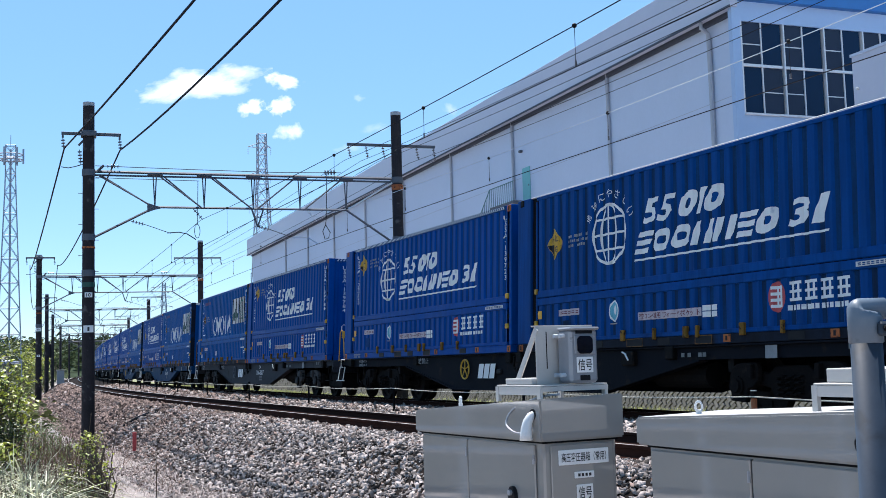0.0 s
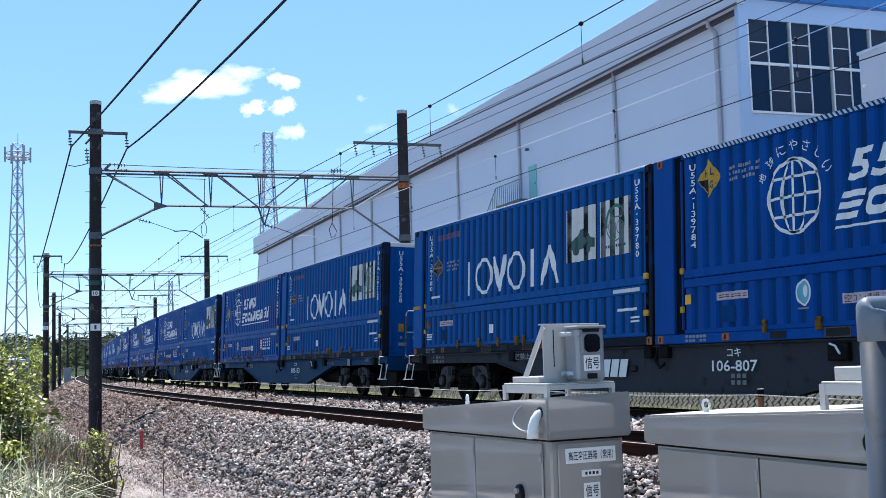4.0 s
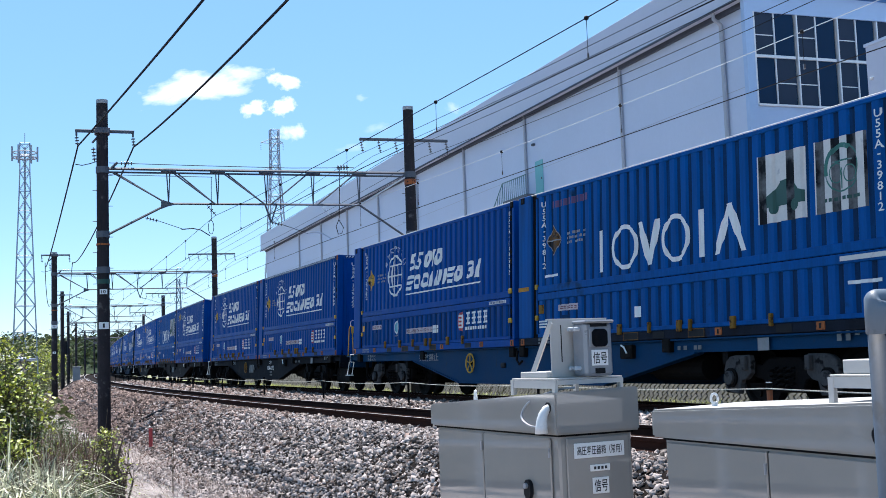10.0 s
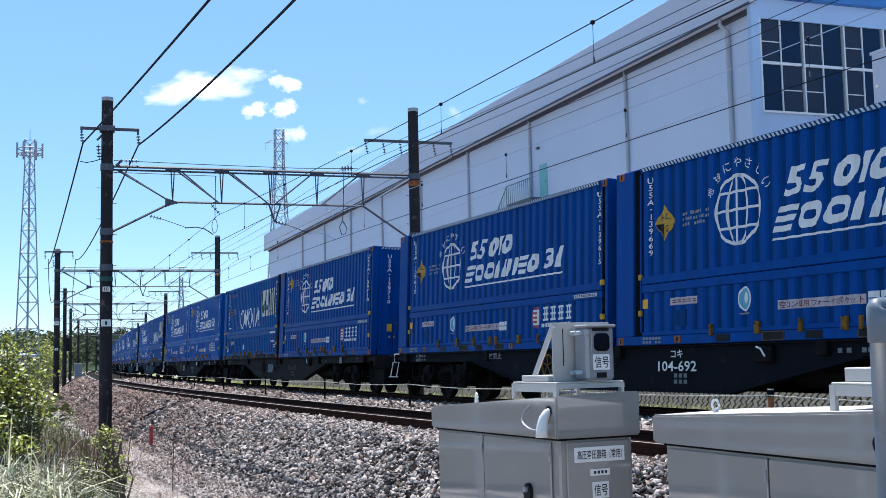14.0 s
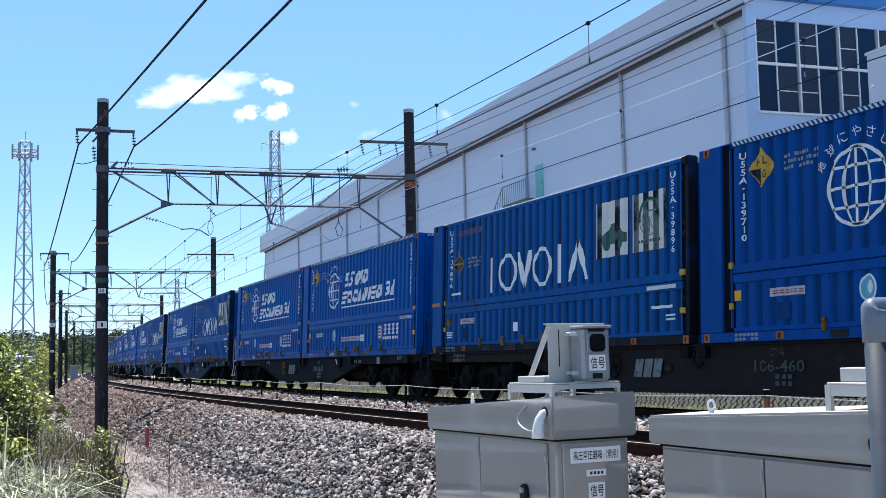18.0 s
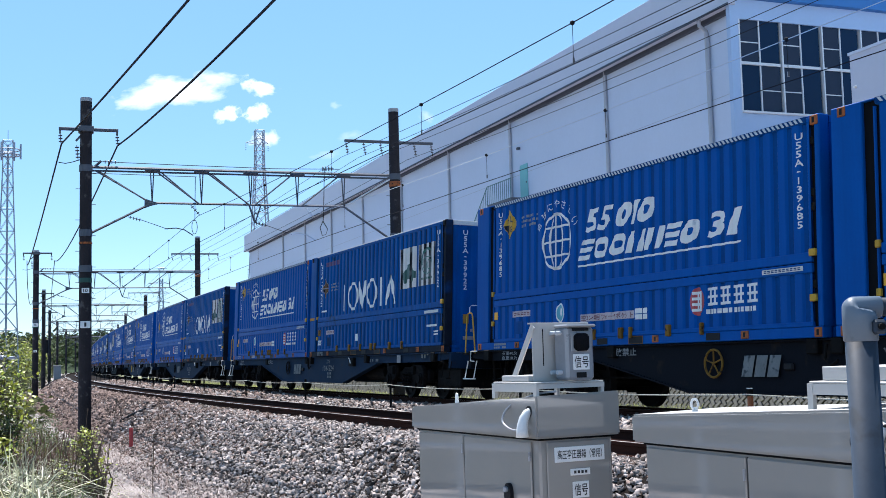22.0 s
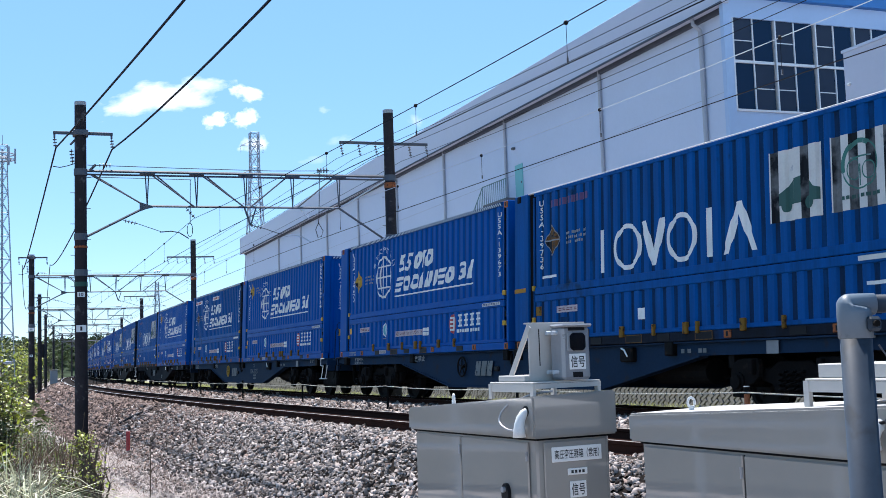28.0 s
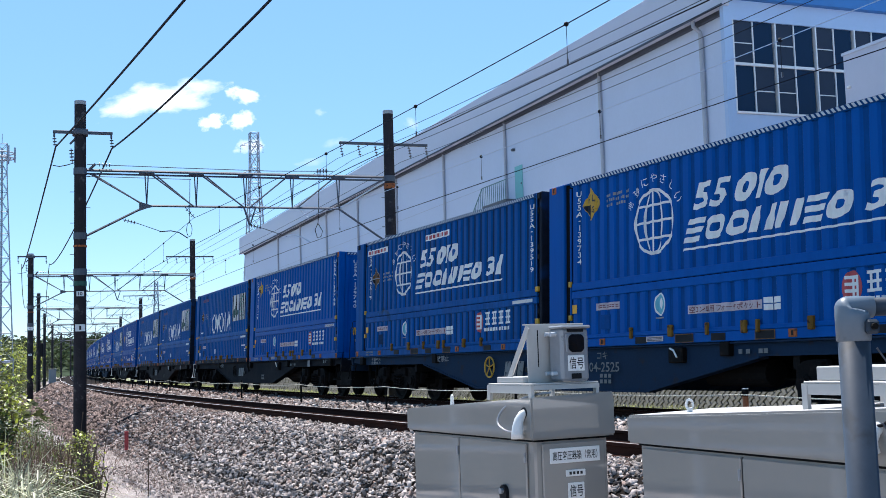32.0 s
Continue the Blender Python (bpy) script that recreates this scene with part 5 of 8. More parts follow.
tagged(part("upper_ground", from_arrays("upper_ground", *sweep([(5.7, 1.62), (6.2, 1.60), (60.0, 1.5)], np.arange(-60, 180, 6.0)), SOIL), None), "level yard above the retaining wall", "ground", kind="structure")

RAIL_PROFILE = [(-0.0625, -0.153), (0.0625, -0.153), (0.0625, -0.138), (0.012, -0.118), (0.009, -0.045), (0.032, -0.034), (0.032, -0.003), (0.022, 0.0), (-0.022, 0.0), (-0.032, -0.003), (-0.032, -0.034), (-0.009, -0.045), (-0.012, -0.118), (-0.0625, -0.138)]
for centre, tilt in ((-3.87, 0.0), (0.0, CANT)):
    for side in (-0.566, 0.566):
        me = from_arrays("rail", *sweep([(o + side, z) for o, z in RAIL_PROFILE], S_ALL, tilt, True, centre), [RUST, RAIL_TOP])
        n = len(RAIL_PROFILE)
        for q in me.polygons:
            if len(q.vertices) == 4 and q.index % n == 7:
                q.material_index = 1
        tagged(part("rail", me, None), "rusty steel rail with a polished top, on ballast", "rail", kind="structure")


def sleepers(centre, s0, s1, tilt):
    vs, fs = [], []
    for s in np.arange(s0, s1, 0.62):
        th = heading(s)
        base = len(vs)
        for dz in (-0.30, -0.158):
            for ds in (-0.12, 0.12):
                for o in (-1.0, 1.0):
                    q = at(s, centre + o, dz, tilt)
                    vs.append((q.x - math.sin(th) * ds, q.y + math.cos(th) * ds, q.z))
        fs += [tuple(base + i for i in q) for q in ((4, 5, 7, 6), (0, 1, 5, 4), (2, 6, 7, 3), (1, 3, 7, 5), (0, 4, 6, 2))]
    return from_arrays("sleepers", vs, fs, SLEEPER)


for centre, tilt in ((-3.87, 0.0), (0.0, CANT)):
    tagged(part("sleepers", sleepers(centre, 2, 140, tilt), None), "concrete sleepers half sunk in ballast", "sleepers", kind="stuff")


def stones():
    """Crushed stone: small uneven broken blocks over the shoulder, the cess and between the rails."""
    prof = np.array(BED_PROFILE)
    base = np.array([(x, y, z) for z in (-1, 1) for y in (-1, 1) for x in (-1, 1)], float) * 0.66
    tri = np.array([(4, 5, 7), (4, 7, 6), (0, 1, 5), (0, 5, 4), (1, 3, 7), (1, 7, 5), (3, 2, 6), (3, 6, 7), (2, 0, 4), (2, 4, 6)])
    vs, fs, brown = [], [], []
    count = 0
    for s0, s1, o0, o1, num, size in ((11, 24, -6.75, -4.45, 14500, 0.029), (24, 36, -6.75, -4.45, 12500, 0.030), (36, 60, -7.2, -4.45, 13500, 0.043), (60, 110, -7.4, -4.45, 11000, 0.075),
                                      (11, 40, -3.25, -0.65, 15000, 0.034), (40, 90, -3.25, -0.65, 8000, 0.06), (11, 40, -4.34, -3.36, 2600, 0.034), (14, 60, 0.7, 2.4, 5000, 0.05), (8, 30, -7.6, -6.6, 2600, 0.026)):
        s, o = rng.uniform(s0, s1, num), rng.uniform(o0, o1, num)
        th = np.interp(s, GRID, _th)
        x = np.interp(s, GRID, _cx) + o * np.cos(th)
        y = np.interp(s, GRID, _cy) + o * np.sin(th)
        z = np.interp(o, prof[:, 0], prof[:, 1]) if o1 > -6.5 else np.full(num, -1.10)
        z = np.maximum(z, -1.12) + size * rng.uniform(-0.25, 0.75, num) - (0.07 if o0 == -4.34 else 0.0)
        r = size * np.clip(np.exp(rng.normal(0.0, 0.36, (num, 1, 1))), 0.5, 2.1)
        sh = base[None] * rng.uniform(0.55, 1.15, (num, 8, 1)) + np.clip(rng.normal(0, 0.20, (num, 8, 3)), -0.34, 0.34)
        sh *= np.array([1.3, 0.88, 0.58])
        a = rng.uniform(0, math.tau, num)
        t = rng.normal(0, 0.8, num)
        ca, sa, ct, st_ = np.cos(a), np.sin(a), np.cos(t), np.sin(t)
        X, Y, Zz = sh[..., 0], sh[..., 1], sh[..., 2]
        X, Zz = X * ct[:, None] + Zz * st_[:, None], -X * st_[:, None] + Zz * ct[:, None]
        X, Y = X * ca[:, None] - Y * sa[:, None], X * sa[:, None] + Y * ca[:, None]
        v = np.stack([X, Y, Zz], -1) * r + np.stack([x, y, z], -1)[:, None, :]
        vs.append(v.reshape(-1, 3))
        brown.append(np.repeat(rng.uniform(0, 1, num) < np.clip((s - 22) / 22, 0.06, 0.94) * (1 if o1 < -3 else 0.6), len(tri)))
        fs.append((tri[None] + (np.arange(num) * 8)[:, None, None] + count).reshape(-1, 3))
        count += num * 8
    me = bpy.data.meshes.new("ballast")
    v, f_ = np.concatenate(vs), np.concatenate(fs)
    me.vertices.add(len(v))
    me.vertices.foreach_set("co", v.astype(np.float32).ravel())
    me.loops.add(len(f_) * 3)
    me.loops.foreach_set("vertex_index", f_.astype(np.int32).ravel())
    me.polygons.add(len(f_))
    me.polygons.foreach_set("loop_start", np.arange(0, len(f_) * 3, 3, dtype=np.int32))
    me.polygons.foreach_set("loop_total", np.full(len(f_), 3, dtype=np.int32))
    me.update(calc_edges=True)
    me.materials.append(BALLAST)
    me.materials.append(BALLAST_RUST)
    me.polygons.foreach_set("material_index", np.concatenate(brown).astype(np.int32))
    return me


tagged(part("ballast", stones(), None), "loose crushed stones of grey and brown ballast", "ballast", kind="stuff")

# ---- rope fence between the tracks ----
POST_S = [9.6, 16.23, 21.9, 27.6, 33.6, 40.0, 46.6, 53.2, 59.8, 66.4, 73.0, 79.6, 86.2, 92.8, 99.4, 106.0]
for i, s in enumerate(POST_S):
    q = at(s, -2.12)
    o = empty("rope_post", Matrix.Translation((q.x, q.y, -0.355)), label="rusty brown steel post of a low rope fence", category="post", group="posts of the rope fence")
    part("shaft", tube([(0, 0, 0), (0, 0, 0.80)], 0.036 if i < 2 else 0.024, sides=8), STAKE if i < 2 else STEEL_DARK, o)
    part("collar", tube([(0, 0, 0.73), (0, 0, 0.815)], 0.041 if i < 2 else 0.029, sides=8), STEEL_DARK, o)
    part("cap", tube([(0, 0, 0.816), (0, 0, 0.825)], 0.040 if i < 2 else 0.028, sides=8), GALV_LIGHT if i < 2 else STEEL_DARK, o)
for i, (a, b) in enumerate(zip([7.0] + POST_S, POST_S)):
    def rope_at(u):
        q = at(a + (b - a) * u, -2.16)
        return Vector((q.x, q.y, 0.395 - 0.045 * 4 * u * (1 - u)))
    bm = bmesh.new()
    if 0 < i < 3:               # two strands twisted round each other where the rope is close
        n = int((b - a) / 0.012)
        for turn in (0.0, math.pi):
            tube([rope_at(k / n) + 0.0048 * Vector((math.cos(k * 0.9 + turn), 0, math.sin(k * 0.9 + turn))) for k in range(n + 1)], 0.0048, bm, sides=5)
    else:
        tube([rope_at(k / 8) for k in range(9)], 0.0065, bm, sides=5)
    tagged(part("rope", bm, ROPE), "thin white twisted rope strung between posts", "rope", "ropes of the fence")

# ---- catenary portals ----
PORTALS = [0.5, 41.25, 81.5, 123.0, 164.0, 205.0, 246.0, 288.0]
L_OFF, R_OFF, BEAM_Z, LOW_Z = -6.75, 3.1, 7.0, 5.97


def insulator(top, low, bm=None, discs=5, r=0.05):
    bm = bm or bmesh.new()
    a, b = Vector(top), Vector(low)
    tube([a, b], 0.012, bm, sides=5)
    for i in range(discs):
        c = a.lerp(b, (i + 0.7) / (discs + 0.5))
        d = (b - a).normalized() * 0.012
        tube([c - d, c + d], r, bm, sides=9)
    return bm


POLE_TOPS = {0.5: (9.2, 9.32, 0.0), 41.25: (9.2, 9.32, 0.0), 81.5: (8.4, 9.32, -0.17)}   # heights of the two poles and a shift of the left one


def portal(s, near):
    left_top, right_top, shift = POLE_TOPS.get(s, (8.6, 8.0, 0.25))
    a, b = at(s, L_OFF + shift), at(s - 0.75, R_OFF)
    span = (b - a).length
    th = math.atan2((b - a).y, (b - a).x)
    p_ = empty("catenary_portal", Matrix.Translation((a.x, a.y, -1.12)) @ Matrix.Rotation(th, 4, "Z"), label="dark concrete pole pair with a steel lattice beam over two tracks", category="portal", group="catenary portals")
    g0 = 1.12

    def h(z):
        return z + g0
    sides = 16 if near else 8
    for x, low, top, nm in ((0.0, -0.3, left_top, "left_pole"), (span, 0.45, right_top, "right_pole")):
        pole = part(nm, tube([(x, 0, low), (x, 0, h(top) - 0.12)], 0.195, sides=sides, r_end=0.172), POLE, p_, "dark weathered concrete pole", smooth=False)
        part("pole_cap", tube([(x, 0, h(top) - 0.12), (x, 0, h(top))], 0.176, sides=sides), POLE_CAP, pole)
        for z in ((BEAM_Z, 5.0, 3.9) if near else (BEAM_Z,)):
            part("pole_band", tube([(x, 0, h(z) - 0.10), (x, 0, h(z) + 0.10)], 0.20, sides=sides), GALV, pole)
        if near:
            bm = bmesh.new()
            for k in range(9):
                z = 3.0 + k * 0.48
                tube([(x - 0.30 if k % 2 else x + 0.16, -0.02, h(z)), (x - 0.16 if k % 2 else x + 0.30, -0.02, h(z))], 0.010, bm, sides=5)
            tagged(part("climbing_pegs", bm, GALV, pole), kind="stuff")
    bars = [((0.2, 0, BEAM_Z + 0.05), (span - 0.2, 0, BEAM_Z + 0.05), "top_chord", 0.045), ((0.2, 0, BEAM_Z - 0.06), (span - 0.2, 0, BEAM_Z - 0.06), "top_chord", 0.03)]
    k = span / 9.878
    xs = [k * x for x in (1.98, 3.50, 5.05, 6.57, 8.11)]
    bars.append(((xs[0], 0, LOW_Z), (xs[-1], 0, LOW_Z), "bottom_chord", 0.036))
    bars.append(((0.15, 0, 5.0), (1.78 * k, 0, 5.86), "knee_brace", 0.036))
    bars.append(((xs[-1], 0, LOW_Z), (span - 0.15, 0, 4.88), "knee_brace", 0.036))
    for x in xs:
        for dx in (-0.05, 0.05):
            bars.append(((x + dx, 0, BEAM_Z - 0.05), (x, 0, LOW_Z), "strut", 0.019))
        bars.append(((x - 0.22, 0, BEAM_Z), (x + 0.24, 0, BEAM_Z), "node_plate", 0.07))
    for x0, x1, dx, zl in ((0.27, 1.80, 0.10, 6.05), (2.13, 3.42, 0.14, LOW_Z), (3.70, 5.0, 0.12, LOW_Z), (6.36, 5.19, 0.0, LOW_Z), (7.92, 6.71, 0.0, LOW_Z)):
        bars.append(((x0 * k, -0.03, BEAM_Z - 0.06), (x1 * k, -0.03, zl), "diagonal", 0.024))
        bars.append((((x0 + dx) * k, 0.03, BEAM_Z - 0.06), (x1 * k, 0.03, zl), "diagonal", 0.024))
    bars += [((xs[2] - 0.05, 0, LOW_Z), (5.19 * k, 0, 5.38), "hanger", 0.03), ((5.38 * k, 0, LOW_Z), (5.19 * k, 0, 5.38), "hanger", 0.024), ((0.25, 0, 7.05), (0.45, 0, 7.25), "stay", 0.04)]
    for q0, q1, nm, r in bars:
        part(nm, tube([(q0[0], q0[1], h(q0[2])), (q1[0], q1[1], h(q1[2]))], r, sides=4), GALV, p_)
    part("bright_diagonal", tube([(span - 0.2, -0.08, h(BEAM_Z - 0.1)), (xs[4] + 0.05, -0.08, h(LOW_Z + 0.02))], 0.03, sides=6), GALV_LIGHT, p_, "bright galvanised diagonal tube")
    part("gusset_plate", prism([(1.75 * k, h(6.10)), (1.75 * k, h(5.80)), (1.95 * k, h(5.88)), (2.22 * k, h(5.95)), (2.0 * k, h(6.02))], 0.06, m=Matrix.Translation((0, -0.03, 0))), GALV, p_)
    # cross arms with turned-down ends and their insulators
    part("left_arm", box(-0.80, 0.96, -0.05, 0.05, h(8.17), h(8.26), 0.008), GALV, p_)
    part("arm_clamp", box(-0.23, 0.23, -0.23, 0.23, h(8.12), h(8.30), 0.02), GALV, p_)
    part("right_arm", box(span - 1.70, span + 1.36, -0.05, 0.05, h(8.13), h(8.22), 0.008), GALV, p_)
    for x in (-0.76, 0.92):
        part("arm_end", box(x - 0.03, x + 0.03, -0.03, 0.03, h(8.06), h(8.169), 0.005), GALV, p_)
        part("arm_insulator", insulator((x, 0, h(8.06)), (x + 0.03, 0, h(7.74)), discs=3, r=0.06), INSUL, p_)
    for x in (span - 1.66, span - 1.06, span - 0.48, span + 0.70, span + 1.30):
        part("arm_insulator", insulator((x, 0, h(8.13)), (x + 0.07, 0, h(7.72)), discs=4, r=0.05), INSUL, p_)
    part("cross_wire", tube([(0.2, 0, h(7.23)), (3.0 * k, 0, h(7.19)), (5.9 * k, 0, h(7.165)), (7.96 * k, 0, h(7.21))], 0.011, sides=4), WIRE, p_)
    part("lower_cross_wire", tube([(0.2, 0, h(6.86)), (3.35 * k, 0, h(6.83))], 0.010, sides=4), WIRE, p_)
    part("cross_insulator", insulator((0.5, 0, h(7.23)), (0.95, 0, h(7.22)), r=0.06, discs=4), INSUL, p_)
    part("cross_insulator", insulator((7.36 * k, 0, h(7.20)), (7.80 * k, 0, h(7.22)), r=0.085, discs=4), INSUL, p_)
    part("pole_bracket", tube([(-0.15, 0, h(8.02)), (-0.30, 0, h(7.85))], 0.035, sides=5), GALV, p_)
    part("pole_insulator", insulator((-0.27, 0, h(7.72)), (-0.23, 0, h(7.26)), discs=4, r=0.065), INSUL, p_)
    part("jumper", tube([(-0.80, 0, h(7.17)), (-0.60, 0, h(7.14)), (-0.39, 0, h(7.19)), (-0.16, 0, h(7.27))], 0.014, sides=5), WIRE, p_)
    # registration of the contact wires: insulator, rod, curved arm, drop insulator and ring
    for x0, z0, drop in ((1.26, 5.52, 3.16), (5.17, 5.40, 6.82)) if s < 150 else ():
        part("arm_insulator", insulator((x0 * k, 0, h(z0)), ((x0 + 0.42) * k, 0, h(z0 - 0.10)), r=0.055, discs=4), INSUL, p_)
        part("registration_rod", tube([((x0 + 0.42) * k, 0, h(z0 - 0.10)), ((x0 + 1.2) * k, 0, h(z0 - 0.37))], 0.010, sides=5), WIRE, p_)
        part("steady_arm", tube([((x0 + 1.10) * k, 0, h(z0 - 0.36)), ((x0 + 1.45) * k, 0, h(z0 - 0.33)), ((x0 + 1.70) * k, 0, h(z0 - 0.38)), ((x0 + 1.98) * k, 0, h(z0 - 0.56))], 0.018, sides=6), GALV_LIGHT if x0 > 3 else GALV, p_)
        part("drop_insulator", insulator((drop * k, 0, h(5.93)), ((drop + 0.29) * k, 0, h(5.60)), r=0.06, discs=3), GALV_LIGHT if x0 > 3 else INSUL, p_)
    part("drop_rod", tube([(3.31 * k, 0, h(6.83)), (3.29 * k, 0, h(5.45))], 0.011, sides=5), WIRE, p_)
    part("wire_ring", tube([(3.28 * k + 0.085 * math.sin(i * math.tau / 12), 0, h(5.23 + 0.22 * math.cos(i * math.tau / 12))) for i in range(13)], 0.010, sides=4, caps=False), WIRE, p_)
    if near:
        for z, w, plain in ((3.23, 0.18, 0), (2.20, 0.25, 1)) if s < 60 else ((3.65, 0.27, 0), (2.0, 0.16, 1)):
            pl = part("white_board", box(-w / 2 - 0.02, w / 2 + 0.02, -0.215, -0.197, h(z) - w * 0.42, h(z) + w * 0.42), PLATE, p_, "small white board on the pole")
            if not plain:
                us, fs = fitted("10", 0.13, 0.11, 0, 0.02)
                bm = bmesh.new()
                vs = [bm.verts.new((float(u) - 0.065, -0.2185, h(z) - 0.055 + float(v))) for u, v in us]
                for q in fs:
                    bm.faces.new([vs[i] for i in q])
                part("figures", bm, INK, pl)
            else:
                part("board_bar", box(-0.03, 0.03, -0.2185, -0.2155, h(z) - w * 0.25, h(z) + w * 0.25), INK, pl)
        part("green_band", tube([(0, 0, h(3.48)), (0, 0, h(3.62))], 0.198, sides=16), GREEN, p_)
        part("orange_band", tube([(span, 0, h(6.66)), (span, 0, h(6.84))], 0.194, sides=16), ORANGE, p_)
        part("orange_band", tube([(0, 0, h(4.66)), (0, 0, h(4.72))], 0.20, sides=16), ORANGE, p_)
        part("wire_rope", tube([(7.48 * k, 0, h(7.20)), (7.43 * k, 0, h(5.66)), (7.41 * k, 0, h(5.48)), (7.31 * k, 0, h(5.26)), (7.38 * k, 0, h(5.0)), (7.50 * k, 0, h(5.04)), (7.56 * k, 0, h(5.22)), (7.41 * k, 0, h(5.48))], 0.013, sides=5), WIRE, p_)
    return p_


for i, s in enumerate(PORTALS):
    portal(s, i in (1, 2))


def catenary_line(name, off, z, r, sag, label, cat, start=None, z_start=None, sag_far=None, material=None):
    """A wire from portal to portal with its sag; its first span may begin elsewhere and hang deeper."""
    pts = []
    for a, b in zip(PORTALS, PORTALS[1:]):
        first = a == PORTALS[0]
        for k in range(14):
            u = k / 14
            here = off if start is None or not first else start + (off - start) * u
            z0 = z_start if first and z_start is not None else z
            q = at(a + (b - a) * u, here)
            pts.append((q.x, q.y, z0 + (z - z0) * u - (sag if first or sag_far is None else sag_far) * 4 * u * (1 - u)))
    q = at(PORTALS[-1], off)
    pts.append((q.x, q.y, z))
    return tagged(part(name, tube(pts, r, sides=5), material or WIRE), label, cat, "overhead wires")


catenary_line("contact_wire", -3.3, 4.77, 0.0085, 0.02, "taut copper contact wire over the near track", "wire")
catenary_line("contact_wire", 0.0, 4.71, 0.0085, 0.02, "taut copper contact wire over the far track", "wire")
MESS_NEAR = (-3.3, 5.63, 0.49, 5.91)     # offset, height, sag, height at the first portal
MESS_FAR = (0.0, 5.61, 0.48, 5.875)
catenary_line("messenger_wire", MESS_NEAR[0], MESS_NEAR[1], 0.008, MESS_NEAR[2], "thin messenger wire over the near track", "wire", None, MESS_NEAR[3], 0.40)
# Paler than the other wires: the sun's gleam on it is painted.
catenary_line("messenger_wire", MESS_FAR[0], MESS_FAR[1], 0.0075, MESS_FAR[2], "thin messenger wire over the far track, coloured pale as sunlit", "wire", None, MESS_FAR[3], 0.40, GALV_LIGHT)
catenary_line("feeder_cable", L_OFF - 0.72, 7.73, 0.026, 0.62, "thick dark feeder cable on the pole arms", "cable", L_OFF + 0.40, 7.69, 1.50)
catenary_line("feeder_cable", L_OFF + 0.94, 7.75, 0.026, 0.90, "thick dark feeder cable on the pole arms", "cable", L_OFF + 0.80, 7.72, 1.08)
for o, start, z_start, sag in ((-1.60, -1.30, 8.00, 0.45), (-1.02, -1.10, 8.05, 0.50), (-0.42, -0.72, 8.10, 0.55), (0.74, 0.08, 8.10, 0.55), (1.32, 0.24, 8.10, 0.60)):
    catenary_line("line_wire", R_OFF + o, 7.74, 0.0075, sag, "thin line wire on the far arms", "wire", R_OFF + start, z_start, 0.33)
for off in (-3.3, 0.0):
    for s in ([18.0, 22.97, 27.7, 33.0, 37.5, 47, 52, 57, 62, 67, 72] if off else [17.6, 22.3, 27.05, 31.9, 36.5, 47, 52, 57, 62, 67, 72]):
        u = (s - 0.5) / 40.75 if s < 41 else (s - 41.25) / 40.25
        _, z1, sag, z0 = MESS_NEAR if off else MESS_FAR
        q = at(s, off)
        zt = z0 + (z1 - z0) * u - sag * 4 * u * (1 - u) if s < 41 else z1 - 0.40 * 4 * u * (1 - u)
        d = empty("dropper", Matrix.Translation((q.x, q.y, zt)), label="black clamp with a thin dropper between two wires", category="dropper", group="droppers of the overhead line")
        bm = bmesh.new()
        bmesh.ops.create_icosphere(bm, subdivisions=2, radius=0.035)
        part("clamp", bm, BLACK, d)
        part("stem", tube([(0, 0, -0.03), (0, 0, 4.79 - zt)], 0.004, sides=4), WIRE, d)
        part("grip", box(-0.012, 0.012, -0.02, 0.02, 4.76 - zt, 4.83 - zt), INSUL, d)

# ---- retaining wall of slanting blocks beyond the verge ----
# The backing sheet is painted black as shade between the blocks.
rw = tagged(part("retaining_wall", from_arrays("retaining_wall", *sweep([(4.95, -0.65), (4.98, -0.50), (5.70, 1.62), (6.1, 1.62)], np.arange(-20, 130, 2.0)), SHADOW_GAP), None), "sloping wall of grey concrete blocks laid slantwise", "retaining wall", kind="structure")
WALL_UP = Vector((0.72, 2.12))
bl = bmesh.new()
ring = [(0.115, 0.046), (-0.115, 0.046), (-0.115, -0.046), (0.115, -0.046)]
lo = [bl.verts.new((a, b, -0.01)) for a, b in ring]
hi = [bl.verts.new((a * 0.95, b * 0.86, 0.055)) for a, b in ring]
bl.faces.new(hi[::-1])
for i in range(4):
    bl.faces.new((lo[i], lo[(i + 1) % 4], hi[(i + 1) % 4], hi[i]))
bmesh.ops.recalc_face_normals(bl, faces=bl.faces[:])
BLOCK_ME = mesh_of("block", bl, BLOCKWORK)
rest_v, rest_f, made = [], [], 0
for row in range(0, 15):
    for k in range(-30, 480):
        s = k * 0.20
        u = (row + 0.6 + (0.5 if k % 2 else 0)) * 0.145 / WALL_UP.length
        if not 0.02 < u < 0.97:
            continue
        q = at(s, 4.98 + WALL_UP.x * u, -0.50 + WALL_UP.y * u)
        m = Matrix.Translation(q) @ Matrix.Rotation(heading(s), 4, "Z") @ Matrix.Rotation(-math.atan2(WALL_UP.y, WALL_UP.x), 4, "Y") @ Matrix.Rotation(radians(42 if k % 2 else -42), 4, "Z")
        if 19 <= s <= 34 and row < 4 and made < 290:
            made += 1
            part("block", BLOCK_ME, None, rw, m=m)
        else:
            n0 = len(rest_v)
            rest_v += [tuple(m @ v.co) for v in BLOCK_ME.vertices]
            rest_f += [tuple(n0 + i for i in q_.vertices) for q_ in BLOCK_ME.polygons]
tagged(part("wall_blocks", from_arrays("wall_blocks", rest_v, rest_f, BLOCKWORK), None, rw), "further concrete blocks of the slope", kind="stuff")

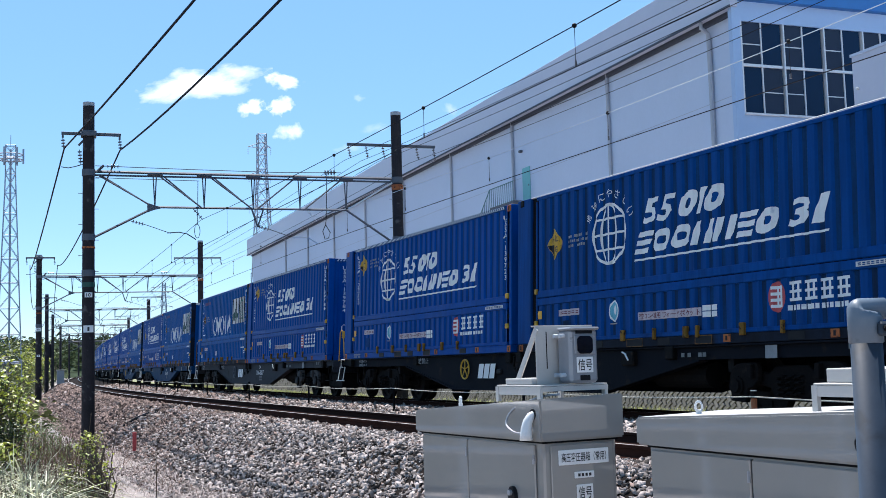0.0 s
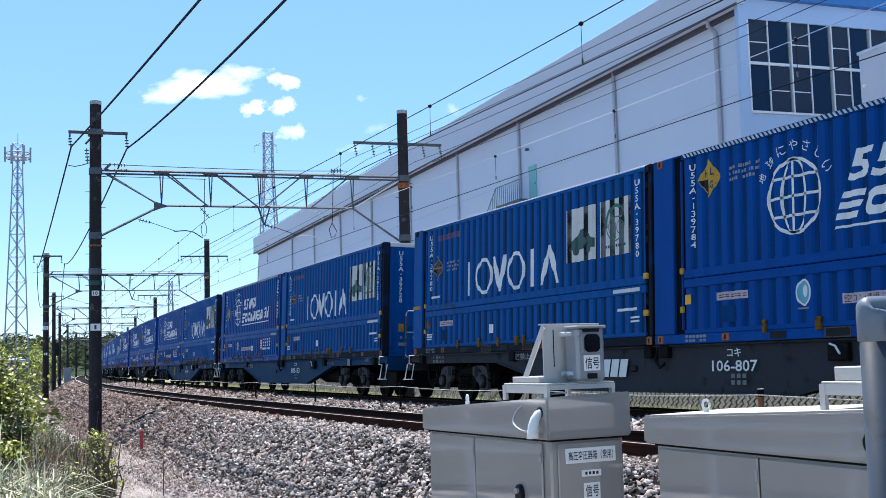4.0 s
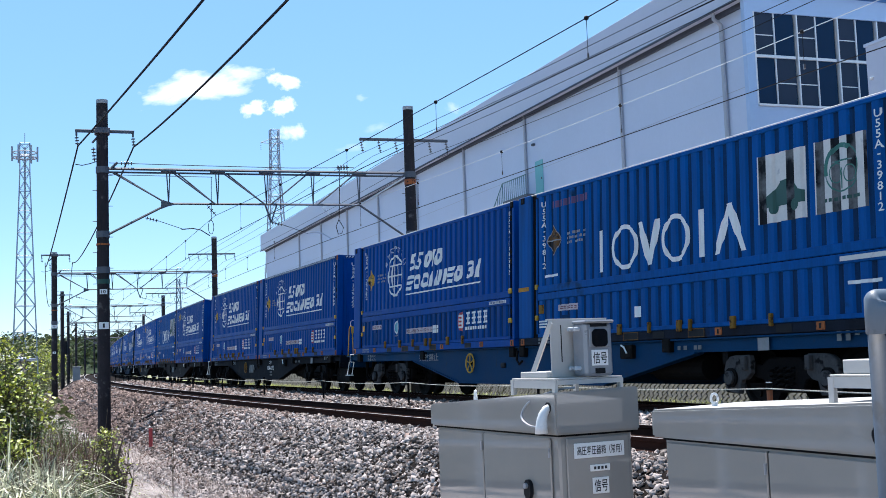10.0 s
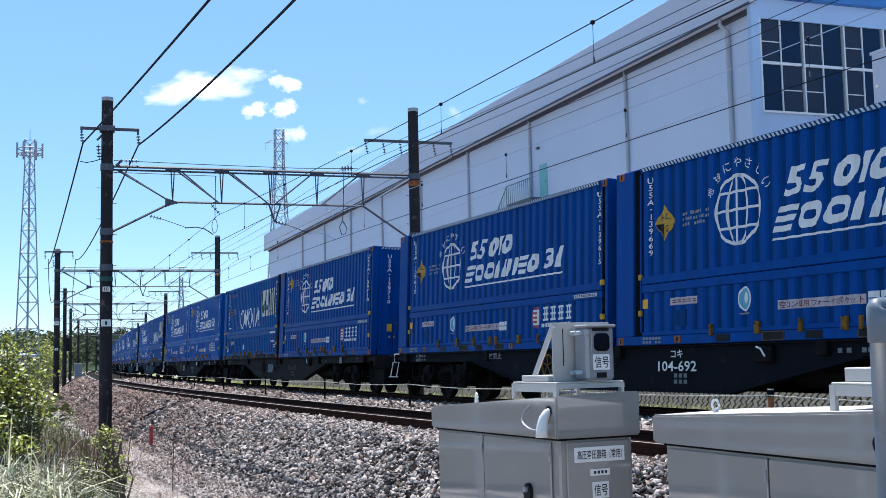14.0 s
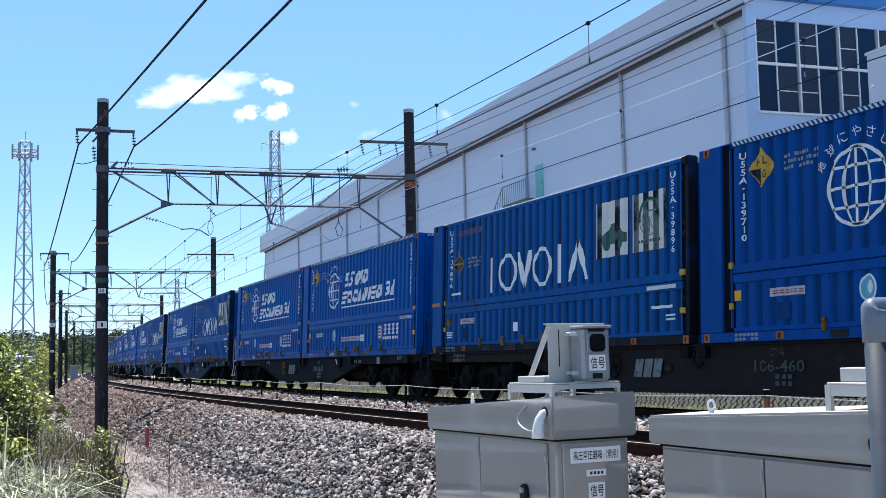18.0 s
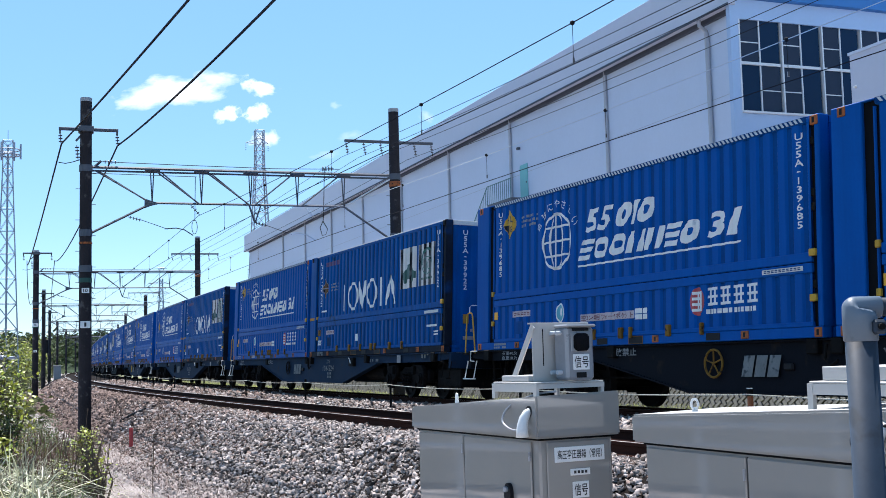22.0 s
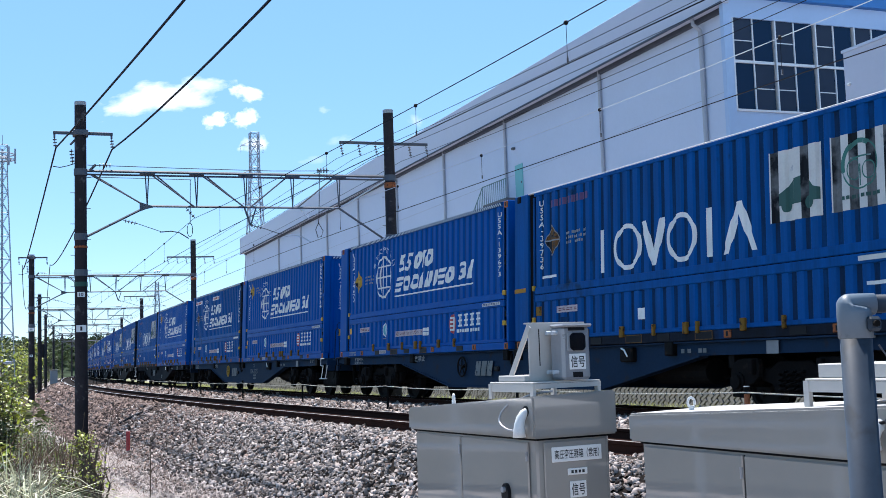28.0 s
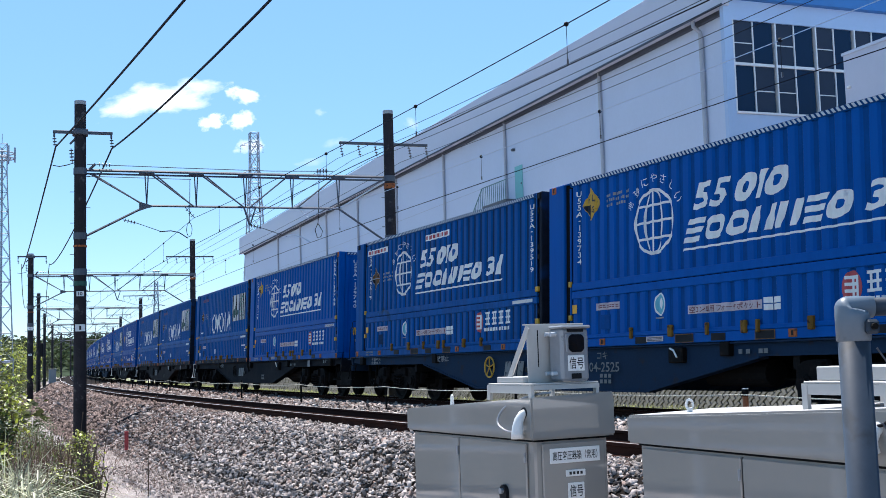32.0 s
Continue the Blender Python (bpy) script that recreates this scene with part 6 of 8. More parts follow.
# ---- warehouse beyond the line: local x into the building, y along its long wall, away ----
WH = Matrix.Translation((9.89, 52.39, 0)) @ Matrix.Rotation(radians(19.72), 4, "Z")
wh = empty("warehouse", WH @ pose(0, 0, 1.45), label="large pale grey warehouse with a deep eaves band and downpipes", category="warehouse")
DZ = -1.45
part("long_wall", box(0.6, 0.9, -7.1, 98.0, 0.0, 15.0 + DZ), WALL, wh)
part("far_wall", box(0.9, 46, 97.7, 98.0, 0.0, 15.0 + DZ), WALL, wh)
part("back_wall", box(45.7, 46.0, -7.1, 97.7, 0.0, 15.0 + DZ), WALL, wh)
part("roof_slab", box(0.35, 46.3, -6.9, 98.2, 16.6 + DZ, 16.95 + DZ), FASCIA, wh)
part("eaves_band", box(0.0, 0.35, -7.45, 98.5, 14.97 + DZ, 17.0 + DZ, 0.02), FASCIA, wh)
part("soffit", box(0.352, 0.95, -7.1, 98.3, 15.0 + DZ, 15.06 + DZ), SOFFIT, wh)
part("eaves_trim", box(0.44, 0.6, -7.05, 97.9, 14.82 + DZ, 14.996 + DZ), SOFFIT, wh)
part("gutter_lip", box(-0.06, 0.0, -7.45, 98.5, 14.93 + DZ, 15.03 + DZ, 0.01), SOFFIT, wh)
for k in range(9):
    y = (-5.1, 4.0)[k] if k < 2 else 15.9 + 10.4 * (k - 2)
    dp = part("downpipe", tube([(0.5, y, 0.0), (0.5, y, 14.2 + DZ), (0.46, y, 14.5 + DZ), (0.12, y, 14.72 + DZ), (0.12, y, 14.98 + DZ)] if k == 0 else [(0.5, y, 0.0), (0.5, y, 14.99 + DZ)], 0.085, sides=8), DRAIN, wh, "grey downpipe")
    part("wall_joint", box(0.585, 0.602, y + 0.28, y + 0.34, 0.0, 15.0 + DZ), DRAIN, wh)
for z in (4.5, 8.0, 11.5):
    part("panel_joint", box(0.592, 0.6, -6.9, 97.9, z + DZ, z + 0.025 + DZ), DRAIN, wh)
# gable with its large window
wx = [(0.56, 2.49), (2.63, 4.51), (4.67, 6.53), (6.69, 8.55)]
zt, zb = 14.42 + DZ, 10.60 + DZ
gy = -7.1
for x0, x1, z0, z1 in ((0.1, 0.56, 0.0, 15.25 + DZ), (8.55, 46, 0.0, 15.25 + DZ), (0.56, 8.55, 0.0, zb), (0.56, 8.55, zt, 15.25 + DZ)):
    part("gable_wall", box(x0, x1, gy - 0.25, gy, z0, z1), GABLE, wh)
part("gable_trim", box(0.36, 46.4, gy - 0.55, gy, 15.251 + DZ, 16.9 + DZ, 0.02), ROOF_BLUE, wh)
part("window_sill", box(0.50, 8.61, gy - 0.36, gy - 0.1, zb - 0.09, zb, 0.01), WINFRAME, wh)
zr = 12.60 + DZ
for i, (x0, x1) in enumerate(wx):
    win = part("window", box(x0 - 0.07, x0 + 0.0, gy - 0.27, gy - 0.05, zb, zt, 0.01), WINFRAME, wh, "tall steel window with blinds")
    xm = (x0 + x1) / 2 - 0.02
    part("transom", box(x0, x1, gy - 0.24, gy - 0.08, zr - 0.06, zr + 0.06, 0.01), WINFRAME, win)
    part("thin_mullion", box(xm - 0.025, xm + 0.025, gy - 0.22, gy - 0.10, zb, zt), WINFRAME, win)
    for a, b, c0, c1, blind in ((x0, xm - 0.025, zr + 0.06, zt, True), (xm + 0.025, x1, zr + 0.06, zt, False), (x0, xm - 0.025, zb, zr - 0.06, i != 0), (xm + 0.025, x1, zb, zr - 0.06, i == 0)):
        part("pane", box(a, b, gy - 0.16, gy - 0.14, c0, c1), GLASS, win)
        if blind:
            zc = c0 + (c1 - c0) * 0.47
            part("sash_bar", box(a, b, gy - 0.185, gy - 0.161, zc - 0.02, zc + 0.02), WINFRAME, win)
            part("lower_blind", box(a + 0.03, b - 0.03, gy - 0.168, gy - 0.162, c0 + 0.02, zc - 0.03), CURTAIN, win)
            part("upper_blind", box(a + 0.03, b - 0.03, gy - 0.168, gy - 0.162, zc + 0.03, c1 - 0.02), CURTAIN, win)
# Black sheet behind the panes, painted in place of an unlit interior.
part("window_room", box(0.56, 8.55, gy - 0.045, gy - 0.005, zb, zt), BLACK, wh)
# door, landing and stair on the long wall
d = part("door", box(0.56, 0.60, 13.70, 14.75, 9.95 + DZ, 12.03 + DZ, 0.01), TEAL, wh, "teal steel door high on the wall")
part("door_handle", box(0.53, 0.56, 13.81, 13.89, 10.9 + DZ, 11.0 + DZ), GALV, d)
st = part("landing", box(-0.7, 0.6, 13.3, 16.8, 9.80 + DZ, 9.94 + DZ), GALV, wh, "steel landing with railing")
for y in np.arange(13.35, 16.9, 0.29):
    part("baluster", tube([(-0.68, y, 9.9 + DZ), (-0.68, y, 11.05 + DZ)], 0.018, sides=4), RAILING, st)
part("handrail", tube([(-0.68, 13.3, 11.05 + DZ), (-0.68, 16.8, 11.05 + DZ)], 0.028, sides=5), RAILING, st)
bm = bmesh.new()
for k in range(12):
    y, z = 16.8 + k * 0.29, 9.9 - k * 0.24
    tube([(-0.68, y, z + DZ), (-0.68, y, z + 1.1 + DZ)], 0.018, bm, sides=4)
    box(-0.65, 0.45, y, y + 0.26, z - 0.24 + DZ, z - 0.20 + DZ, bm=bm)
tube([(-0.68, 16.8, 11.05 + DZ), (-0.68, 20.3, 8.15 + DZ)], 0.028, bm, sides=5)
part("stair", bm, RAILING, st)
part("wall_lamp", box(0.40, 0.58, 14.6, 14.85, 12.98 + DZ, 13.12 + DZ, 0.02), GALV, wh)

# lower annex with a plain wall beside the gable
an = empty("annex", Matrix.Translation((15.25, 40.2, 1.5)) @ Matrix.Rotation(radians(19.72), 4, "Z"), label="plain pale lower building beside the warehouse", category="building")
part("annex_wall", box(0.0, 14.0, -22.0, 0.0, 0.0, 9.85), FASCIA, an)
part("annex_coping", box(-0.05, 14.05, -22.05, 0.05, 9.851, 9.95), WALL, an)
part("annex_lamp", box(-0.08, 0.0, -0.30, -0.18, 8.62, 8.70, 0.01), LETTER, an)

# ---- masts and pylons ----
def lattice(name, label, x, y, z0, top, w0, w1, levels, arms=(), platform=False, bar=0.06):
    t = empty(name, Matrix.Translation((x, y, z0)) @ Matrix.Rotation(radians(20), 4, "Z"), label=label, category="mast" if platform else "pylon")
    hgt = top - z0
    us = [1 - (1 - i / levels) ** 1.25 for i in range(levels + 1)]

    def corner(k, u):
        w = (w0 + (w1 - w0) * min(1.0, u * 1.15)) / 2
        return Vector(((-w, w, w, -w)[k], (-w, -w, w, w)[k], u * hgt))
    for k in range(4):
        part("leg", tube([corner(k, u) for u in us], bar, sides=4), LATTICE, t)
    for k in range(4):
        bm = bmesh.new()
        j = (k + 1) % 4
        for u0, u1 in zip(us, us[1:]):
            tube([corner(k, u0), corner(j, u1)], bar * 0.55, bm, sides=3)
            tube([corner(j, u0), corner(k, u1)], bar * 0.55, bm, sides=3)
            tube([corner(k, u1), corner(j, u1)], bar * 0.6, bm, sides=3)
        tagged(part("face_bracing", bm, LATTICE, t), kind="stuff")
    for z, half in arms:
        for sgn, reach in ((-1, half * 1.3), (1, half * 0.85)):
            tip = Vector((sgn * reach, 0, z - z0))
            bm = tube([(0, 0, z - z0 + 0.022 * hgt), tip], bar * 0.6, sides=4)
            tube([(0, 0, z - z0 - 0.004 * hgt), tip], bar * 0.6, bm, sides=4)
            for u in (0.35, 0.68):
                tube([Vector((0, 0, z - z0 + 0.022 * hgt)).lerp(tip, u), Vector((0, 0, z - z0)).lerp(tip, u)], bar * 0.4, bm, sides=3)
            arm = tagged(part("cross_arm", bm, LATTICE, t), kind="stuff")
            part("arm_insulator", insulator(tip, tip - Vector((0, 0, 0.034 * hgt)), r=bar * 1.3, discs=4), LATTICE, arm)
    if platform:
        bm = bmesh.new()
        n = 16
        for r, z in ((1.5, hgt - 1.9), (1.5, hgt - 1.2), (1.1, hgt - 1.9)):
            tube([(r * math.cos(i * math.tau / n), r * math.sin(i * math.tau / n), z) for i in range(n + 1)], 0.09, bm, sides=4, caps=False)
        part("platform", bm, LATTICE, t)
        for i in range(6):
            a = i * math.tau / 6
            part("antenna", box(-0.12, 0.12, -0.08, 0.08, hgt - 2.4, hgt - 0.4, m=Matrix.Translation((1.58 * math.cos(a), 1.58 * math.sin(a), 0))), LATTICE, t)
        part("lightning_rod", tube([(0, 0, hgt), (0, 0, hgt + 1.4)], 0.04, sides=4), LATTICE, t)
        part("cable_ladder", box(-0.13, 0.13, -0.05, 0.05, 0, hgt - 0.5), LATTICE, t)
    return t


lattice("radio_mast", "tall pale steel lattice mast with an antenna ring", -55.1, 150.0, -1.1, 30.9, 3.3, 1.25, 11, platform=True, bar=0.075)
lattice("power_pylon", "distant pale steel lattice power pylon with three arms", -38.2, 260.0, -1.1, 54.0, 6.5, 1.9, 14, arms=((51.0, 2.4), (44.5, 2.3), (37.5, 2.3), (22.0, 2.2)), bar=0.13)
lattice("power_pylon", "far pale steel lattice power pylon with arms", -112.0, 480.0, -1.1, 37.0, 4.5, 1.3, 8, arms=((35.0, 4.0), (31.0, 4.2), (27.0, 4.2)), bar=0.16)

# ---- equipment cabinets beside the line ----
def lettering(body, width, height, y=0.0, bold=0.012):
    us, fs = fitted(body, width, height, 0, bold)
    bm = bmesh.new()
    vs = [bm.verts.new((float(u) - width / 2, y, float(v) - height / 2)) for u, v in us]
    for q in fs:
        try:
            bm.faces.new([vs[i] for i in q])
        except ValueError:
            pass
    return bm


def cabinet(m, length, width, label, low_top, high_top, seams, end=0.035):
    """Local y along the track (away), x across; the near corner of the lid at the origin; z is world height."""
    c = empty("equipment_cabinet", m, label=label, category="cabinet", group="equipment cabinets")
    z0 = m.translation.z
    base, lid = -1.12 - z0, 0.465 - z0
    i = 0.035
    part("plinth", box(-0.02, width + 0.02, -0.02, length + 0.02, base - 0.1, base + 0.12, 0.01), CONCRETE, c)
    part("body", box(i, width - i, i, length - end, base + 0.12, lid + 0.02, 0.012), CABINET, c)
    out = [(0, lid), (length, lid), (length, low_top - z0), (0, high_top - z0)]
    bm = prism(out, width, m=Matrix(((0, 1, 0, 0), (1, 0, 0, 0), (0, 0, 1, 0), (0, 0, 0, 1))))
    for v in bm.verts:          # the lid rises a little towards the track
        if v.co.x > width - 0.01 and v.co.z > lid + 0.05:
            v.co.z += 0.014
    bmesh.ops.recalc_face_normals(bm, faces=bm.faces[:])
    bmesh.ops.bevel(bm, geom=bm.edges[:], offset=0.010, segments=2, affect="EDGES")
    bm.normal_update()
    # Faces that look up get the paler paint, a painted sunlit top.
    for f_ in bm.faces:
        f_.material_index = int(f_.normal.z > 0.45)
    part("lid", bm, (CABINET, LID_TOP), c, "sloping lid with overhang, its dusty top painted paler as if sunlit")
    part("lid_gap", box(i - 0.006, width - i + 0.006, i - 0.006, length - end + 0.006, lid - 0.012, lid - 0.001), SHADOW_GAP, c)
    for y0, y1 in zip(seams, seams[1:]):
        dr = part("door", box(i - 0.016, i - 0.001, y0 + 0.006, y1 - 0.006, base + 0.18, lid - 0.022, 0.006), CABINET, c)
        for z in (lid - 0.10,):
            part("hinge", tube([(i - 0.018, y0 + 0.012, z - 0.025), (i - 0.018, y0 + 0.012, z + 0.025)], 0.007, sides=6), HOUSING, dr)
    for y in seams[1:-1]:
        part("seam", box(i - 0.004, i - 0.0005, y - 0.005, y + 0.005, base + 0.18, lid - 0.022), SHADOW_GAP, c)
    part("end_panel", box(i + 0.04, width - i - 0.03, i - 0.012, i - 0.001, base + 0.18, lid - 0.022, 0.005), CABINET, c)
    return c


def eyebolt(x, y, z, rz, c):
    bm = bmesh.new()
    n = 18
    tube([(0, 0.0165 * math.cos(i * math.tau / n), 0.036 + 0.025 * math.sin(i * math.tau / n)) for i in range(n + 1)], 0.0065, bm, sides=7, caps=False)
    tube([(0, 0, -0.02), (0, 0, 0.022)], 0.014, bm, sides=8)
    return part("eyebolt", bm, PVC, c, "pale lifting eyebolt", m=pose(x, y, z, 0, 0, rz))


M1 = Matrix.Translation((0.566, 6.25, 0)) @ Matrix.Rotation(radians(27), 4, "Z")
cab1 = cabinet(M1, 1.54, 0.553, "grey painted steel equipment cabinet with white name plates", 0.602, 0.695, [0.10, 0.87, 1.48])
M2 = Matrix.Translation((1.053 + 2.1 * math.sin(radians(23.5)), 5.85 - 2.1 * math.cos(radians(23.5)), 0)) @ Matrix.Rotation(radians(23.5), 4, "Z")
cab2 = cabinet(M2, 2.18, 0.565, "long grey painted steel equipment cabinet with pale lid", 0.602, 0.702, [0.08, 1.31, 2.09], 0.065)
eyebolt(0.24, 1.35, 0.620, -8, cab1)
eyebolt(0.17, 1.87, 0.620, 60, cab2)
part("elbow_hole", tube([(-0.004, 0.075, 0.612), (0.004, 0.075, 0.612)], 0.030, sides=14), BLACK, cab1)
# plates on the end of the first cabinet
for body, w, h, x, z, tw in (("高圧変圧器箱（常用）", 0.33, 0.082, 0.285, 0.372, 0.295), ("信号", 0.108, 0.088, 0.285, 0.178, 0.088)):
    pl = part("name_plate", box(x - w / 2, x + w / 2, 0.018, 0.0225, z - h / 2, z + h / 2, 0.002), PLATE, cab1, "white name plate with black writing")
    part("plate_writing", lettering(body, tw, h * 0.62 if w > 0.2 else h * 0.75, 0.0), INK, pl, m=pose(x, 0.0172, z))
pl = part("small_plate", box(0.22, 0.35, 0.018, 0.0225, 0.256, 0.292, 0.002), PLATE, cab1, "small white plate")
bm = bmesh.new()
for k in range(4):
    box(0.242 + k * 0.024, 0.257 + k * 0.024, 0.0168, 0.0175, 0.266, 0.282, bm=bm)
tagged(part("plate_bars", bm, INK, pl), kind="stuff")
part("key_slot", box(0.085, 0.10, 0.014, 0.021, 0.02, 0.09), BLACK, cab1)
# lock on the door
bm = tube([(0.021, 0.33, 0.15), (-0.004, 0.33, 0.15)], 0.045, sides=18)
bmesh.ops.scale(bm, vec=(1, 0.8, 1.25), space=Matrix.Translation((0, -0.33, -0.15)), verts=bm.verts[:])
part("door_lock", bm, BLACK, cab1, "black oval door lock")
part("lock_boss", tube([(-0.020, 0.33, 0.172), (0.004, 0.33, 0.172)], 0.016, sides=10), HOUSING, cab1)
# cable entry at the corner of the lid
part("cable_elbow", tube([(-0.046, 0.078, 0.475), (-0.047, 0.077, 0.505), (-0.044, 0.076, 0.54), (-0.034, 0.075, 0.575), (-0.014, 0.075, 0.603), (0.02, 0.075, 0.618)], 0.036, sides=16, r_end=0.020, across=(0, 1, 0)), PVC, cab1, "white plastic cable elbow", smooth=True)
def eased(pts, n=6):
    """Points along a smooth curve through pts."""
    p = [Vector(q) for q in pts]
    p = [p[0]] + p + [p[-1]]
    out = []
    for a, b, c, d in zip(p, p[1:], p[2:], p[3:]):
        for i in range(n):
            u = i / n
            out.append(0.5 * (2 * b + (c - a) * u + (2 * a - 5 * b + 4 * c - d) * u * u + (3 * b - a - 3 * c + d) * u ** 3))
    return out + [p[-1]]


part("cable", tube(eased([(-0.045, 0.08, 0.51), (-0.06, 0.18, 0.515), (-0.05, 0.28, 0.56), (0.0, 0.27, 0.64), (0.10, 0.16, 0.70), (0.17, 0.06, 0.715)]), 0.006, sides=7), HOUSING, cab1, "thin grey cable", smooth=True)

part("cable_elbow", tube([(-0.040, 0.47, 0.515), (-0.045, 0.47, 0.54), (-0.040, 0.47, 0.57), (-0.018, 0.47, 0.60), (0.02, 0.47, 0.615)], 0.033, sides=14, r_end=0.024, across=(0, 1, 0)), PVC, cab2, "white plastic cable elbow", smooth=True)
part("cable", tube(eased([(-0.045, 0.47, 0.52), (-0.05, 0.53, 0.50), (-0.045, 0.585, 0.53), (-0.04, 0.59, 0.575), (-0.03, 0.53, 0.61), (-0.01, 0.44, 0.62), (0.03, 0.40, 0.66)]), 0.007, sides=7), BLACK, cab2, "black cable loop", smooth=True)


def stand(m, label, detector=True, leg=0.014):
    """The folded-plate stand bolted to a cabinet's lid; local origin on the lid's surface, x across, y away."""
    s_ = empty("equipment_stand", m, label=label, category="stand")
    # raised bench: top plate, front skirt, feet
    part("bench_top", box(-0.185, 0.265, -0.02, 0.46, 0.072, 0.082, 0.003), BRACKET, s_)
    part("bench_skirt", box(-0.188, -0.180, -0.02, 0.46, 0.026, 0.0715), BRACKET, s_)
    part("front_skirt", box(-0.180, 0.265, -0.026, -0.0205, 0.045, 0.0715), BRACKET, s_)
    for x, y in ((-0.183, -0.01), (-0.183, 0.445), (0.253, -0.01), (0.253, 0.445)):
        part("foot", box(x - 0.008, x + 0.012, y - 0.012, y + 0.02, -leg, 0.072), BRACKET, s_)
    if not detector:
        part("upper_tray", box(-0.12, 0.235, 0.0, 0.45, 0.0825, 0.142, 0.004), BRACKET, s_)
        part("back_plate", box(0.11, 0.26, 0.09, 0.098, 0.1455, 0.44, 0.002), BRACKET, s_)
        part("brace", prism([(0.10, 0.435), (0.10, 0.385), (0.235, 0.146), (0.275, 0.146)], 0.008, m=Matrix(((0, 1, 0, 0.112), (1, 0, 0, 0), (0, 0, 1, 0), (0, 0, 0, 1)))), BRACKET, s_)
        return s_
    part("foot_plate", box(-0.16, 0.05, 0.11, 0.40, 0.0825, 0.118, 0.004), BRACKET, s_)
    part("back_plate", box(-0.130, 0.258, 0.10, 0.108, 0.0825, 0.415, 0.002), BRACKET, s_, "upright folded steel plate")
    part("plate_flange", box(-0.134, 0.262, 0.1085, 0.14, 0.408, 0.416), BRACKET, s_)
    for x in (-0.130, 0.250):
        g = bmesh.new()
        for a, b in (((0.11, 0.41), (0.33, 0.118)), ):
            d_ = (Vector((0, b[0], b[1])) - Vector((0, a[0], a[1])))
            w_ = Vector((0, d_.z, -d_.y)).normalized() * 0.04
            vs = []
            for xx in (x, x + 0.008):
                for q in (Vector((xx, a[0], a[1])), Vector((xx, b[0], b[1])), Vector((xx, b[0], b[1])) + w_, Vector((xx, a[0], a[1])) + w_):
                    vs.append(g.verts.new(q))
            for q in ((0, 1, 2, 3), (7, 6, 5, 4), (0, 4, 5, 1), (1, 5, 6, 2), (2, 6, 7, 3), (3, 7, 4, 0)):
                g.faces.new([vs[i] for i in q])
        bmesh.ops.recalc_face_normals(g, faces=g.faces[:])
        part("brace", g, BRACKET, s_)
    part("plate_slot", box(-0.062, -0.056, 0.0985, 0.0998, 0.17, 0.38), BLACK, s_)
    return s_


SM = M1 @ Matrix.Translation((0.262, 0.13, 0.685))
stand(SM, "pale grey folded steel stand on the cabinet's lid")
hs = empty("signal_detector", SM @ Matrix.Translation((0.097, 0.098, 0.0825)), label="grey cast metal detector housing with a dark lens", category="detector")
part("housing", box(-0.095, 0.095, -0.145, -0.012, 0.005, 0.305, 0.016), HOUSING, hs)
part("hood", box(-0.10, 0.10, -0.162, -0.02, 0.300, 0.318, 0.008), HOUSING, hs)
bm = box(-0.068, 0.068, -0.153, -0.1455, 0.165, 0.270, 0.012)
part("lens_frame", bm, HOUSING, hs)
bm = tube([(0, -0.1575, 0.217), (0, -0.1535, 0.217)], 0.054, sides=24)
for v in bm.verts:
    v.co.x = math.copysign(min(abs(v.co.x) * 1.12, 0.052), v.co.x)
    v.co.z = 0.217 + math.copysign(min(abs(v.co.z - 0.217) * 1.12, 0.050), v.co.z - 0.217)
part("lens", bm, LENS, hs, "dark glass lens")
part("top_slot", box(-0.055, 0.055, -0.1485, -0.1452, 0.280, 0.297), BLACK, hs)
pl = part("name_plate", box(-0.055, 0.055, -0.150, -0.1452, 0.062, 0.150, 0.002), PLATE, hs, "white plate with two black characters")
part("plate_writing", lettering("信号", 0.095, 0.066, 0.0), INK, pl, m=pose(0, -0.1505, 0.106))
part("dark_plate", box(-0.034, 0.034, -0.149, -0.1452, 0.018, 0.048, 0.002), BLACK, hs)
for z in (0.05, 0.27):
    for y in (-0.03, -0.09):
        part("bolt", tube([(-0.128, y, z), (-0.094, y, z)], 0.012, sides=8), GALV_LIGHT, hs)
stand(M2 @ Matrix.Translation((0.29, 0.52, 0.696)), "pale grey folded steel bench on the long cabinet", False, 0.040)

# ---- pipe fence close by ----
pf = empty("pipe_fence", Matrix.Translation((0.793, 2.10, -1.14)), label="weathered grey-blue pipe fence with wire mesh", category="fence")
H = 2.129


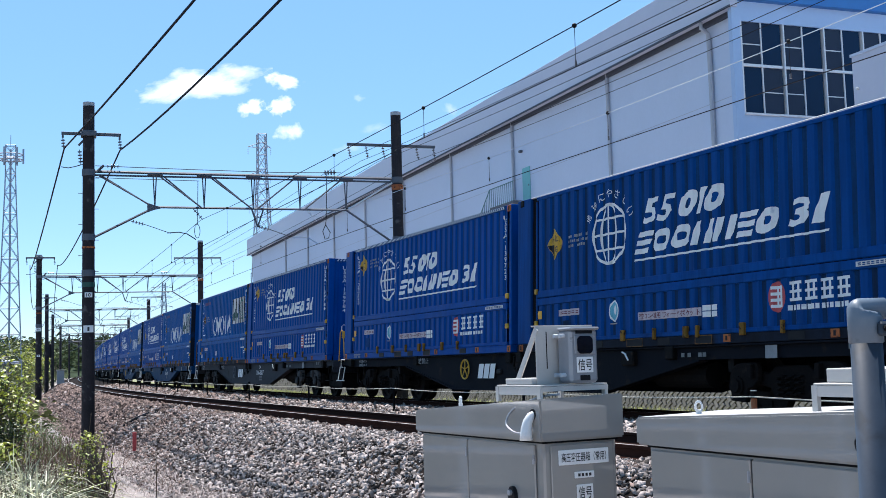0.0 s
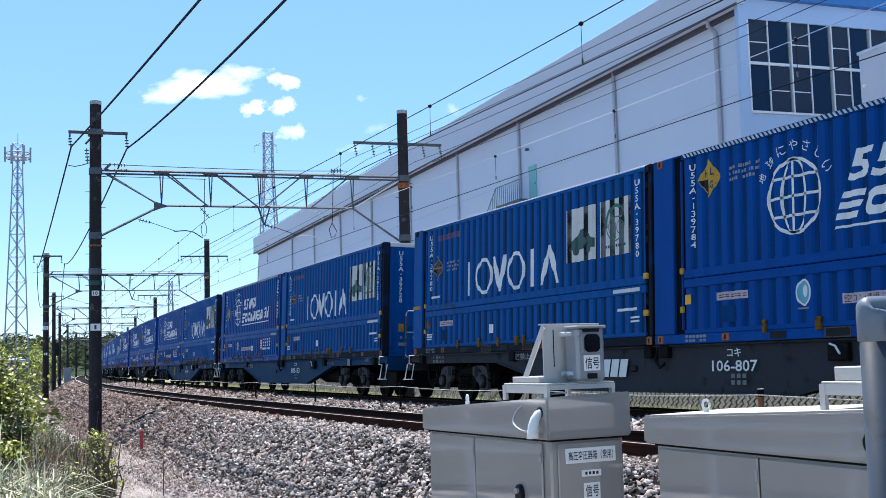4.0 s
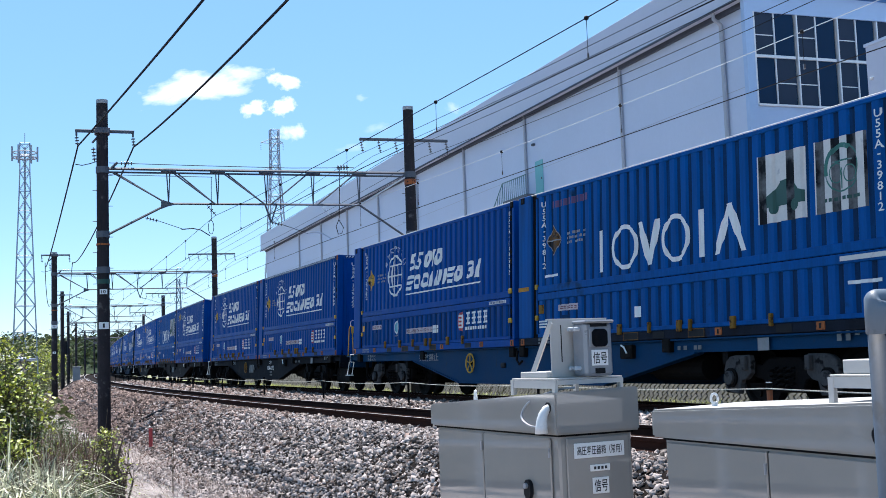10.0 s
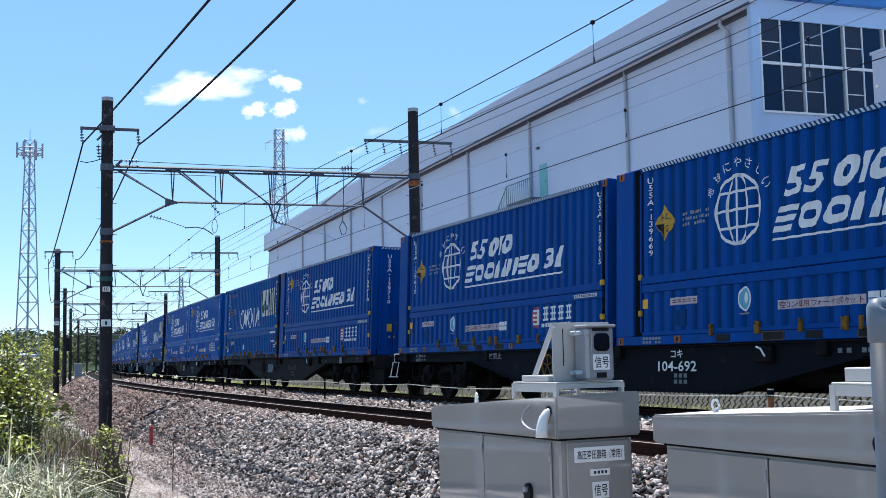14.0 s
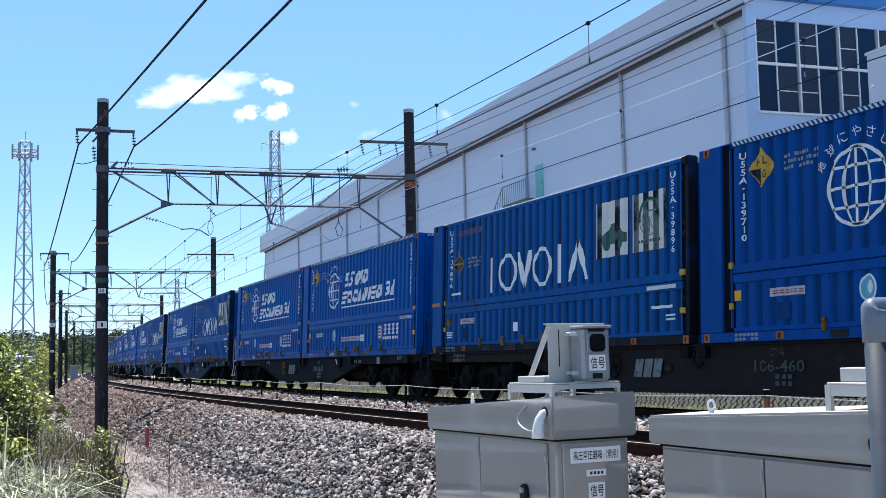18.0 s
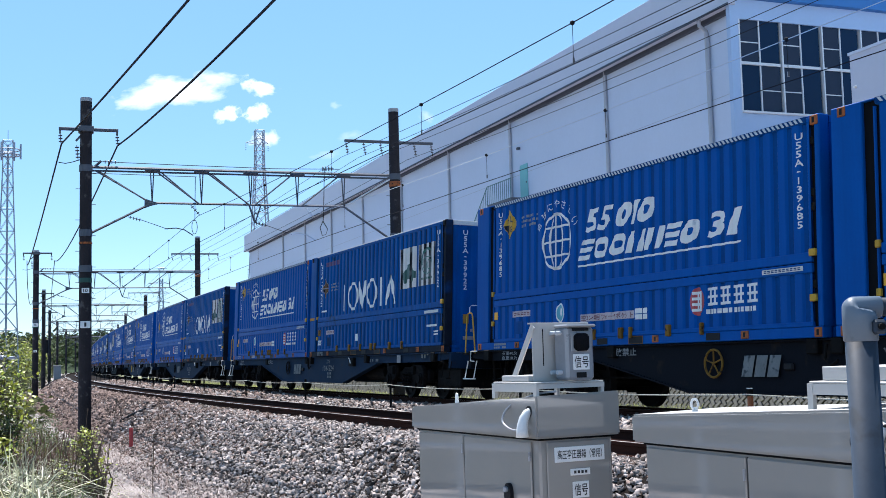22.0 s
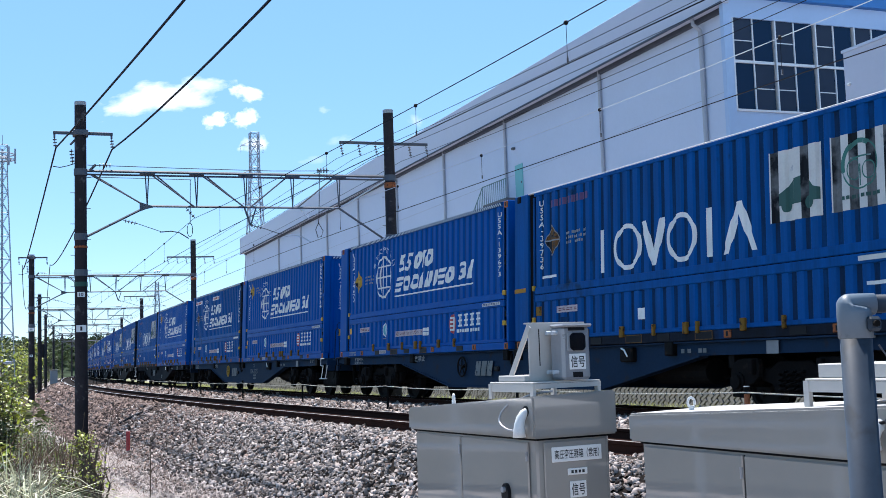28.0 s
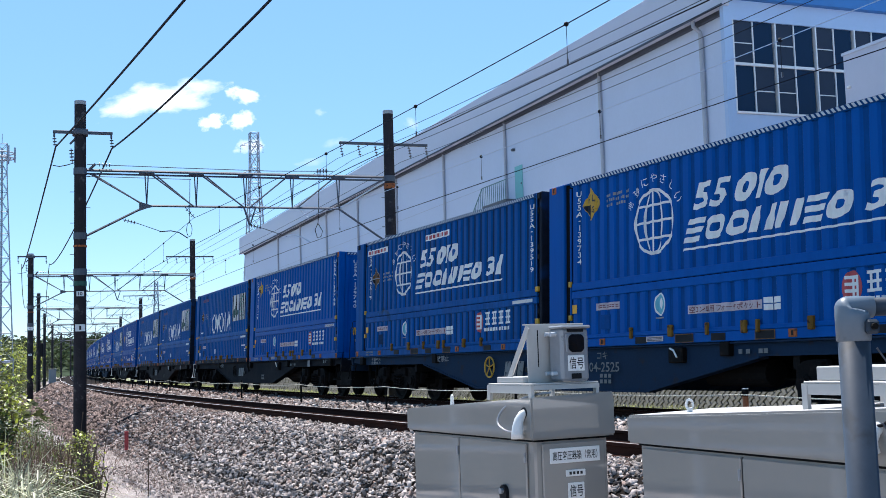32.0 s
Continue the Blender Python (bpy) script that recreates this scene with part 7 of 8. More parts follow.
def elbow_mesh(r0, r1):
    """A cast elbow: a sleeve round the post that turns over into a thinner sleeve for the rail."""
    bm, rings = bmesh.new(), []
    steps = [(-0.066, 0.0, 0.0, r0 - 0.003), (-0.064, 0.0, 0.0, r0), (-0.020, 0.0, 0.0, r0)]
    for k in range(1, 9):
        a, r = k / 8 * math.pi / 2, r0 + (r1 - r0) * k / 8
        steps.append((-0.0055 - (r - 0.022) * math.sin(a), -0.009 + (r - 0.022) * math.cos(a), a, r))
    steps += [(-0.0035, 0.037, math.pi / 2, r1), (-0.0035, 0.0375, math.pi / 2, r1 - 0.002)]
    for dz, x, a, r in steps:
        rings.append([bm.verts.new((x + r * math.cos(b) * math.cos(a), r * math.sin(b), H + dz - r * math.cos(b) * math.sin(a))) for b in np.linspace(0, math.tau, 20, endpoint=False)])
    for p0, p1 in zip(rings, rings[1:]):
        for i in range(20):
            bm.faces.new((p0[i], p0[(i + 1) % 20], p1[(i + 1) % 20], p1[i]))
    bm.faces.new(rings[-1])
    bm.faces.new(rings[0][::-1])
    bmesh.ops.recalc_face_normals(bm, faces=bm.faces[:])
    return bm


part("post", tube([(0, 0, 0), (0, 0, H - 0.03)], 0.0285, sides=20), PIPE_PAINT, pf, smooth=True)
part("elbow", elbow_mesh(0.0312, 0.0200), PIPE_CAST, pf, "cast pipe elbow", smooth=True)
part("top_rail", tube([(0.03, 0, H - 0.0035), (2.3, 0.0, H - 0.0035)], 0.0170, sides=16), PIPE_PAINT, pf, smooth=True)
part("far_post", tube([(2.25, 0.0, 0), (2.25, 0.0, H)], 0.0285, sides=12), PIPE_PAINT, pf)
part("clamp", box(0.010, 0.034, -0.042, -0.016, H - 0.054, H - 0.027, 0.005), PIPE_PAINT, pf)
part("clamp_bolt", tube([(0.022, -0.05, H - 0.040), (0.022, -0.03, H - 0.040)], 0.006, sides=8), STEEL_DARK, pf)
bm = bmesh.new()
for k in range(-14, 24):
    x = 0.05 + k * 0.085
    for sgn in (1, -1):
        a, b = (x, 0.2), (x + sgn * 1.2, 1.4 + 0.55)
        pts = []
        for i in range(15):
            u = i / 14
            xx, zz = a[0] + (b[0] - a[0]) * u, 0.15 + 1.9 * u
            if 0.035 < xx < 2.2:
                pts.append((xx, 0.004 * sgn, zz))
        if len(pts) > 1:
            tube(pts, 0.0018, bm, sides=4)
part("wire_mesh", bm, GALV, pf, "diamond wire mesh")

# Added dark sheet, never in view: it darkens the cabinets' reflections and fill light.
tagged(part("rough_meadow", from_arrays("rough_meadow", [(-8.7, -12, -1.0), (-8.7, 16, -1.0), (-13, 28, -1.0), (-45, 80, -0.9), (-70, 80, -0.9), (-70, -12, -1.0)], [(0, 5, 4, 3, 2, 1)], MIRRORED_DARK), None), "dark ground sheet out of view, added for the cabinets to mirror", "meadow", kind="structure")
# white three-rail fence across the path, outside the view: the glossy cabinets mirror it
wf = empty("guard_fence", Matrix.Translation((-8.4, 5.0, -1.13)), label="white painted three-rail pipe fence beside the path", category="fence")
for k in range(6):
    part("post", tube([(0, k * 2.0, -0.1), (0, k * 2.0, 1.42)], 0.06, sides=10), PVC, wf)
for z in (0.72, 1.02, 1.38):
    part("rail", tube([(0.05, -0.2, z), (0.05, 10.2, z)], 0.05, sides=10), PVC, wf)

# ---- red stake, pipe on the ballast, far cabinet ----
q = (-7.15, 27.6)
stk = empty("marker_stake", Matrix.Translation((q[0], q[1], -1.16)), label="faded red marker stake in the gravel", category="stake")
part("board", box(-0.045, 0.045, -0.02, 0.02, 0.16, 0.62, 0.01), RED, stk)
part("foot", tube([(0, 0, 0), (0, 0, 0.17)], 0.028, sides=6), STEEL_DARK, stk)
tagged(part("drain_pipe_piece", tube([(-8.88, 33.15, -0.66), (-8.45, 32.9, -0.44), (-7.99, 32.43, -0.30)], 0.055, sides=8), BLACK), "short black pipe lying on the ballast slope", "pipe")
for s, off, w, h in ((122, -5.2, 0.7, 1.3),):
    q = at(s, off)
    o = empty("relay_box", Matrix.Translation((q.x, q.y, -0.2)) @ Matrix.Rotation(heading(s), 4, "Z"), label="pale grey relay box beside the line", category="box")
    part("case", box(-w / 2, w / 2, -0.4, 0.4, 0, h, 0.03), HOUSING, o)
    part("cap", box(-w / 2 - 0.05, w / 2 + 0.05, -0.45, 0.45, h + 0.001, h + 0.09, 0.02), CABINET, o)
q = at(128, -6.4)
o = empty("line_signal", Matrix.Translation((q.x, q.y, -1.15)), label="dark railway signal head on a slim post", category="signal")
part("post", tube([(0, 0, 0), (0, 0, 5.2)], 0.07, sides=8), POLE, o)
part("head", box(-0.35, 0.35, -0.15, 0.15, 3.6, 5.0, 0.06), BLACK, o)

# ---- plants ----
def leaf_cloud(centres, radius, count, size, droop=0.25, seed=1):
    """Small folded leaves scattered round limb ends: vertices and faces."""
    r = np.random.default_rng(seed)
    vs, fs = [], []
    pick = r.integers(0, len(centres), count)
    pos = np.array(centres)[pick] + r.normal(0, 1, (count, 3)) * radius * np.array([1, 1, 0.8])
    for i, p_ in enumerate(pos):
        a, t = r.uniform(0, math.tau), r.normal(-droop, 0.5)
        l = size * r.uniform(0.6, 1.4)
        d = np.array([math.cos(a) * math.cos(t), math.sin(a) * math.cos(t), math.sin(t)])
        s_ = np.array([-math.sin(a), math.cos(a), r.normal(0, 0.4)]) * l * 0.36
        n0 = len(vs)
        vs += [tuple(p_), tuple(p_ + d * l * 0.5 + s_), tuple(p_ + d * l), tuple(p_ + d * l * 0.5 - s_ + np.array([0, 0, 0.12 * l]))]
        fs += [(n0, n0 + 1, n0 + 2), (n0, n0 + 2, n0 + 3)]
    return vs, fs


def shrub(x, y, height, spread, stems, leaves, size, mat, seed, label, name="shrub", z=-1.15):
    r = random.Random(seed)
    o = empty(name, Matrix.Translation((x, y, z)), label=label, category="shrub", group="shrubs beside the line")
    tips = []
    for k in range(stems):
        bm = bmesh.new()
        a = r.uniform(0, math.tau)
        p0 = Vector((r.uniform(-0.2, 0.2) * spread, r.uniform(-0.2, 0.2) * spread, 0))
        p2 = Vector((math.cos(a) * spread * r.uniform(0.2, 1), math.sin(a) * spread * r.uniform(0.2, 1), height * r.uniform(0.65, 1.05)))
        p1 = p0.lerp(p2, 0.5) + Vector((r.uniform(-0.1, 0.1), r.uniform(-0.1, 0.1), 0.1 * height))
        tube([p0, p1, p2], 0.022, bm, sides=5, r_end=0.006)
        for u in (0.35, 0.55, 0.75, 1.0):
            q = p0.lerp(p1, u * 2) if u < 0.5 else p1.lerp(p2, u * 2 - 1)
            for _ in range(2):
                e = q + Vector((r.uniform(-0.4, 0.4), r.uniform(-0.4, 0.4), r.uniform(-0.1, 0.3))) * (0.3 * height)
                tube([q, e], 0.008, bm, sides=4, r_end=0.003)
                tips.append(tuple(e))
        tips.append(tuple(p2))
        part("stem", bm, BARK, o)
    part("crown", from_arrays("crown", *leaf_cloud(tips, 0.062 * height, leaves, size, seed=seed), mat), None, o, "many small leaves with gaps")
    return o


shrub(-9.05, 24.0, 2.35, 0.62, 11, 900, 0.092, LEAF, 3, "tall loose shrub with yellow-green spring leaves")
shrub(-8.45, 23.2, 1.85, 0.42, 10, 520, 0.085, LEAF, 4, "loose shrub with yellow-green leaves on bare stems")
shrub(-9.9, 25.6, 2.45, 0.55, 9, 1700, 0.09, LEAF_DARK, 5, "dense deep green shrub beside the gravel")
shrub(-8.75, 21.6, 1.0, 0.5, 8, 620, 0.085, LEAF, 6, "low yellow-green shrub among dry stalks")
shrub(-9.4, 22.8, 1.8, 0.5, 9, 680, 0.088, LEAF, 7, "yellow-green shrub beside the other loose ones")
# Two dark fillers: their colour supplies the shaded gaps among bright leaves.
shrub(-9.25, 24.5, 2.0, 0.6, 10, 1300, 0.09, LEAF_DARK, 15, "dark shrub inside the loose ones, coloured as their shaded gaps")
shrub(-8.35, 22.4, 1.25, 0.5, 9, 900, 0.08, LEAF_DARK, 18, "dark shrub under the loose ones, coloured as their shaded gaps")
shrub(-8.05, 21.6, 0.75, 0.45, 8, 420, 0.08, LEAF, 16, "low yellow-green shrub among the grass tufts")
shrub(-6.6, 18.2, 0.45, 0.35, 6, 380, 0.05, LEAF_DARK, 17, "low deep green shrub among the grass tufts")
# thin saplings, mostly bare, before the pole
for k, (x, y, hgt, leaves) in enumerate(((-5.30, 18.0, 1.05, 90), (-5.02, 17.4, 0.95, 60), (-5.55, 18.6, 0.90, 170), (-5.75, 18.2, 0.62, 120), (-4.80, 17.0, 0.72, 40), (-7.20, 24.2, 0.80, 420))):
    shrub(x, y, hgt, 0.16 if k < 5 else 0.32, 7, leaves, 0.055, LEAF, 60 + k, "thin brown sapling with a few fresh leaves", "sapling")
shrub(-12.0, 30.0, 1.9, 0.8, 8, 1200, 0.11, LEAF_DARK, 9, "deep green shrub behind the others")
shrub(-16.2, 42.0, 2.5, 1.0, 9, 1500, 0.13, LEAF, 10, "green shrub farther along the line")
shrub(-20.8, 52.0, 2.6, 1.2, 9, 1500, 0.14, LEAF_DARK, 12, "green shrub farther along the line")


def blades(area, count, height, width, mat, name, label, seed, lean=0.5, cat="grass"):
    """Bent blades or stalks, each of three narrowing pieces; area: function giving x, y and ground height."""
    r = np.random.default_rng(seed)
    vs, fs = [], []
    for i in range(count):
        x, y, z = area(r)
        h = height * r.uniform(0.5, 1.3)
        a = r.uniform(0, math.tau)
        l = lean * r.uniform(0.2, 1.4) * h
        dx, dy = math.cos(a), math.sin(a)
        wv = width * r.uniform(0.6, 1.3)
        sx, sy = -dy * wv, dx * wv
        n0 = len(vs)
        for u, k in ((0, 1.0), (0.45, 0.85), (0.8, 0.55)):
            cx, cy, cz = x + dx * l * u * u, y + dy * l * u * u, z + h * (u - 0.25 * lean * u * u)
            vs += [(cx - sx * k, cy - sy * k, cz), (cx + sx * k, cy + sy * k, cz)]
        vs.append((x + dx * l, y + dy * l, z + h * (1 - 0.45 * lean)))
        fs += [(n0, n0 + 1, n0 + 3, n0 + 2), (n0 + 2, n0 + 3, n0 + 5, n0 + 4), (n0 + 4, n0 + 5, n0 + 6)]
    return tagged(part(name, from_arrays(name, vs, fs, mat), None), label, cat, kind="stuff")


_r = np.random.default_rng(5)


def left_patch(r):
    y = r.uniform(15.5, 30)
    x = -0.305 * y - r.uniform(0, 0.085) * y - 0.2
    return x, y, -1.14


CL = [(-d * y, y, h) for y, d, h in zip(_r.uniform(15.6, 20.0, 24), _r.uniform(0.338, 0.398, 24), _r.uniform(0.6, 1.2, 24))]
GL = [(-d * y, y, h) for y, d, h in zip(_r.uniform(15.2, 21.5, 34), _r.uniform(0.29, 0.39, 34), _r.uniform(0.5, 1.1, 34))]


def tufts(centres, count, height, width, mat, name, label, seed):
    """Fountains of arching blades, one from each centre."""
    r = np.random.default_rng(seed)
    vs, fs = [], []
    for x0, y0, k in centres:
        for i in range(count):
            a, lean = r.uniform(0, math.tau), abs(r.normal(1.05, 0.5))
            h, wv = height * k * r.uniform(0.55, 1.25), width * r.uniform(0.6, 1.4)
            dx, dy = math.cos(a), math.sin(a)
            x, y = x0 + r.normal(0, 0.09), y0 + r.normal(0, 0.09)
            b = r.uniform(0, math.tau)
            sx, sy = math.cos(b) * wv, math.sin(b) * wv
            n0 = len(vs)
            for u, taper in ((0, 1.0), (0.3, 1.0), (0.6, 0.8), (0.85, 0.5), (1.0, 0.08)):
                reach, up = lean * h * u ** 1.6, h * (u - 0.92 * min(1.0, lean) * u ** 2.8)
                cx, cy, cz = x + dx * reach, y + dy * reach, -1.14 + up
                vs += [(cx - sx * taper, cy - sy * taper, cz), (cx + sx * taper, cy + sy * taper, cz)]
            fs += [(n0 + 2 * j, n0 + 2 * j + 1, n0 + 2 * j + 3, n0 + 2 * j + 2) for j in range(4)]
    return tagged(part(name, from_arrays(name, vs, fs, mat), None), label, "grass", kind="stuff")


tufts(CL, 32, 1.02, 0.0105, REED, "tall_grass", "tufts of pale arching grass blades at the path's edge", 21)
tufts(GL, 16, 0.55, 0.011, GRASS, "green_grass", "fresh green blades among the pale tufts", 29)


def undergrowth():
    r = np.random.default_rng(61)
    low = []
    for i in range(260):
        x, y, z = left_patch(r)
        low.append((x, y, z + r.uniform(0.03, 0.26)))
    for i in range(220):
        y = r.uniform(14.8, 19.5)
        low.append((-y * r.uniform(0.30, 0.40), y, -1.1 + r.uniform(0.02, 0.20)))
    for i in range(170):
        y = r.uniform(27, 44)
        low.append((-y * r.uniform(0.322, 0.372), y, -1.1 + r.uniform(0.03, 0.42)))
    return leaf_cloud(low, 0.12, 14000, 0.055, seed=62)


# Dark leaves put the shade between the tufts into colour.
tagged(part("undergrowth", from_arrays("undergrowth", *undergrowth(), LEAF_DARK), None), "low leafy undergrowth, darkened as shaded gaps between the grass tufts", "undergrowth", kind="stuff")
blades(left_patch, 350, 0.36, 0.008, GRASS, "short_grass", "short fresh grass between the tufts", 22, 0.7)
blades(left_patch, 320, 0.85, 0.006, STRAW, "dry_stalks", "dry reddish-brown weed stalks", 23, 0.45, "weeds")


def pole_patch(r):
    y = r.uniform(17.5, 29)
    return -y * r.uniform(0.283, 0.34), y, -1.14


blades(pole_patch, 430, 0.75, 0.005, STRAW, "dry_stalks", "thin dark dry weed stalks before the pole", 33, 0.35, "weeds")
blades(pole_patch, 500, 0.30, 0.006, DRY_LITTER, "dry_grass", "bleached dry grass before the pole", 34, 1.2)


def bank_patch(r):
    s = 30 + 150 * r.uniform(0, 1) ** 1.4
    q = at(s, r.uniform(-9.8, -7.7 if s < 60 else -6.9))
    return q.x, q.y, -1.12


blades(bank_patch, 8000, 0.36, 0.007, STRAW, "bank_weeds", "dry brown weeds along the cess", 24, 1.1, "weeds")
blades(bank_patch, 1800, 0.5, 0.012, GRASS, "bank_grass", "sparse green grass along the cess", 25, 0.6)


def path_patch(r):
    s = r.uniform(20, 36)
    q = at(s, r.uniform(-9.6, -6.75))
    return q.x, q.y, -1.12


blades(path_patch, 3600, 0.24, 0.005, DRY_LITTER, "path_litter", "bleached dry grass lying on the gravel path", 26, 2.0, "litter")


def verge_patch(r):
    s = r.uniform(12, 95)
    q = at(s, r.uniform(2.5, 4.9))
    return q.x, q.y, -0.5


blades(verge_patch, 9000, 0.30, 0.010, VERGE_GRASS, "verge_grass", "bright grass beyond the far track", 27, 0.8)
blades(path_patch, 420, 0.26, 0.006, STRAW, "path_twigs", "dark dry twigs lying on the gravel path", 28, 2.1, "litter")
# slim bare weeds standing apart on the path
for x, y, h, k, lean in ((-5.40, 19.2, 1.48, 1, 0.19), (-4.45, 18.5, 0.95, 2, 0.02), (-6.3, 20.2, 0.9, 3, -0.1), (-6.62, 22.0, 1.25, 4, 0.1)):
    r = random.Random(k)
    w = empty("bare_weed", Matrix.Translation((x, y, -1.16)), label="slim bare dry weed stalk on the gravel", category="weed", group="bare weeds")
    p1 = Vector((lean * 0.35, 0, h * 0.5))
    p2 = Vector((lean, 0, h))
    part("stalk", tube([(0, 0, 0), p1, p2], 0.010, sides=5, r_end=0.006), BARK, w)
    part("seed_head", tube([p2, p2 + Vector((lean * 0.06, 0, 0.05))], 0.016, sides=6, r_end=0.008), BARK, w)
    bm = bmesh.new()
    for i in range(4):
        q = Vector((0, 0, 0)).lerp(p1, r.uniform(0.4, 1))
        tube([q, q + Vector((r.uniform(-0.15, 0.15), r.uniform(-0.1, 0.1), r.uniform(0.1, 0.25)))], 0.005, bm, sides=4, r_end=0.002)
    tagged(part("side_twigs", bm, BARK, w), kind="stuff")


# ---- distance: wooded hill, trees, roofs ----
def hill(name, y0, x0, x1, top, seed, depth=120.0):
    xs, ds = np.linspace(x0, x1, 260), np.linspace(0, 1, 10)
    vs = []
    for d in ds:
        for x in xs:
            e = min(1.0, (x - x0) / 60, (x1 - x) / 60)
            z = top * math.sin(d * math.pi * 0.5) * max(0.0, e) * (0.93 + 0.16 * noise.noise((x * 0.011, seed, 0)) + 0.12 * noise.noise((x * 0.05, d * 2, seed))) + 1.6 * noise.noise((x * 0.25, d * 9, seed)) * d
            vs.append((float(x), y0 + depth * d, -1.2 + max(0.0, z)))
    n = len(xs)
    fs = [(j * n + i, j * n + i + 1, (j + 1) * n + i + 1, (j + 1) * n + i) for j in range(len(ds) - 1) for i in range(n - 1)]
    return tagged(part(name, from_arrays(name, vs, fs, HILL), None), "low wooded hill in the distance", "hill", kind="structure")


far_hill = hill("backdrop_hill", 620.0, -620.0, 40.0, 23.5, 2.0)


def canopy(ground, spread, count, size, seed):
    r = np.random.default_rng(seed)
    top = [v.co for v in ground.data.vertices if v.co.z > 0.5 and -330 < v.co.x < 0]
    return leaf_cloud([tuple(top[int(i)]) for i in r.integers(0, len(top), 5200)], spread, count, size, seed=seed + 1)


near_hill = hill("backdrop_hill", 430.0, -420.0, -40.0, 9.0, 5.0, 60.0)
for ground, spread, count, size, seed in ((far_hill, 2.4, 15000, 3.0, 91), (near_hill, 1.7, 12000, 2.1, 95)):
    tagged(part("hill_wood", from_arrays("hill_wood", *canopy(ground, spread, count, size, seed), WOOD_CANOPY), None), "dark olive woods covering the distant hill", "woods", kind="stuff")


def tree(x, y, height, spread, leaves, mat, seed):
    o = shrub(x, y, height, spread, 10, leaves, 0.28, mat, seed, "far roadside tree in fresh spring leaf", "tree")
    o["category"], o["group"] = "tree", "far trees"
    part("trunk", tube([(0, 0, 0), (0.1, 0, height * 0.5)], 0.16, sides=7, r_end=0.06), BARK, o)


for k, (s, off, h) in enumerate(((140, -11, 5.0), (158, -13, 6.5), (176, -10, 5.5), (196, -13, 7.0), (214, -9.5, 6.0), (235, -12, 8.0), (262, -10, 8.0), (120, -15, 4.5), (104, -14, 4.0), (90, -13, 3.4))):
    q = at(s, off)
    tree(q.x, q.y, h, h * 0.32, 620, LEAF if k % 3 else LEAF_DARK, 40 + k)


def brush():
    """Low wild growth along the far bank."""
    r = np.random.default_rng(77)
    tops = []
    for i in range(560):
        s = r.uniform(46, 300)
        q = at(s, -r.uniform(7.5, 10 + 0.10 * s))
        h = r.uniform(0.3, 1.0) * (1.0 + s / 110)
        for k in range(5):
            tops.append((q.x + r.normal(0, 0.35 * h), q.y + r.normal(0, 0.35 * h), -1.1 + h * r.uniform(0.1, 1.0)))
    return leaf_cloud(tops, 0.28, 19000, 0.30, seed=78)


tagged(part("brush", from_arrays("brush", *brush(), BRUSH), None), "olive and brown wild brush along the bank", "brush", kind="stuff")
for x, y, w, h in ((-21.0, 68.0, 5.0, 3.3),):
    o = empty("far_shed", Matrix.Translation((x - 7.2, y, -1.2)), label="small low shed with a pale roof behind the shrubs", category="shed")
    part("wall", box(-w / 2, w / 2, -2, 2, 0, h - 0.6), HOUSE_WALL, o)
    part("roof", prism([(-w / 2 - 0.4, h - 0.6), (w / 2 + 0.4, h - 0.6), (w / 2 + 0.4, h - 0.45), (-w / 2 - 0.4, h + 0.4)], 5.0, m=Matrix.Translation((0, -2.5, 0.01))), FASCIA, o)


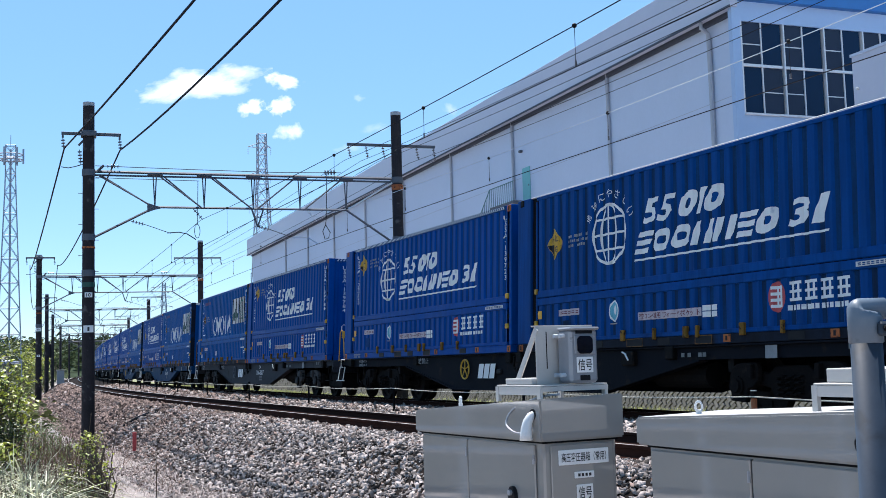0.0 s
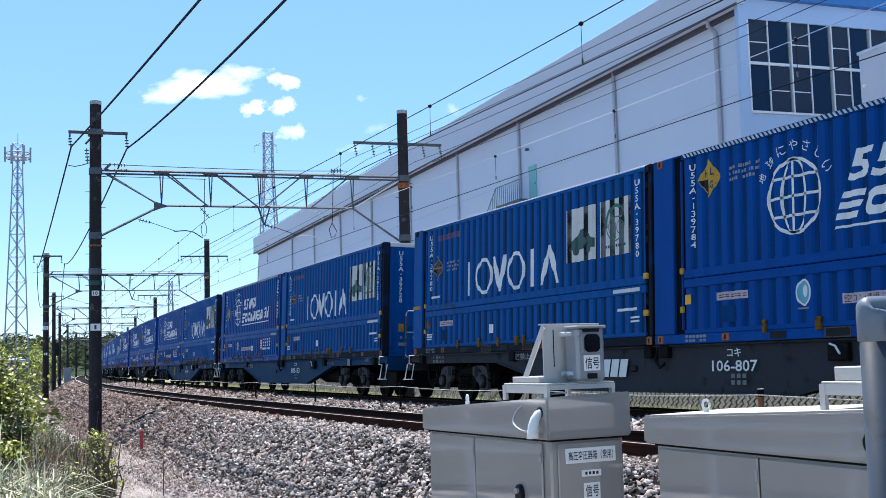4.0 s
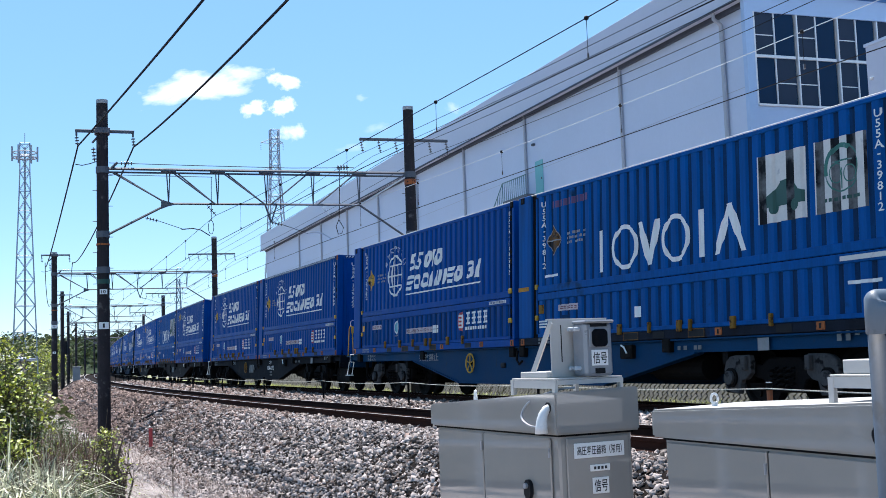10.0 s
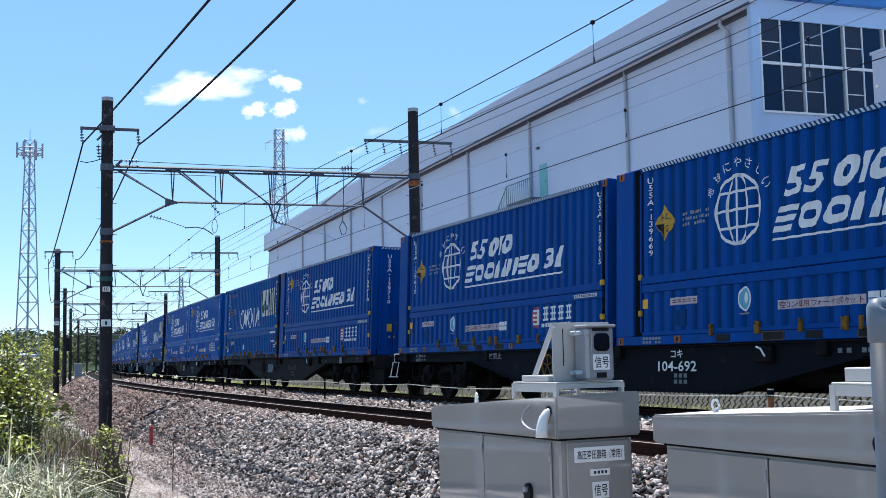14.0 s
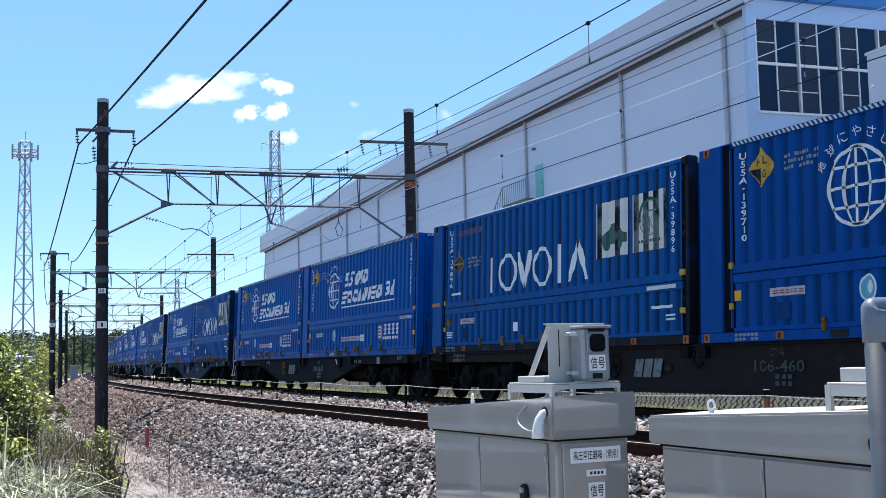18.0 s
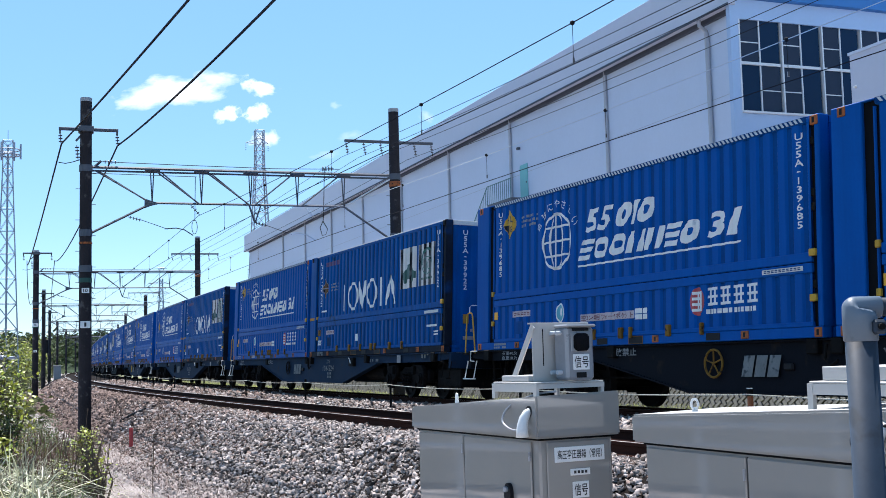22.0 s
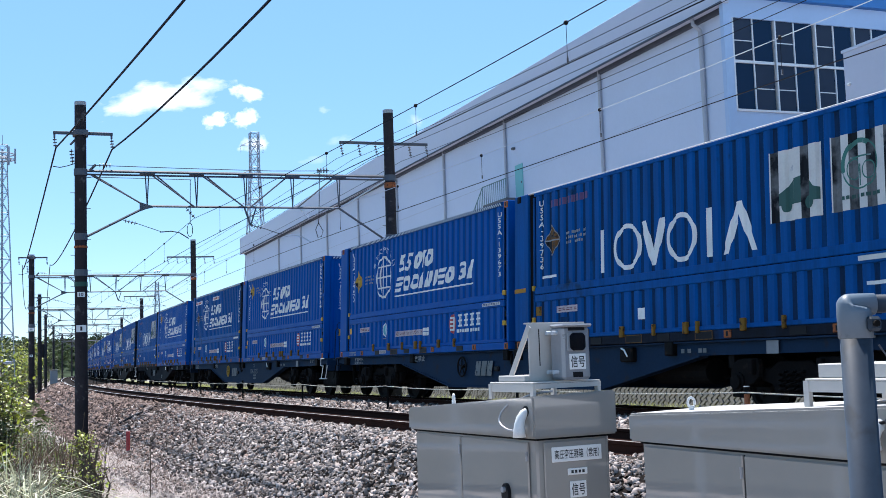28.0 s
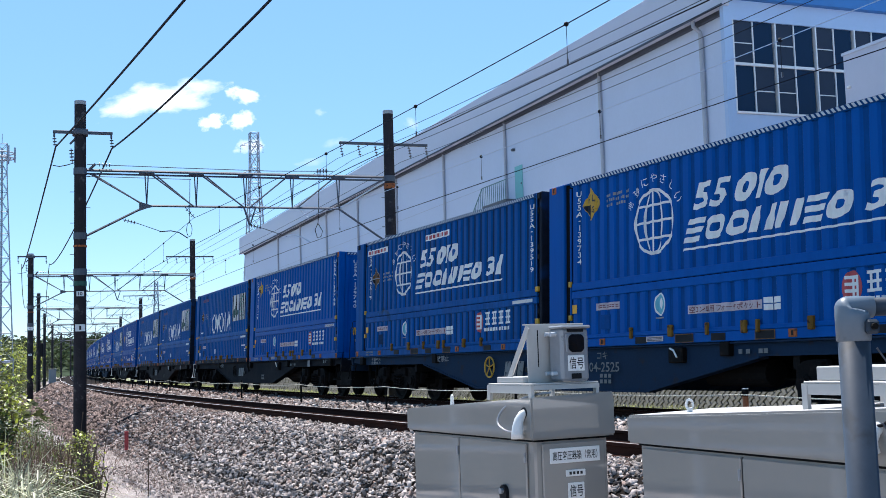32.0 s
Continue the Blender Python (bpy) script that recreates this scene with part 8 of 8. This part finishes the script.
# ---- clouds: soft sheets very far off, drifting slowly ----
def cloud_material(seed, dense=1.0):
    m = bpy.data.materials.new("cloud")
    m.use_nodes = True
    n, l = m.node_tree.nodes, m.node_tree.links
    n.clear()
    out, mix, tr, em = n.new("ShaderNodeOutputMaterial"), n.new("ShaderNodeMixShader"), n.new("ShaderNodeBsdfTransparent"), n.new("ShaderNodeEmission")
    em.inputs["Color"].default_value, em.inputs["Strength"].default_value = (1.0, 1.0, 1.0, 1), 1.05
    tc, no = n.new("ShaderNodeTexCoord"), n.new("ShaderNodeTexNoise")
    no.inputs["Scale"].default_value, no.inputs["Detail"].default_value, no.inputs["Roughness"].default_value = 1.9, 6.0, 0.55
    mp = n.new("ShaderNodeMapping")
    mp.inputs["Location"].default_value = (seed * 3.7, seed * 1.3, 0)
    l.new(tc.outputs["Generated"], mp.inputs["Vector"])
    mp.inputs["Scale"].default_value = (1.6, 1.0, 1.0)
    l.new(mp.outputs[0], no.inputs["Vector"])
    ctr = n.new("ShaderNodeVectorMath")
    ctr.operation = "SUBTRACT"
    ctr.inputs[1].default_value = (0.5, 0.5, 0.5)
    l.new(tc.outputs["Generated"], ctr.inputs[0])
    sq = n.new("ShaderNodeVectorMath")
    sq.operation = "MULTIPLY"
    sq.inputs[1].default_value = (2.0, 2.0, 0.0)
    l.new(ctr.outputs[0], sq.inputs[0])
    ln = n.new("ShaderNodeVectorMath")
    ln.operation = "LENGTH"
    l.new(sq.outputs[0], ln.inputs[0])
    sub = n.new("ShaderNodeMath")
    sub.operation = "MULTIPLY_ADD"
    sub.inputs[1].default_value = -0.55
    l.new(ln.outputs["Value"], sub.inputs[0])
    l.new(no.outputs["Fac"], sub.inputs[2])
    rng_ = n.new("ShaderNodeMapRange")
    rng_.inputs["From Min"].default_value, rng_.inputs["From Max"].default_value = 0.05, 0.40
    l.new(sub.outputs[0], rng_.inputs["Value"])
    rng_.inputs["To Max"].default_value = dense
    l.new(rng_.outputs[0], mix.inputs["Fac"])
    l.new(tr.outputs[0], mix.inputs[1])
    l.new(em.outputs[0], mix.inputs[2])
    l.new(mix.outputs[0], out.inputs["Surface"])
    return m


drifting = []
CLOUD_Y = 2400.0


def cloud(u, v, w, h, seed, tilt=0.0, dense=1.0):
    """u, v: sideways and upward slopes as seen at the start; w, h: its size as slopes."""
    bm = bmesh.new()
    bmesh.ops.create_grid(bm, x_segments=6, y_segments=4, size=0.5)
    ob = part("cloud", bm, cloud_material(seed, dense))
    ob.matrix_basis = (Matrix.Translation((u * CLOUD_Y, CLOUD_Y, v * CLOUD_Y)) @ Matrix.Rotation(radians(90), 4, "X") @ Matrix.Rotation(tilt, 4, "Z"))
    ob.data.transform(Matrix.Diagonal((w * CLOUD_Y, h * CLOUD_Y, 1, 1)))
    tagged(ob, "small white fair-weather cloud", "cloud", "clouds in the sky")
    ob.visible_shadow = False
    drifting.append((ob, u, v))


DRIFT_U, DRIFT_V = -8.75e-4, -4.2e-4
CLOUDS = [(-0.2000, 0.2500, 0.130, 0.038, 1, 0.12), (-0.1253, 0.2520, 0.041, 0.019, 2, -0.1), (-0.1546, 0.2292, 0.034, 0.019, 3, 0.25),
          (-0.1305, 0.2292, 0.031, 0.021, 4, 0.45), (-0.1225, 0.2060, 0.032, 0.018, 5, -0.05, 0.6), (-0.061, 0.2345, 0.015, 0.009, 6, 0.0, 0.15),
          (0.0200, 0.2233, 0.014, 0.017, 7, 0.9, 0.2), (-0.0472, 0.2073, 0.032, 0.01, 8, 0.15, 0.13), (-0.0685, 0.1906, 0.034, 0.009, 9, 0.12, 0.14)]
for args in CLOUDS:
    cloud(*args)


def cloud_rows(ob, u, v):
    turn = ob.matrix_basis.to_quaternion().to_matrix().to_4x4()
    rows = []
    for t in (0, 8, 16, 24, 32):
        d = DRIFT_U * t
        rows.append((t, Matrix.Translation(((u + d) * CLOUD_Y, CLOUD_Y, (v + DRIFT_V * t) * CLOUD_Y)) @ turn))
    return rows


motions()
